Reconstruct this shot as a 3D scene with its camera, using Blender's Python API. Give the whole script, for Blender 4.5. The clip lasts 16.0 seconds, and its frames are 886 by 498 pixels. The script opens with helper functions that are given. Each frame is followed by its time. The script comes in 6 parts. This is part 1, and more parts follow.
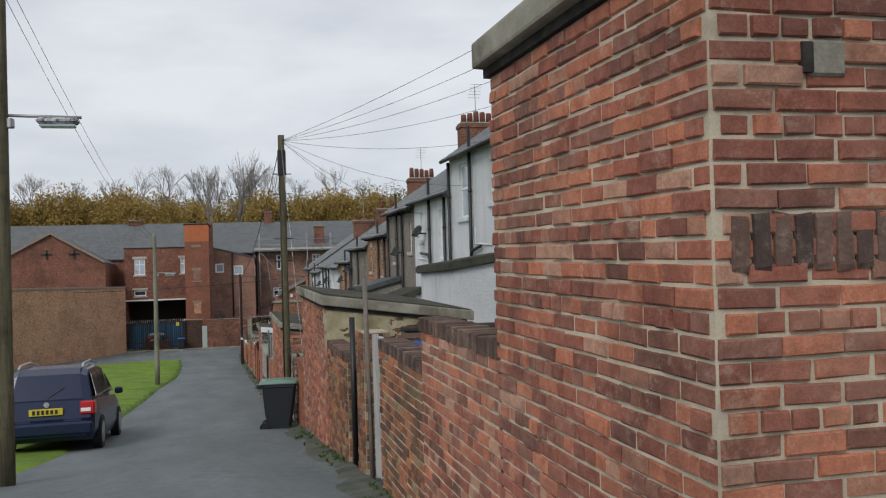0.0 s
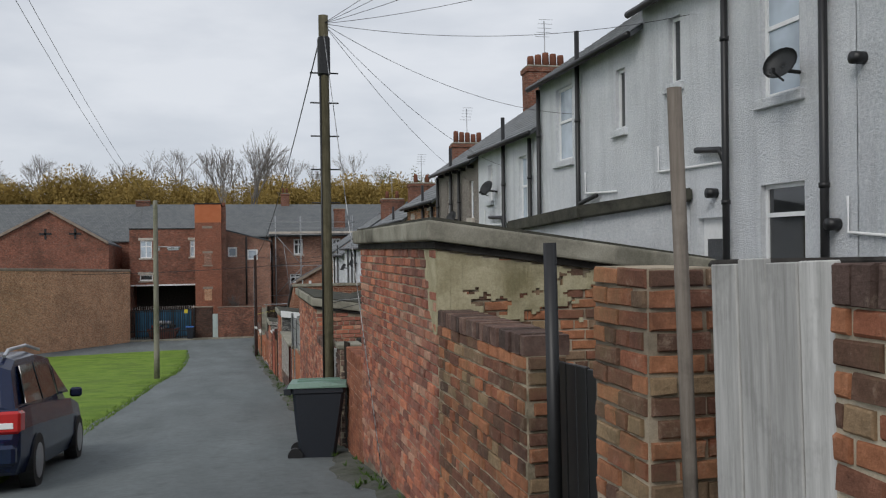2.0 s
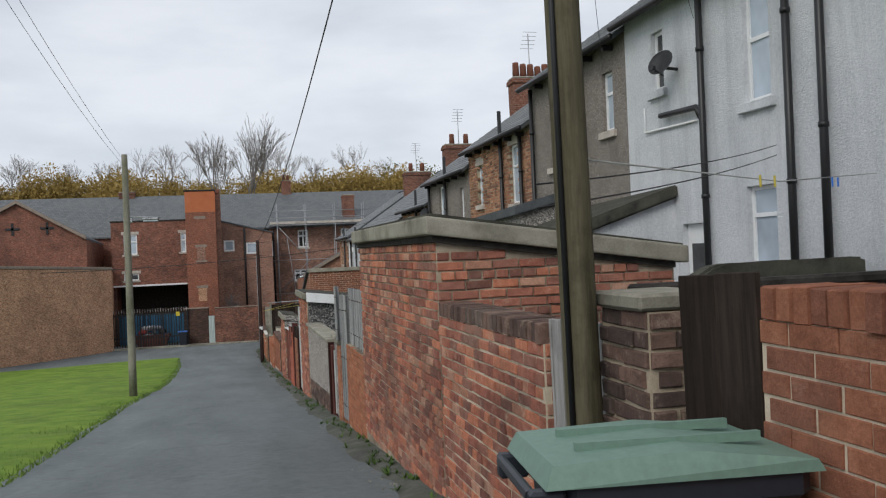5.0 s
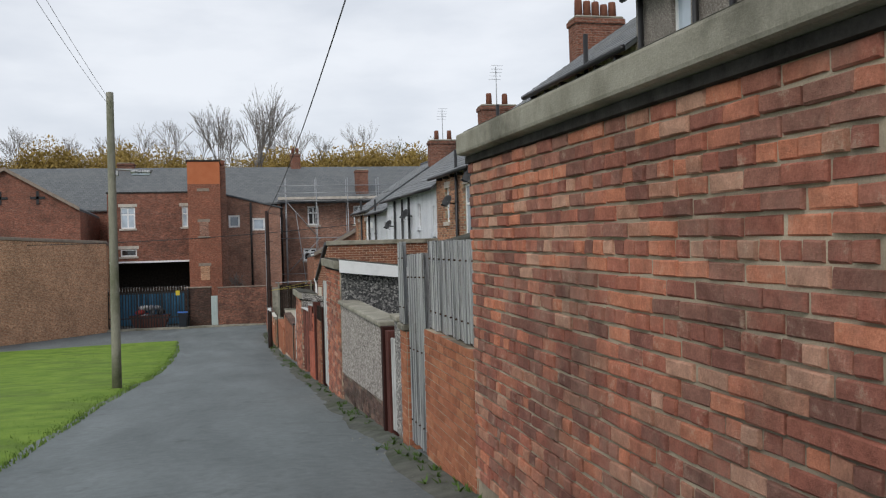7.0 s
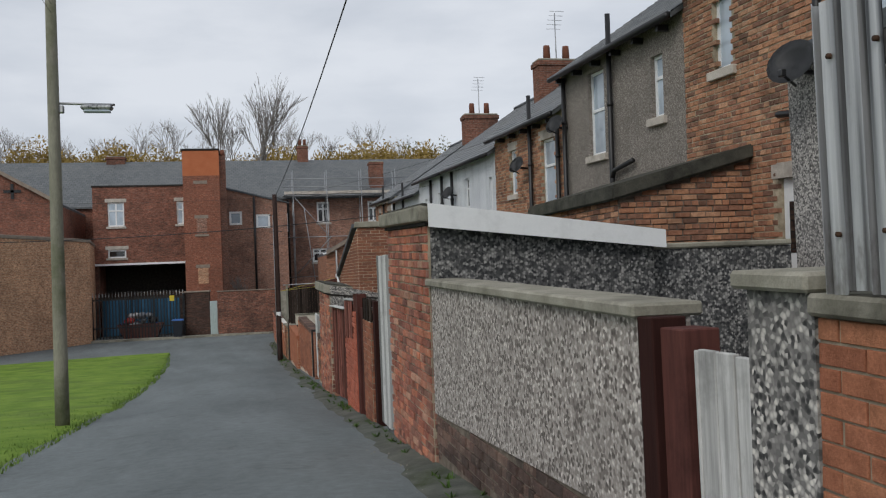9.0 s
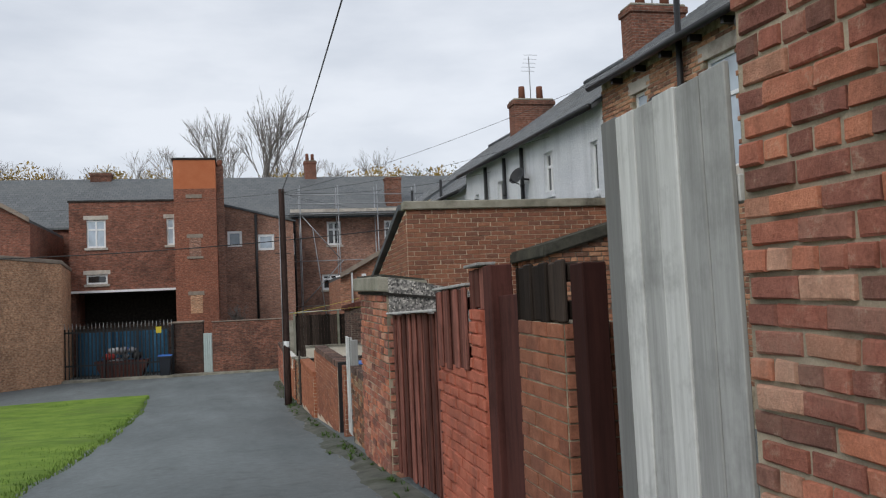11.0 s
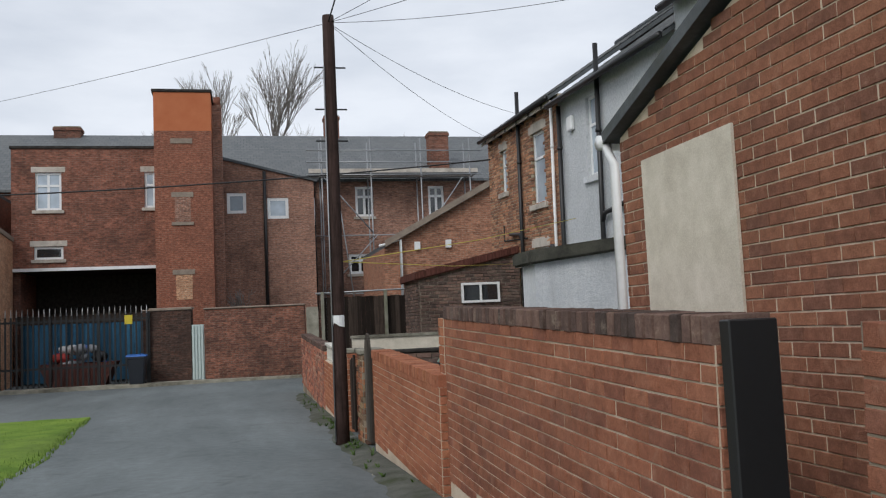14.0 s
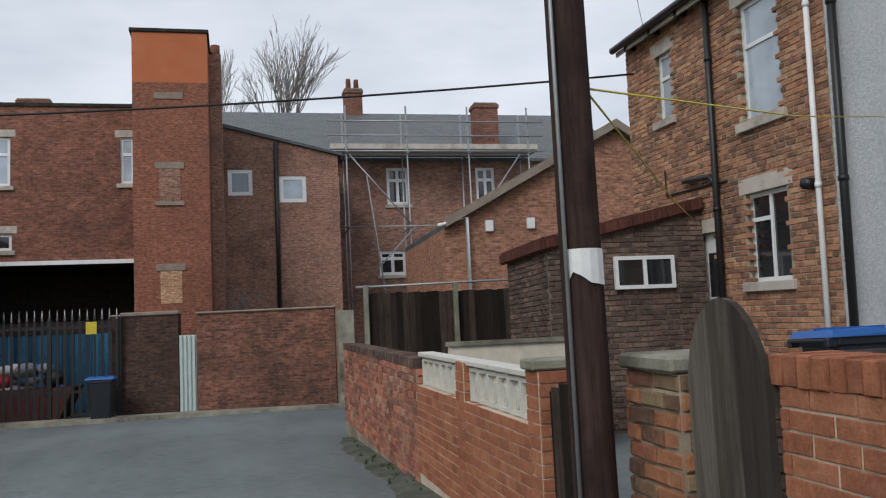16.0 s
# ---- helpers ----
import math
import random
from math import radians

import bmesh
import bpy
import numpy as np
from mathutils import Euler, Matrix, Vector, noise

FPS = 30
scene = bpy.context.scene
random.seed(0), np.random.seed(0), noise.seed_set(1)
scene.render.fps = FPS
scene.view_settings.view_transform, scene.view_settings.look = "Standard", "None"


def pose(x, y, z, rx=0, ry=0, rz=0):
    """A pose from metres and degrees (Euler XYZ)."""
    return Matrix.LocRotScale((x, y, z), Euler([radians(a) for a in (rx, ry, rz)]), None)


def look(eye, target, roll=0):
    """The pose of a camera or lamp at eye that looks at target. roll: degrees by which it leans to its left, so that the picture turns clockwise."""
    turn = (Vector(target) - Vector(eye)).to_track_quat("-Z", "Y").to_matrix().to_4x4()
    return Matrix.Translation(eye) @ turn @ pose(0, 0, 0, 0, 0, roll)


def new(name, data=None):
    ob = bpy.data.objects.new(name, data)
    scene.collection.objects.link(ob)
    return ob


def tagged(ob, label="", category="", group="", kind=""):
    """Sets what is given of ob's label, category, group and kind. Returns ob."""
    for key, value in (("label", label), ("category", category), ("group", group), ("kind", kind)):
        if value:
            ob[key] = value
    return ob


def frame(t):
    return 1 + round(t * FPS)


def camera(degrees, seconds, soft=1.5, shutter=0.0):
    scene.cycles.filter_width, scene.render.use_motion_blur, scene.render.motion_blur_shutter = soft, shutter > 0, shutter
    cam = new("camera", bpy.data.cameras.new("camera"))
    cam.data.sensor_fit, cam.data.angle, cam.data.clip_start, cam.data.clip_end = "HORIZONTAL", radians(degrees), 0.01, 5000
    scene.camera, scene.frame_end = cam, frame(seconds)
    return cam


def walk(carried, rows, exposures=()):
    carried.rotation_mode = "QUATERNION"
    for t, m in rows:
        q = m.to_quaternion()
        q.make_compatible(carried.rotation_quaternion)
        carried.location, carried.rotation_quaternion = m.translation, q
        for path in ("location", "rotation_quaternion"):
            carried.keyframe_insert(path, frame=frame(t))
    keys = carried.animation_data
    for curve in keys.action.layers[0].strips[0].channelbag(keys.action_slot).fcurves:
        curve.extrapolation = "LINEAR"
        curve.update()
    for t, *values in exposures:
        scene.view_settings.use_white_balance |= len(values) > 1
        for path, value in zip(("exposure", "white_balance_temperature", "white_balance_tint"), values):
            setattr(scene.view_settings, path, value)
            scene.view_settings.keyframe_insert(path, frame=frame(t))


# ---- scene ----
cam = camera(53.0, 16.0, soft=1.2)
# seconds, eye x y z, yaw to the left, pitch up, roll
PATH = [
    (0, 0.077, -0.055, 1.986, -14.11, 2.18, -2.03),
    (0.5, 0.096, 1.670, 1.817, -13.64, 2.06, -1.77),
    (1, 0.107, 3.421, 1.655, -13.28, 1.93, -1.25),
    (1.5, 0.105, 5.153, 1.544, -13.27, 1.87, -0.86),
    (2, 0.117, 6.765, 1.435, -13.27, 1.90, -1.17),
    (2.5, 0.124, 8.506, 1.296, -13.15, 1.96, -1.88),
    (3, 0.144, 10.285, 1.171, -13.16, 1.93, -3.76),
    (3.5, 0.132, 11.917, 1.046, -13.16, 2.07, -4.42),
    (4, 0.084, 13.545, 0.899, -13.34, 2.16, -4.58),
    (4.5, 0.019, 15.012, 0.741, -13.46, 2.18, -3.86),
    (5, -0.029, 16.345, 0.607, -13.56, 2.03, -2.91),
    (7.5, -0.125, 22.854, 0.205, -13.28, 1.10, -1.85),
    (8, -0.111, 24.627, 0.054, -13.26, 1.09, -1.81),
    (8.5, -0.101, 26.480, -0.059, -13.20, 1.33, -1.87),
    (9, -0.097, 28.335, -0.151, -13.18, 1.74, -2.40),
    (11.5, 0.119, 37.854, -0.756, -13.09, 4.37, -2.77),
    (12, 0.136, 39.871, -0.845, -12.96, 4.15, -3.42),
    (12.5, 0.143, 41.958, -0.949, -13.03, 4.19, -3.15),
    (13, 0.140, 44.181, -1.083, -13.03, 4.48, -2.65),
    (13.5, 0.100, 46.384, -1.230, -13.08, 4.70, -2.67),
    (14, 0.039, 48.657, -1.368, -13.02, 4.80, -2.60),
    (14.5, -0.011, 50.903, -1.444, -13.13, 4.94, -2.49),
    (15, -0.057, 53.015, -1.503, -13.06, 5.30, -2.47),
    (15.5, -0.081, 55.197, -1.537, -13.07, 5.82, -2.44),
    (16, -0.121, 57.267, -1.577, -13.10, 6.17, -2.80),
]


def eye_pose(x, y, z, yaw, pitch, roll):
    a, b = radians(yaw), radians(pitch)
    ahead = Vector((-math.sin(a) * math.cos(b), math.cos(a) * math.cos(b), math.sin(b)))
    return look((x, y, z), Vector((x, y, z)) + ahead, roll)


walk(cam, [(t, eye_pose(*row)) for t, *row in PATH],
     ((0.0, -0.05, 6500, 10), (1.5, -0.12, 6440, 10), (3.0, -0.06, 6450, 10), (4.0, 0.12, 6450, 10), (5.0, 0.02, 6420, 10), (7.5, 0.12, 6450, 10), (8.3, 0.02, 6390, 10), (9.0, -0.13, 6390, 10),
      (10.5, 0.0, 6370, 10), (12.0, 0.1, 6370, 10), (13.5, 0.1, 6340, 10), (15.0, 0.06, 6320, 10), (16.0, 0.03, 6290, 10)))

# ---- world, sun ----
def build_world():
    w = bpy.data.worlds.new("overcast")
    scene.world = w
    w.use_nodes = True
    nt = w.node_tree
    nt.nodes.clear()
    out = nt.nodes.new("ShaderNodeOutputWorld")
    bg = nt.nodes.new("ShaderNodeBackground")
    sky = nt.nodes.new("ShaderNodeTexSky")
    sky.sky_type = "NISHITA"
    sky.sun_disc = False
    sky.sun_elevation = radians(42)
    sky.sun_rotation = radians(215)
    coord = nt.nodes.new("ShaderNodeTexCoord")
    mapping = nt.nodes.new("ShaderNodeMapping")
    mapping.inputs["Scale"].default_value = (1.0, 1.0, 3.2)
    clouds = nt.nodes.new("ShaderNodeTexNoise")
    clouds.inputs["Scale"].default_value = 2.3
    clouds.inputs["Detail"].default_value = 7
    clouds.inputs["Roughness"].default_value = 0.52
    ramp = nt.nodes.new("ShaderNodeValToRGB")
    ramp.color_ramp.elements[0].position = 0.33
    ramp.color_ramp.elements[0].color = (6.0, 6.5, 7.3, 1)
    ramp.color_ramp.elements[1].position = 0.63
    ramp.color_ramp.elements[1].color = (9.4, 9.7, 10.2, 1)
    mix = nt.nodes.new("ShaderNodeMixRGB")
    mix.inputs[0].default_value = 0.9
    bg.inputs["Strength"].default_value = 0.09
    nt.links.new(coord.outputs["Generated"], mapping.inputs["Vector"])
    nt.links.new(mapping.outputs["Vector"], clouds.inputs["Vector"])
    nt.links.new(clouds.outputs["Fac"], ramp.inputs["Fac"])
    nt.links.new(sky.outputs["Color"], mix.inputs[1])
    nt.links.new(ramp.outputs["Color"], mix.inputs[2])
    nt.links.new(mix.outputs["Color"], bg.inputs["Color"])
    nt.links.new(bg.outputs["Background"], out.inputs["Surface"])


build_world()
sun_data = bpy.data.lights.new("sun", "SUN")
sun_data.energy = 1.4
sun_data.angle = radians(25)
sun_data.color = (1.0, 0.96, 0.9)
sun = new("sun", sun_data)
sun.matrix_world = look((-22, 14, 26), (0, 40, 0))
scene.view_settings.exposure = 0.0


# ---- materials ----
class Nodes:
    """A small wrapper round a material's node tree."""

    def __init__(self, name, rough=0.8, metal=0.0, spec=0.3):
        self.mat = bpy.data.materials.new(name)
        self.mat.use_nodes = True
        self.nt = self.mat.node_tree
        self.bsdf = self.nt.nodes["Principled BSDF"]
        self.bsdf.inputs["Roughness"].default_value = rough
        self.bsdf.inputs["Metallic"].default_value = metal
        self.bsdf.inputs["Specular IOR Level"].default_value = spec
        self.pos = None

    def add(self, kind, **values):
        node = self.nt.nodes.new(kind)
        for key, value in values.items():
            node.inputs[key.replace("_", " ")].default_value = value
        return node

    def link(self, a, b):
        self.nt.links.new(a, b)

    def place(self, scale=(1, 1, 1), local=False):
        coord = self.nt.nodes.new("ShaderNodeTexCoord") if local else self.nt.nodes.new("ShaderNodeNewGeometry")
        mapping = self.add("ShaderNodeMapping")
        mapping.inputs["Scale"].default_value = scale
        self.link(coord.outputs["Object" if local else "Position"], mapping.inputs["Vector"])
        return mapping.outputs["Vector"]

    def noise(self, scale, detail=5, rough=0.6, stretch=(1, 1, 1), local=False):
        node = self.add("ShaderNodeTexNoise", Scale=scale, Detail=detail, Roughness=rough)
        self.link(self.place(stretch, local), node.inputs["Vector"])
        return node.outputs["Fac"]

    def ramp(self, fac, stops, constant=False):
        node = self.nt.nodes.new("ShaderNodeValToRGB")
        if constant:
            node.color_ramp.interpolation = "CONSTANT"
        els = node.color_ramp.elements
        while len(els) < len(stops):
            els.new(0.5)
        for el, (p, c) in zip(els, stops):
            el.position = p
            el.color = (*c, 1) if len(c) == 3 else c
        self.link(fac, node.inputs["Fac"])
        return node.outputs["Color"]

    def mix(self, fac, a, b, mode="MIX"):
        node = self.nt.nodes.new("ShaderNodeMixRGB")
        node.blend_type = mode
        for value, socket in ((fac, node.inputs[0]), (a, node.inputs[1]), (b, node.inputs[2])):
            if isinstance(value, (int, float)):
                socket.default_value = value
            elif isinstance(value, tuple):
                socket.default_value = (*value, 1)
            else:
                self.link(value, socket)
        return node.outputs["Color"]

    def color(self, socket):
        self.link(socket, self.bsdf.inputs["Base Color"])

    def bump(self, height, strength=0.4, distance=0.01):
        node = self.add("ShaderNodeBump", Strength=strength, Distance=distance)
        self.link(height, node.inputs["Height"])
        self.link(node.outputs["Normal"], self.bsdf.inputs["Normal"])

    def grey(self, fac, lo, hi, p0=0.35, p1=0.65):
        return self.ramp(fac, [(p0, (lo,) * 3), (p1, (hi,) * 3)])


def mottled(name, dark, light, scale=6.0, fine=60.0, rough=0.85, bump=0.3, stretch=(1, 1, 1), local=False, stain=None, metal=0.0, spec=0.14):
    """A two-scale surface: broad patches, fine grain, relief and an optional stain colour."""
    n = Nodes(name, rough, metal, spec)
    broad, grain = n.noise(scale, 4, 0.6, stretch, local), n.noise(fine, 6, 0.7, stretch, local)
    col = n.ramp(broad, [(0.3, dark), (0.7, light)])
    col = n.mix(0.45, col, n.grey(grain, 0.35, 0.75, 0.3, 0.7), "OVERLAY")
    if stain:
        col = n.mix(n.grey(n.noise(scale * 0.31, 6, 0.7), 0, 0.85, 0.5, 0.68), col, stain)
    n.color(col)
    if bump:
        n.bump(grain, bump, 0.006)
    return n.mat


def brick_mat(name, palette, joined, soot=0.5, wash=None, wash_amount=0.3, gain=1.3, smear=0.0):
    """Fired clay: every brick takes its own tone, with grain, chips, soot and salts."""
    n = Nodes(name, 0.9, 0, 0.1)
    if joined:
        rnd = n.nt.nodes.new("ShaderNodeNewGeometry").outputs["Random Per Island"]
    else:
        rnd = n.nt.nodes.new("ShaderNodeObjectInfo").outputs["Random"]
    keep = {"orange": 0.72, "gable": 0.85, "newer": 0.92, "old": 0.8, "terrace": 0.85, "stained": 0.85}.get(name.split()[0], 0.64)
    mean = [sum(c[k] for c in palette) / len(palette) for k in range(3)]
    stops = [(i / len(palette), tuple(gain * ((keep) * (0.7 * c[k] + 0.3 * mean[k]) + (1 - keep) * (c[0] + c[1] + c[2]) / 3) + 0.012 for k in range(3))) for i, c in enumerate(palette)]
    col = n.ramp(rnd, stops, True)
    grain = n.noise(90, 6, 0.75)
    blotch = n.noise(14, 5, 0.65)
    col = n.mix(0.45, col, n.grey(grain, 0.25, 0.8, 0.3, 0.7), "OVERLAY")
    col = n.mix(0.55, col, n.grey(blotch, 0.3, 0.74, 0.3, 0.7), "OVERLAY")
    col = n.mix(n.grey(n.noise(1.1, 7, 0.7), 0, soot, 0.47, 0.66), col, (0.045, 0.033, 0.03))
    if wash:
        col = n.mix(n.grey(n.noise(1.7, 6, 0.72), 0, wash_amount, 0.5, 0.68), col, wash)
    if smear:
        col = n.mix(n.grey(n.noise(7, 8, 0.8), 0, smear, 0.56, 0.66), col, (0.46, 0.385, 0.29))
    n.color(col)
    n.bump(n.mix(0.6, grain, blotch), 1.0, 0.014)
    return n.mat


def brick_far_mat(name, a, b, mortar, wide=0.225, high=0.075, soot=0.4):
    """Brickwork that stays far off: laid by world place, along x and along y alike."""
    n = Nodes(name, 0.92, 0, 0.08)
    geo = n.nt.nodes.new("ShaderNodeNewGeometry")
    sep = n.nt.nodes.new("ShaderNodeSeparateXYZ")
    n.link(geo.outputs["Position"], sep.inputs[0])
    add = n.nt.nodes.new("ShaderNodeMath")
    n.link(sep.outputs["X"], add.inputs[0])
    n.link(sep.outputs["Y"], add.inputs[1])
    com = n.nt.nodes.new("ShaderNodeCombineXYZ")
    n.link(add.outputs[0], com.inputs["X"])
    n.link(sep.outputs["Z"], com.inputs["Y"])
    br = n.add("ShaderNodeTexBrick", Scale=1.0)
    br.inputs["Brick Width"].default_value = wide
    br.inputs["Row Height"].default_value = high
    br.inputs["Mortar Size"].default_value = 0.006
    br.inputs["Mortar Smooth"].default_value = 0.3
    br.inputs["Color1"].default_value = (*a, 1)
    br.inputs["Color2"].default_value = (*b, 1)
    br.inputs["Mortar"].default_value = (*mortar, 1)
    n.link(com.outputs[0], br.inputs["Vector"])
    col = n.mix(0.9, br.outputs["Color"], n.grey(n.noise(7.5, 6, 0.8, (1, 1, 2.5)), 0.12, 0.88, 0.32, 0.68), "OVERLAY")
    col = n.mix(n.grey(n.noise(0.5, 7, 0.72), 0, soot, 0.45, 0.66), col, (0.05, 0.035, 0.03))
    n.color(col)
    n.bump(br.outputs["Fac"], -0.4, 0.01)
    return n.mat


def wood_mat(name, dark, light, rough=0.8, streak=0.45):
    n = Nodes(name, rough, 0, 0.1)
    rnd = n.nt.nodes.new("ShaderNodeObjectInfo").outputs["Random"]
    grain = n.noise(26, 6, 0.7, (1, 1, 0.06))
    col = n.ramp(grain, [(0.3, dark), (0.7, light)])
    col = n.mix(1.0, col, n.grey(rnd, 0.35, 1.3, 0.0, 1.0), "MULTIPLY")
    col = n.mix(n.grey(n.noise(9.0, 6, 0.75, (1, 1, 0.12)), 0, streak, 0.5, 0.66), col, tuple(c * 0.4 for c in dark))
    col = n.mix(n.grey(n.noise(3.0, 5, 0.7), 0, 0.5, 0.5, 0.7), col, tuple(c * 0.45 for c in dark))
    n.color(col)
    n.bump(grain, 0.5, 0.004)
    return n.mat


def pebble_mat(name, dark, light, base, size=70.0):
    """Pebbledash: small stones of mixed tone in cement."""
    n = Nodes(name, 0.9, 0, 0.3)
    vor = n.add("ShaderNodeTexVoronoi", Scale=size)
    n.link(n.place(), vor.inputs["Vector"])
    sep = n.nt.nodes.new("ShaderNodeSeparateColor")
    n.link(vor.outputs["Color"], sep.inputs[0])
    col = n.ramp(sep.outputs[0], [(0.1, dark), (0.5, base), (0.95, light)])
    col = n.mix(n.grey(vor.outputs["Distance"], 0, 0.6, 0.25, 0.7), col, tuple(c * 0.5 for c in base))
    col = n.mix(n.grey(n.noise(1.3, 6, 0.7), 0, 0.55, 0.48, 0.7), col, tuple(c * 0.45 for c in base))
    n.color(col)
    n.bump(vor.outputs["Distance"], -0.9, 0.012)
    return n.mat


def plain(name, color, rough=0.5, metal=0.0, spec=0.5):
    n = Nodes(name, rough, metal, spec)
    grain = n.noise(30, 5, 0.7)
    col = n.mix(0.25, color, n.grey(grain, 0.35, 0.65), "OVERLAY")
    n.color(n.mix(n.grey(n.noise(4.0, 5, 0.7), 0, 0.3, 0.5, 0.75), col, tuple(c * 0.5 + 0.01 for c in color)))
    return n.mat


OLD = [(0.48, 0.14, 0.05), (0.19, 0.085, 0.06), (0.42, 0.22, 0.13), (0.25, 0.068, 0.038), (0.36, 0.105, 0.045), (0.20, 0.060, 0.040), (0.31, 0.082, 0.040), (0.23, 0.085, 0.055), (0.45, 0.125, 0.042),
       (0.15, 0.050, 0.038), (0.28, 0.085, 0.048), (0.34, 0.15, 0.08), (0.24, 0.062, 0.036), (0.11, 0.05, 0.04), (0.39, 0.11, 0.045)]
NEWER = [(0.24, 0.085, 0.042), (0.21, 0.074, 0.037), (0.27, 0.1, 0.05), (0.19, 0.066, 0.035), (0.25, 0.088, 0.043), (0.165, 0.06, 0.036)]
ORANGE = [(0.42, 0.115, 0.025), (0.38, 0.1, 0.022), (0.45, 0.14, 0.032), (0.34, 0.085, 0.02), (0.40, 0.11, 0.026), (0.30, 0.08, 0.022)]
DARK = [(0.075, 0.040, 0.029), (0.11, 0.057, 0.038), (0.05, 0.034, 0.028), (0.145, 0.066, 0.041), (0.09, 0.046, 0.034), (0.18, 0.084, 0.049)]
TERRACE = [(0.43, 0.19, 0.085), (0.34, 0.135, 0.065), (0.48, 0.22, 0.1), (0.2, 0.095, 0.06), (0.4, 0.16, 0.07), (0.28, 0.12, 0.068), (0.5, 0.26, 0.13), (0.13, 0.07, 0.05)]
GABLE = [(0.225, 0.082, 0.038), (0.2, 0.072, 0.035), (0.25, 0.095, 0.043), (0.175, 0.064, 0.033), (0.14, 0.057, 0.034)]
STAINED = [(0.36, 0.12, 0.04), (0.07, 0.045, 0.034), (0.28, 0.2, 0.1), (0.17, 0.062, 0.035), (0.42, 0.15, 0.05), (0.1, 0.055, 0.04), (0.3, 0.085, 0.035), (0.2, 0.14, 0.08), (0.13, 0.05, 0.034), (0.38, 0.13, 0.045)]
CREAMS = [(0.42, 0.36, 0.25), (0.38, 0.33, 0.23), (0.45, 0.38, 0.26), (0.40, 0.34, 0.23), (0.36, 0.3, 0.2), (0.43, 0.36, 0.25), (0.24, 0.09, 0.055), (0.39, 0.34, 0.24)]
BRICKS = {}
for key, palette, soot, wash, amount in (
    ("old", OLD, 0.5, (0.36, 0.25, 0.19), 0.4), ("newer", NEWER, 0.3, (0.4, 0.22, 0.15), 0.2), ("orange", ORANGE, 0.12, (0.5, 0.25, 0.12), 0.1), ("dark", DARK, 0.6, (0.3, 0.24, 0.2), 0.3),
    ("cream", CREAMS, 0.25, (0.3, 0.27, 0.2), 0.4), ("terrace", TERRACE, 0.5, None, 0), ("gable", GABLE, 0.2, None, 0), ("stained", STAINED, 0.55, (0.2, 0.17, 0.09), 0.4),
):
    smear = {"old": 0.45, "dark": 0.35, "stained": 0.3}.get(key, 0.12)
    gain = {"old": 1.36, "stained": 1.15, "gable": 1.3, "newer": 1.3, "orange": 1.05, "terrace": 1.08}.get(key, 1.3)
    BRICKS[key] = (brick_mat(key + " brick", palette, False, soot, wash, amount, gain, smear), brick_mat(key + " brick joined", palette, True, soot, wash, amount, gain, smear))
PAINTED = mottled("red painted brick", (0.34, 0.1, 0.062), (0.46, 0.155, 0.1), 5, 50, 0.8, 0.5, stain=(0.2, 0.08, 0.06))
BRICKS["painted"] = (PAINTED, PAINTED)
MORTAR = mottled("lime mortar", (0.2, 0.165, 0.12), (0.52, 0.44, 0.33), 1.6, 120, 0.95, 0.6, stain=(0.1, 0.085, 0.07))
MORTAR_LIME = mottled("pale cream lime mortar", (0.46, 0.4, 0.3), (0.66, 0.58, 0.45), 4, 120, 0.95, 0.6, stain=(0.3, 0.25, 0.19))
MORTAR_DARK = mottled("dirty mortar", (0.12, 0.1, 0.08), (0.24, 0.2, 0.16), 9, 120, 0.95, 0.6, stain=(0.06, 0.05, 0.045))
MORTAR_DIRTY = mottled("sooty lime mortar", (0.24, 0.2, 0.14), (0.5, 0.43, 0.32), 9, 120, 0.95, 0.6, stain=(0.07, 0.065, 0.045))
MORTAR_PALE = mottled("pale mortar", (0.5, 0.41, 0.31), (0.66, 0.55, 0.43), 5, 120, 0.95, 0.5)
CONCRETE = mottled("weathered concrete", (0.2, 0.19, 0.15), (0.36, 0.34, 0.28), 3, 80, 0.92, 0.6, stain=(0.07, 0.065, 0.05))
# Near black: soot on copings, shade painted into gaps, rooms and the undercroft.
SOOT_SHADE = mottled("soot and painted shade", (0.02, 0.018, 0.016), (0.06, 0.055, 0.05), 8, 70, 0.95, 0.5)
CREAM = mottled("flaking cream render", (0.24, 0.21, 0.12), (0.5, 0.45, 0.31), 3.2, 60, 0.95, 0.9, stain=(0.17, 0.15, 0.09))


def roughcast(name, dark, light, coarse, streak):
    """Painted roughcast: coarse relief, faint patches and rain streaks."""
    n = Nodes(name, 0.92, 0, 0.25)
    lumps = n.noise(coarse, 5, 0.75)
    col = n.ramp(n.noise(0.9, 5, 0.65), [(0.3, dark), (0.7, light)])
    col = n.mix(0.6, col, n.grey(lumps, 0.28, 0.72, 0.32, 0.66), "OVERLAY")
    col = n.mix(n.grey(n.noise(2.2, 6, 0.7, (1, 1, 0.1)), 0, streak, 0.5, 0.72), col, tuple(c * 0.55 for c in dark))
    n.color(col)
    n.bump(lumps, 1.0, 0.03)
    return n.mat


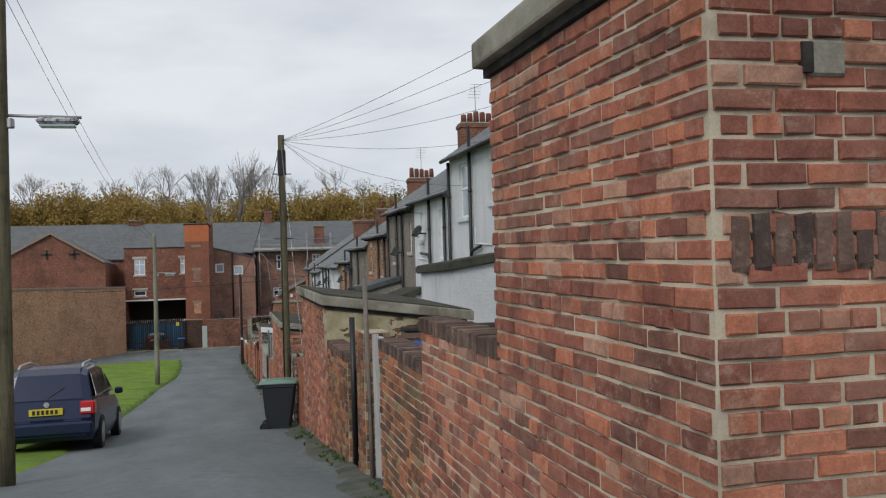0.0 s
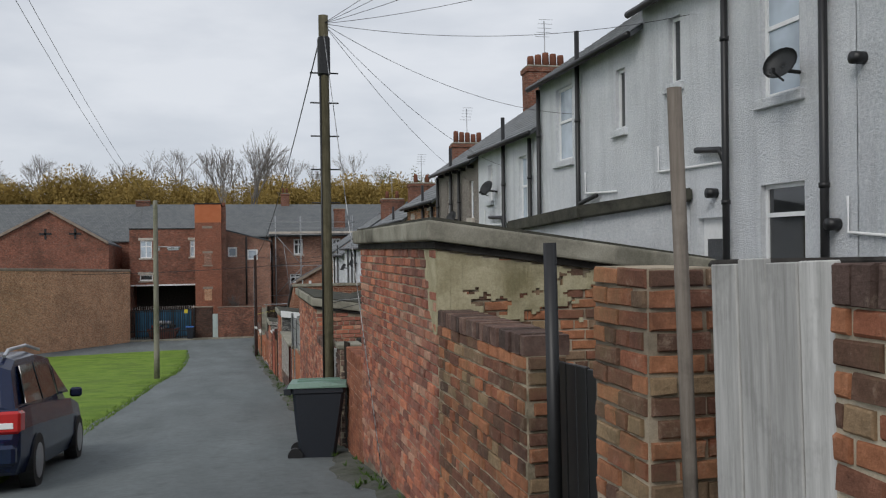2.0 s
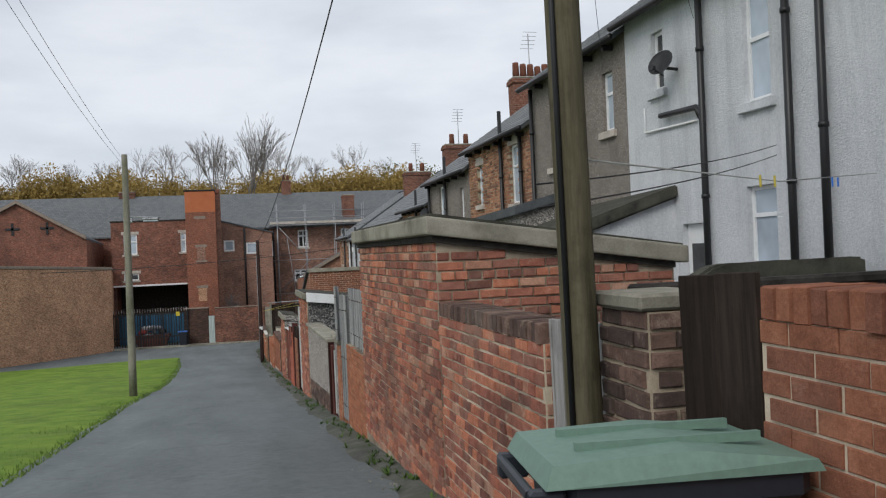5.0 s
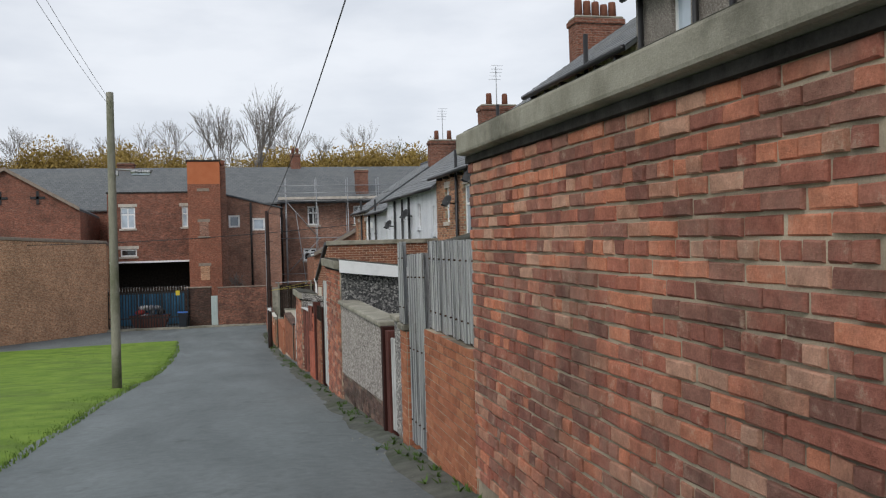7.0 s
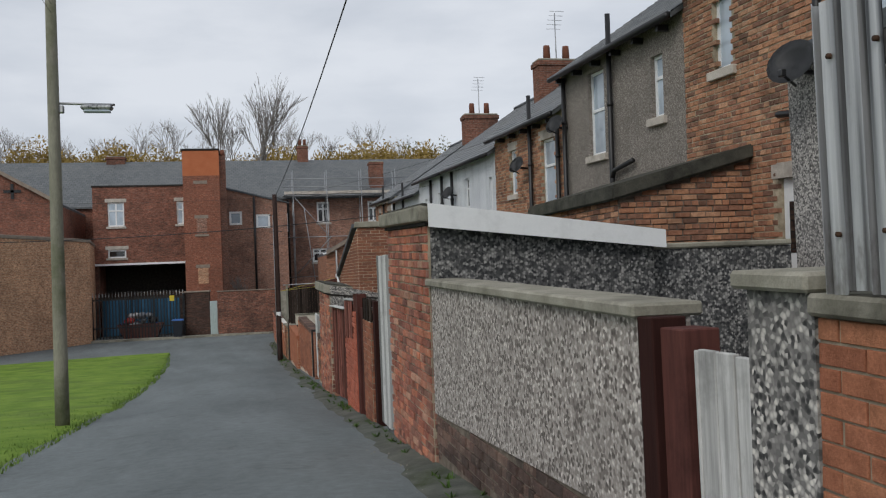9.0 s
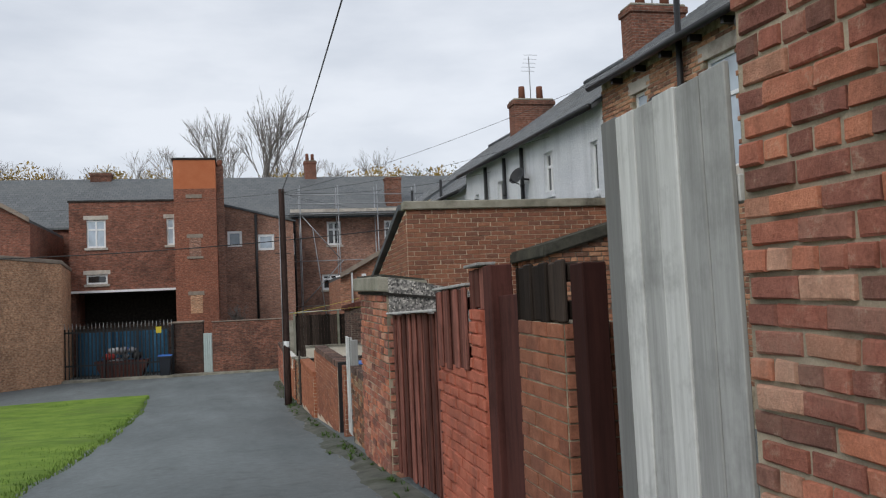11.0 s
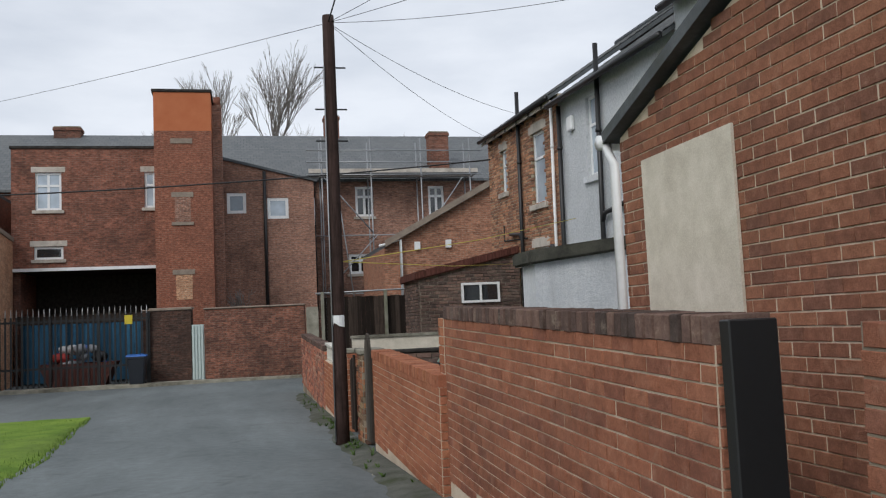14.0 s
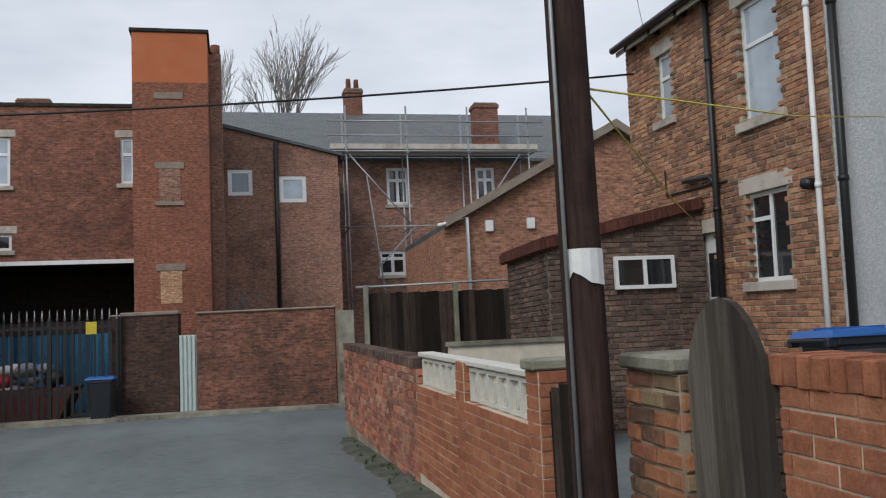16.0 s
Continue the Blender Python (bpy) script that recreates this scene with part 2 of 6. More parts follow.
WHITE_RENDER = roughcast("pale painted render", (0.62, 0.645, 0.67), (0.75, 0.77, 0.79), 26, 0.4)
GREY_RENDER = roughcast("grey roughcast", (0.53, 0.555, 0.575), (0.64, 0.66, 0.68), 20, 0.35)
PEBBLE = pebble_mat("grey pebbledash", (0.04, 0.04, 0.04), (0.72, 0.68, 0.62), (0.30, 0.285, 0.27), 50)
PEBBLE_PINK = pebble_mat("pinkish pebbledash", (0.1, 0.085, 0.075), (0.75, 0.7, 0.64), (0.46, 0.41, 0.37), 42)
PEBBLE_DARK = pebble_mat("dark pebbledash", (0.025, 0.027, 0.03), (0.42, 0.41, 0.39), (0.12, 0.12, 0.12), 40)
PEBBLE_HOUSE = pebble_mat("fawn pebbledash", (0.14, 0.12, 0.1), (0.42, 0.38, 0.34), (0.27, 0.24, 0.21), 60)


def asphalt_mat():
    n = Nodes("worn asphalt", 0.86, 0, 0.35)
    fine, mid, broad = n.noise(140, 4, 0.8), n.noise(9, 6, 0.7), n.noise(0.7, 6, 0.65, (1, 0.25, 1))
    col = n.ramp(broad, [(0.32, (0.106, 0.122, 0.124)), (0.68, (0.168, 0.19, 0.192))])
    col = n.mix(0.4, col, n.grey(mid, 0.3, 0.7, 0.3, 0.7), "OVERLAY")
    col = n.mix(0.5, col, n.grey(fine, 0.25, 0.75, 0.3, 0.7), "OVERLAY")
    col = n.mix(n.grey(n.noise(1.9, 7, 0.75), 0, 0.5, 0.56, 0.72), col, (0.05, 0.052, 0.05))
    n.color(col)
    n.bump(n.mix(0.5, fine, mid), 0.5, 0.006)
    return n.mat


ASPHALT = asphalt_mat()
VERGE = mottled("mossy gutter grit", (0.075, 0.08, 0.07), (0.14, 0.145, 0.125), 4, 90, 0.95, 0.8, stain=(0.045, 0.06, 0.025))
GRASS = mottled("short grass", (0.095, 0.17, 0.022), (0.19, 0.28, 0.045), 1.6, 40, 0.9, 0.9, stain=(0.1, 0.15, 0.035))
BLADE = mottled("grass blades", (0.07, 0.13, 0.022), (0.18, 0.26, 0.06), 0.9, 30, 0.8, 0)
SLATE = mottled("blue grey slate", (0.07, 0.078, 0.085), (0.12, 0.13, 0.14), 2.5, 30, 0.6, 0.3, stain=(0.06, 0.065, 0.055))
FELT = mottled("mossy roofing felt", (0.035, 0.035, 0.03), (0.09, 0.088, 0.072), 4, 60, 0.95, 0.8, stain=(0.1, 0.1, 0.075))
BLACK = plain("black painted metal", (0.012, 0.012, 0.013), 0.45)
UPVC = plain("white upvc", (0.78, 0.79, 0.79), 0.4)
STONE = mottled("pale stone", (0.42, 0.38, 0.33), (0.56, 0.51, 0.45), 3, 60, 0.9, 0.4, stain=(0.2, 0.17, 0.14))
GREY_WOOD = wood_mat("silvered timber", (0.32, 0.315, 0.3), (0.6, 0.59, 0.57), streak=0.3)
PALE_WOOD = wood_mat("pale weathered painted timber", (0.4, 0.4, 0.385), (0.62, 0.62, 0.6), streak=0.15)
BROWN_WOOD = wood_mat("red brown stained timber", (0.11, 0.043, 0.034), (0.34, 0.14, 0.108), streak=0.9)
DARK_WOOD = wood_mat("dark weathered timber", (0.024, 0.018, 0.015), (0.075, 0.055, 0.044))
GATE_WOOD = wood_mat("weathered grey brown timber", (0.09, 0.075, 0.062), (0.2, 0.175, 0.15))
POLE_WOOD = wood_mat("mossy pole timber", (0.055, 0.05, 0.03), (0.13, 0.115, 0.075))
POLE_DARK = wood_mat("creosoted pole timber", (0.022, 0.015, 0.013), (0.065, 0.04, 0.035))


def galvanised():
    """Old ribbed steel: long stripes from top to foot for rain streaks and painted rib shade, grime and rust blooms."""
    n = Nodes("weathered galvanised sheet", 0.5, 0.55, 0.3)
    # Rib-sized light and dark stripes also stand in for shade in the troughs.
    streak = n.noise(21, 2, 0.6, (1, 1, 0.02))
    col = n.ramp(streak, [(0.38, (0.1, 0.103, 0.108)), (0.47, (0.34, 0.345, 0.35)), (0.66, (0.6, 0.6, 0.6))])
    col = n.mix(0.6, col, n.grey(n.noise(28, 6, 0.7, (1, 1, 0.05)), 0.3, 0.7, 0.3, 0.7), "OVERLAY")
    col = n.mix(n.grey(n.noise(5, 6, 0.75, (1, 1, 0.3)), 0, 0.7, 0.54, 0.7), col, (0.12, 0.1, 0.085))
    n.color(col)
    return n.mat


GALV = galvanised()
PALE_STEEL = plain("pale green white painted steel", (0.5, 0.58, 0.56), 0.6)
RUST = mottled("rusty bolt", (0.03, 0.02, 0.016), (0.09, 0.05, 0.03), 30, 90, 0.9, 0.3)
MOSSY_RAIL = wood_mat("mossy green timber", (0.07, 0.075, 0.04), (0.17, 0.17, 0.1))
RED_POST = wood_mat("red brown painted timber", (0.055, 0.022, 0.019), (0.11, 0.042, 0.034), streak=0.3)
STEEL = plain("dull steel tube", (0.33, 0.34, 0.35), 0.45, 0.6)
POT = mottled("terracotta", (0.13, 0.055, 0.038), (0.2, 0.085, 0.055), 6, 60, 0.9, 0.3)


def glass_mat(name, tint, rough=0.06):
    n = Nodes(name, rough, 0.0, 0.9)
    n.color(n.ramp(n.noise(1.3, 3, 0.5), [(0.35, tint), (0.65, tuple(c * 1.6 + 0.01 for c in tint))]))
    return n.mat


PANE_DARK = glass_mat("dark room behind glass", (0.012, 0.014, 0.016))
PANE_DUSK = glass_mat("blue grey blind behind glass", (0.1, 0.13, 0.16), 0.1)
PANE_NET = glass_mat("net curtain behind glass", (0.3, 0.35, 0.4), 0.1)

# ---- ground profile ----
GY = [-60, 0, 9.5, 14.4, 20, 28.7, 38.4, 45, 55.6, 61, 72, 84, 100, 130, 170, 230, 600]
GZ = [5.0, 0.62, -0.09, -0.5, -0.98, -1.43, -1.95, -2.28, -2.78, -2.92, -2.97, -2.97, -3, -3, -3, -3, -3]


def gz(y):
    return float(np.interp(y, GY, GZ))


def ground_z(x, y):
    fall = max(0.0, min(1.0, (-x - 0.6) / 2.0)) * float(np.interp(y, [12, 17, 48, 60], [0, 0.12, 0.12, 0.02]))
    return gz(y) - fall


def link_mesh(name, verts, faces, mats, parent=None, smooth=False):
    me = bpy.data.meshes.new(name)
    me.from_pydata([tuple(v) for v in verts], [], [tuple(q) for q in faces])
    for m in mats if isinstance(mats, (list, tuple)) else [mats]:
        me.materials.append(m)
    if smooth:
        me.polygons.foreach_set("use_smooth", [True] * len(me.polygons))
    me.update()
    ob = new(name, me)
    ob.parent = parent
    return ob


def part(name, bm, material, parent=None, label="", smooth=False):
    me = bpy.data.meshes.new(name)
    bmesh.ops.recalc_face_normals(bm, faces=bm.faces)
    bm.to_mesh(me)
    bm.free()
    me.materials.append(material)
    if smooth:
        me.polygons.foreach_set("use_smooth", [True] * len(me.polygons))
    ob = new(name, me)
    ob.parent = parent
    if label:
        ob["label"] = label
    return ob


def box(bm, x0, x1, y0, y1, z0, z1, bevel=0.0, m=None):
    made = bmesh.ops.create_cube(bm, size=1.0)
    vs = made["verts"]
    for v in vs:
        v.co = Vector(((x0 + x1) / 2 + v.co.x * (x1 - x0), (y0 + y1) / 2 + v.co.y * (y1 - y0), (z0 + z1) / 2 + v.co.z * (z1 - z0)))
    if bevel:
        es = list({e for v in vs for e in v.link_edges})
        out = bmesh.ops.bevel(bm, geom=es, offset=bevel, segments=1, affect="EDGES", profile=0.5)
        vs = list({v for f in out["faces"] for v in f.verts} | {v for v in vs if v.is_valid})
    if m is not None:
        bmesh.ops.transform(bm, matrix=m, verts=vs)
    return vs


def prism(bm, outline, axis, lo, hi):
    """A solid with the outline (pairs in the plane across axis) from lo to hi along axis."""
    put = {"x": lambda a, b, c: (c, a, b), "y": lambda a, b, c: (a, c, b), "z": lambda a, b, c: (a, b, c)}[axis]
    lower = [bm.verts.new(put(a, b, lo)) for a, b in outline]
    upper = [bm.verts.new(put(a, b, hi)) for a, b in outline]
    bm.faces.new(lower)
    bm.faces.new(upper[::-1])
    k = len(outline)
    for i in range(k):
        bm.faces.new((lower[i], lower[(i + 1) % k], upper[(i + 1) % k], upper[i]))


def tube(bm, points, radius, sides=8, taper=None):
    """A round bar along the points; taper: the radius at the far end."""
    pts = [Vector(p) for p in points]
    rings = []
    for i, p in enumerate(pts):
        d = (pts[min(i + 1, len(pts) - 1)] - pts[max(i - 1, 0)]).normalized()
        side = d.cross(Vector((0, 0, 1)) if abs(d.z) < 0.9 else Vector((1, 0, 0))).normalized()
        up = side.cross(d)
        r = radius if taper is None else radius + (taper - radius) * i / (len(pts) - 1)
        rings.append([bm.verts.new(p + r * (math.cos(2 * math.pi * k / sides) * side + math.sin(2 * math.pi * k / sides) * up)) for k in range(sides)])
    for a, b in zip(rings, rings[1:]):
        for k in range(sides):
            bm.faces.new((a[k], a[(k + 1) % sides], b[(k + 1) % sides], b[k]))
    bm.faces.new(rings[0][::-1])
    bm.faces.new(rings[-1])


def boxed(name, dims, material, parent=None, label="", bevel=0.0):
    bm = bmesh.new()
    box(bm, *dims, bevel)
    return part(name, bm, material, parent, label)


def bar(name, points, radius, material, parent=None, label="", sides=8, taper=None):
    bm = bmesh.new()
    tube(bm, points, radius, sides, taper)
    return part(name, bm, material, parent, label, smooth=True)


def thing(name, label, category, at=(0, 0, 0), group="", kind=""):
    ob = new(name)
    ob.empty_display_size = 0.1
    return tagged(ob, label, category, group, kind)


# ---- the ground: one sheet to the horizon ----
def build_ground():
    xs = [-500, -200, -90, -50, -30, -20, -14, -9, -6, -4.4, -2.8, -2.0, -1.0, 0, 0.8, 1.2, 1.6, 2.2, 4, 6.7, 12, 22, 40, 90, 200, 500]
    ys = [-60, -30] + [i * 1.5 for i in range(-10, 64)] + [100, 110, 120, 130, 145, 160, 175, 200, 230, 300, 600]
    verts = []
    for y in ys:
        for x in xs:
            z = ground_z(x, y)
            if -2.5 < x < 1.7 and 0 < y < 72:
                z += 0.05 * (1 - ((x + 0.4) / 2.1) ** 2) - 0.05 + 0.012 * noise.noise(Vector((x * 0.9, y * 0.5, 0)))
            if x < -10 and 40 < y < 100:
                z += 0.02 * (-10 - x)
            verts.append((x, y, z))
    k = len(xs)
    faces = [(j * k + i, j * k + i + 1, (j + 1) * k + i + 1, (j + 1) * k + i) for j in range(len(ys) - 1) for i in range(k - 1)]
    ob = link_mesh("ground", verts, faces, ASPHALT, smooth=True)
    tagged(ob, "worn grey asphalt back lane sloping downhill", "ground", kind="structure")


build_ground()


def grass_edge(y):
    """The lane-side edge of the grass, by distance along the lane."""
    return float(np.interp(y, [12, 40, 50, 62, 68.2], [-2.65, -2.65, -2.35, -2.6, -3.0])) + 0.08 * noise.noise(Vector((y * 0.8, 3.3, 0)))


def build_grass():
    ys = np.arange(13.5, 68.3, 0.5)
    verts, faces = [], []
    cols = 12
    for y in ys:
        right = grass_edge(y)
        far_left = -40.0
        left = far_left if y < 58 else right + (far_left - right) * (68.2 - y) / 10.2 * 0.9 - 0.2
        for i in range(cols + 1):
            s = (i / cols) ** 2
            x = right + (left - right) * s
            lift = 0.035 * min(1, i / 2) + 0.02 + 0.03 * noise.noise(Vector((x * 0.6, y * 0.6, 1)))
            verts.append((x, y, ground_z(x, y) + lift if i else ground_z(x, y) - 0.03))
    k = cols + 1
    for j in range(len(ys) - 1):
        for i in range(cols):
            faces.append((j * k + i, (j + 1) * k + i, (j + 1) * k + i + 1, j * k + i + 1))
    ob = link_mesh("grass", verts, faces, GRASS, smooth=True)
    tagged(ob, "short green grass beside the lane", "grass", kind="stuff")
    rng = np.random.default_rng(5)
    v, f = [], []
    for _ in range(26000):
        y = rng.uniform(20, 67.6)
        x = grass_edge(y) - rng.uniform(0, 1) ** 1.6 * 7 + 0.06
        if y > 58 and x < grass_edge(y) - 37 * (68.2 - y) / 10.2 * 0.9:
            continue
        h, a, w = rng.uniform(0.03, 0.075), rng.uniform(0, 6.28), rng.uniform(0.006, 0.014)
        c, s = math.cos(a), math.sin(a)
        z, lean = ground_z(x, y) + 0.01, rng.uniform(-0.04, 0.04)
        b = len(v)
        v += [(x - w * c, y - w * s, z), (x + w * c, y + w * s, z), (x + lean * s, y + lean * c, z + h)]
        f.append((b, b + 1, b + 2))
    ob = link_mesh("grass_blades", v, f, BLADE)
    tagged(ob, "blades of short green grass along the verge", "grass", kind="stuff")


build_grass()

# ---- brickwork ----
LENGTH, COURSE = 0.232, 0.080
BRICK_VARIANTS = {}


def brick_shape(seed, wear=1.0):
    """One worn brick of unit size: back, arris and chamfered face, slightly out of true."""
    r = random.Random(seed)
    ring = [(-0.5, -0.5), (0.5, -0.5), (0.5, 0.5), (-0.5, 0.5)]
    v = [(a, 0.5, b) for a, b in ring]
    v += [(a + r.uniform(-0.022, 0.022) * wear, -0.46 + 0.1 * wear + r.uniform(-0.06, 0.06) * wear, b + r.uniform(-0.06, 0.06) * wear) for a, b in ring]
    v += [(a * (0.965 - r.uniform(0, 0.035)), -0.5 + r.uniform(-0.03, 0.05) * wear, b * (0.94 - 0.06 * wear - r.uniform(0, 0.1) * wear)) for a, b in ring]
    f = [(8, 9, 10, 11)]
    for i in range(4):
        j = (i + 1) % 4
        f += [(i, j, 4 + j, 4 + i), (4 + i, 4 + j, 8 + j, 8 + i)]
    return v, f


SHAPES = [brick_shape(i) for i in range(10)] + [brick_shape(20 + i, 0.2) for i in range(4)]


def brick_mesh(kind, k):
    if (kind, k) not in BRICK_VARIANTS:
        me = bpy.data.meshes.new("brick")
        me.from_pydata(*[[tuple(q) for q in some] for some in (SHAPES[k][0],)], [], SHAPES[k][1])
        me.materials.append(BRICKS[kind][0])
        BRICK_VARIANTS[kind, k] = me
    return BRICK_VARIANTS[kind, k]


def lay(parent, origin, along, out, width, z0, z1, kind, singles=0, bond="garden", holes=(), top=None, floor=True, seed=1, proud=None,
        length=LENGTH, course=COURSE, rough=1.0, name="brick", soldier=False):
    """Lays courses over a face: from origin along a level way, faces turned to out. singles: how many are objects of their own."""
    r = random.Random(seed)
    neat = kind in ("newer", "orange", "gable")
    proud = proud if proud is not None else (0.0085 if neat else 0.015)
    joint = 0.0095 if neat else 0.014
    rough = rough * (0.4 if neat else 1.7)
    along, out = Vector(along), Vector(out)
    o = Vector(origin)
    turn = Matrix((along, -out, Vector((0, 0, 1)))).transposed()
    rest_v, rest_f, made = [], [], 0
    jobs = []
    n = int((z1 - z0) / course + 0.5)
    for i in range(n):
        z = z1 - (i + 0.5) * course
        header = (bond == "garden" and i % 4 == 3)
        unit = length / 2 if header else length
        if soldier:
            unit = 0.078
        u = -(unit / 2 if i % 2 else 0.0) - (unit / 4 if header else 0)
        while u < width - 0.02:
            a, b = max(u, 0.0), min(u + unit * r.uniform(0.97, 1.03), width)
            u += unit
            if b - a < 0.035:
                continue
            p = o + along * ((a + b) / 2)
            if floor and z < gz(p.y) - 0.06:
                continue
            if top and z + course * 0.4 > top((a + b) / 2):
                continue
            if any(h[0] < (a + b) / 2 < h[1] and h[2] < z < h[3] for h in holes):
                continue
            jobs.append((a, b, z))
    for a, b, z in jobs:
        depth = 0.06
        k = 10 + r.randrange(4) if neat else r.randrange(10)
        push = proud + r.uniform(-0.004, 0.005) * rough
        at = o + along * ((a + b) / 2) + Vector((0, 0, z)) + out * (push - depth / 2)
        tilt = Matrix.Rotation(r.uniform(-0.012, 0.012) * rough, 3, "Y") @ Matrix.Rotation(r.uniform(-0.02, 0.02) * rough, 3, "Z")
        size = Vector((b - a - joint - r.uniform(0, 0.4) * joint, depth, course - joint * r.uniform(0.8, 1.25)))
        if made < singles:
            made += 1
            ob = bpy.data.objects.new(name, brick_mesh(kind, k))
            scene.collection.objects.link(ob)
            ob.parent = parent
            ob.matrix_basis = Matrix.Translation(at) @ (turn @ tilt).to_4x4() @ Matrix.Diagonal((*size, 1))
        else:
            m = turn @ tilt
            base = len(rest_v)
            rest_v += [at + m @ Vector((v[0] * size.x, v[1] * size.y, v[2] * size.z)) for v in SHAPES[k][0]]
            rest_f += [tuple(base + i for i in q) for q in SHAPES[k][1]]
    if rest_v:
        ob = link_mesh("brickwork", rest_v, rest_f, BRICKS[kind][1], parent)
        tagged(ob, kind="stuff")


def soldier_row(parent, x0, x1, y0, y1, z, kind, high=0.11, seed=3):
    """A coping of bricks on edge along y, each an object of its own."""
    r = random.Random(seed)
    y = y0
    while y < y1 - 0.03:
        w = 0.08
        ob = bpy.data.objects.new("coping_brick", brick_mesh(kind, 10 + r.randrange(4)))
        scene.collection.objects.link(ob)
        ob.parent = parent
        size = (w - 0.013, x1 - x0 + r.uniform(-0.01, 0.012), high + r.uniform(-0.006, 0.006))
        turn = Matrix(((0, 1, 0), (1, 0, 0), (0, 0, 1)))
        ob.matrix_basis = Matrix.Translation(((x0 + x1) / 2 + r.uniform(-0.006, 0.006), y + w / 2, z + high / 2 - 0.004)) @ (turn @ Matrix.Rotation(r.uniform(-0.03, 0.03), 3, "Y")).to_4x4() @ Matrix.Diagonal((*size, 1))
        y += w


X = 1.6  # the lane face of the yard walls
LANE = (Vector((0, 1, 0)), Vector((-1, 0, 0)))
SOUTH = (Vector((1, 0, 0)), Vector((0, -1, 0)))


RISE = 2.1  # degrees by which the bed joints climb down the lane


def climb(t, y, z, degrees=RISE):
    """Turns a thing about its near upper corner, so that its courses climb along the lane."""
    at = Matrix.Translation((X, y, z))
    t.matrix_world = at @ Matrix.Rotation(radians(degrees), 4, "X") @ at.inverted()
    return t


def yard_wall(label, y0, y1, top, kind, mortar, coping="soldier", thick=0.22, singles=140, seed=1, bond="garden", end_brick=True, coping_kind=None, **more):
    """A brick yard wall along the lane with its coping; it comes down into the ground."""
    t = thing("brick_yard_wall", label, "wall", group="yard walls along the lane", kind="structure")
    low = min(gz(y0), gz(y1)) - 0.5
    boxed("mortar_core", (X, X + thick, y0 + 0.004, y1 - 0.004, low, top - 0.004), mortar, t)
    body_top = top
    lay(t, (X, y0, 0), *LANE, y1 - y0, low, body_top, kind, singles, bond, seed=seed, **more)
    if end_brick:
        lay(t, (X, y0, 0), *SOUTH, thick, low, body_top, kind, 0, bond, seed=seed + 1, **more)
    if coping == "soldier":
        soldier_row(t, X - 0.015, X + thick + 0.01, y0, y1, top, coping_kind or (kind if kind == "orange" else "dark"), seed=seed)
    elif coping == "slab":
        boxed("coping_slab", (X - 0.04, X + thick + 0.03, y0 - 0.01, y1 + 0.01, top + 0.002, top + 0.07), CONCRETE, t, "grey concrete coping", 0.012)
    return climb(t, y0, top)


def shed(label, y0, y1, top_l, top_r, depth, kind, mortar, singles=300, seed=1, south=None, south_kind=None, slab=0.2, slab_mat=None, over=0.1, gap=0.05, slab_deep=None, flush=False, **more):
    """A brick outhouse at the lane with a thick sloping slab roof."""
    t = thing("brick_outhouse", label, "outhouse", group="outhouses along the lane")
    low = min(gz(y0), gz(y1)) - 0.5
    bm = bmesh.new()
    prism(bm, [(X, low), (X + depth, low), (X + depth, top_r), (X, top_l)], "y", y0 + 0.002, y1 - 0.002)
    part("mortar_core", bm, mortar, t)
    lay(t, (X, y0, 0), *LANE, y1 - y0, low, top_l, kind, singles, seed=seed, **more)
    fall = lambda u: top_l + (top_r - top_l) * u / depth
    if south is None:
        lay(t, (X, y0, 0), *SOUTH, depth, low, top_l, south_kind or kind, 60, seed=seed + 7, top=fall, **more)
    else:
        bm = bmesh.new()
        prism(bm, [(X + 0.02, top_l - (0.2 if flush else 0.75)), (X + depth, top_r - (0.3 if flush else 1.0)), (X + depth, top_r), (X + 0.02, top_l + (slab if flush else 0))], "y", y0 - 0.022, y0 - 0.001)
        part("render", bm, south, t, "patchy render")
        lay(t, (X, y0, 0), *SOUTH, depth, low, top_l, kind, 30, seed=seed + 7, top=lambda u: min(fall(u), top_l - (0.2 if flush else 0.7)), **more)
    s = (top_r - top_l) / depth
    # Solid strip coloured for the soot and shade of the gap under the slab.
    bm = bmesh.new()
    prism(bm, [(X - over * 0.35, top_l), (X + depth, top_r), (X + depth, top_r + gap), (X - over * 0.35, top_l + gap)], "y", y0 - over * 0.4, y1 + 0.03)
    part("sooty_joint", bm, SOOT_SHADE, t)
    bm = bmesh.new()
    reach = slab_deep or depth + 0.1
    a, b = X - over, X + reach
    za, zb = top_l + gap - s * over, top_l + gap + s * reach
    prism(bm, [(a, za), (b, zb), (b, zb + slab - gap), (a, za + slab - gap)], "y", y0 + 0.01 if flush else y0 - over, y1 + 0.05)
    bmesh.ops.bevel(bm, geom=bm.edges[:], offset=0.02, segments=2, affect="EDGES", profile=0.6)
    part("roof_slab", bm, slab_mat or CONCRETE, t, "thick weathered concrete slab")
    bm = bmesh.new()
    prism(bm, [(a + 0.05, za + slab - gap), (b - 0.03, zb + slab - gap), (b - 0.03, zb + slab - gap + 0.02), (a + 0.05, za + slab - gap + 0.02)], "y", y0 + 0.02 if flush else y0 - over + 0.05, y1)
    part("felt", bm, FELT, t, "mossy roofing felt")
    return climb(t, y0, top_l)


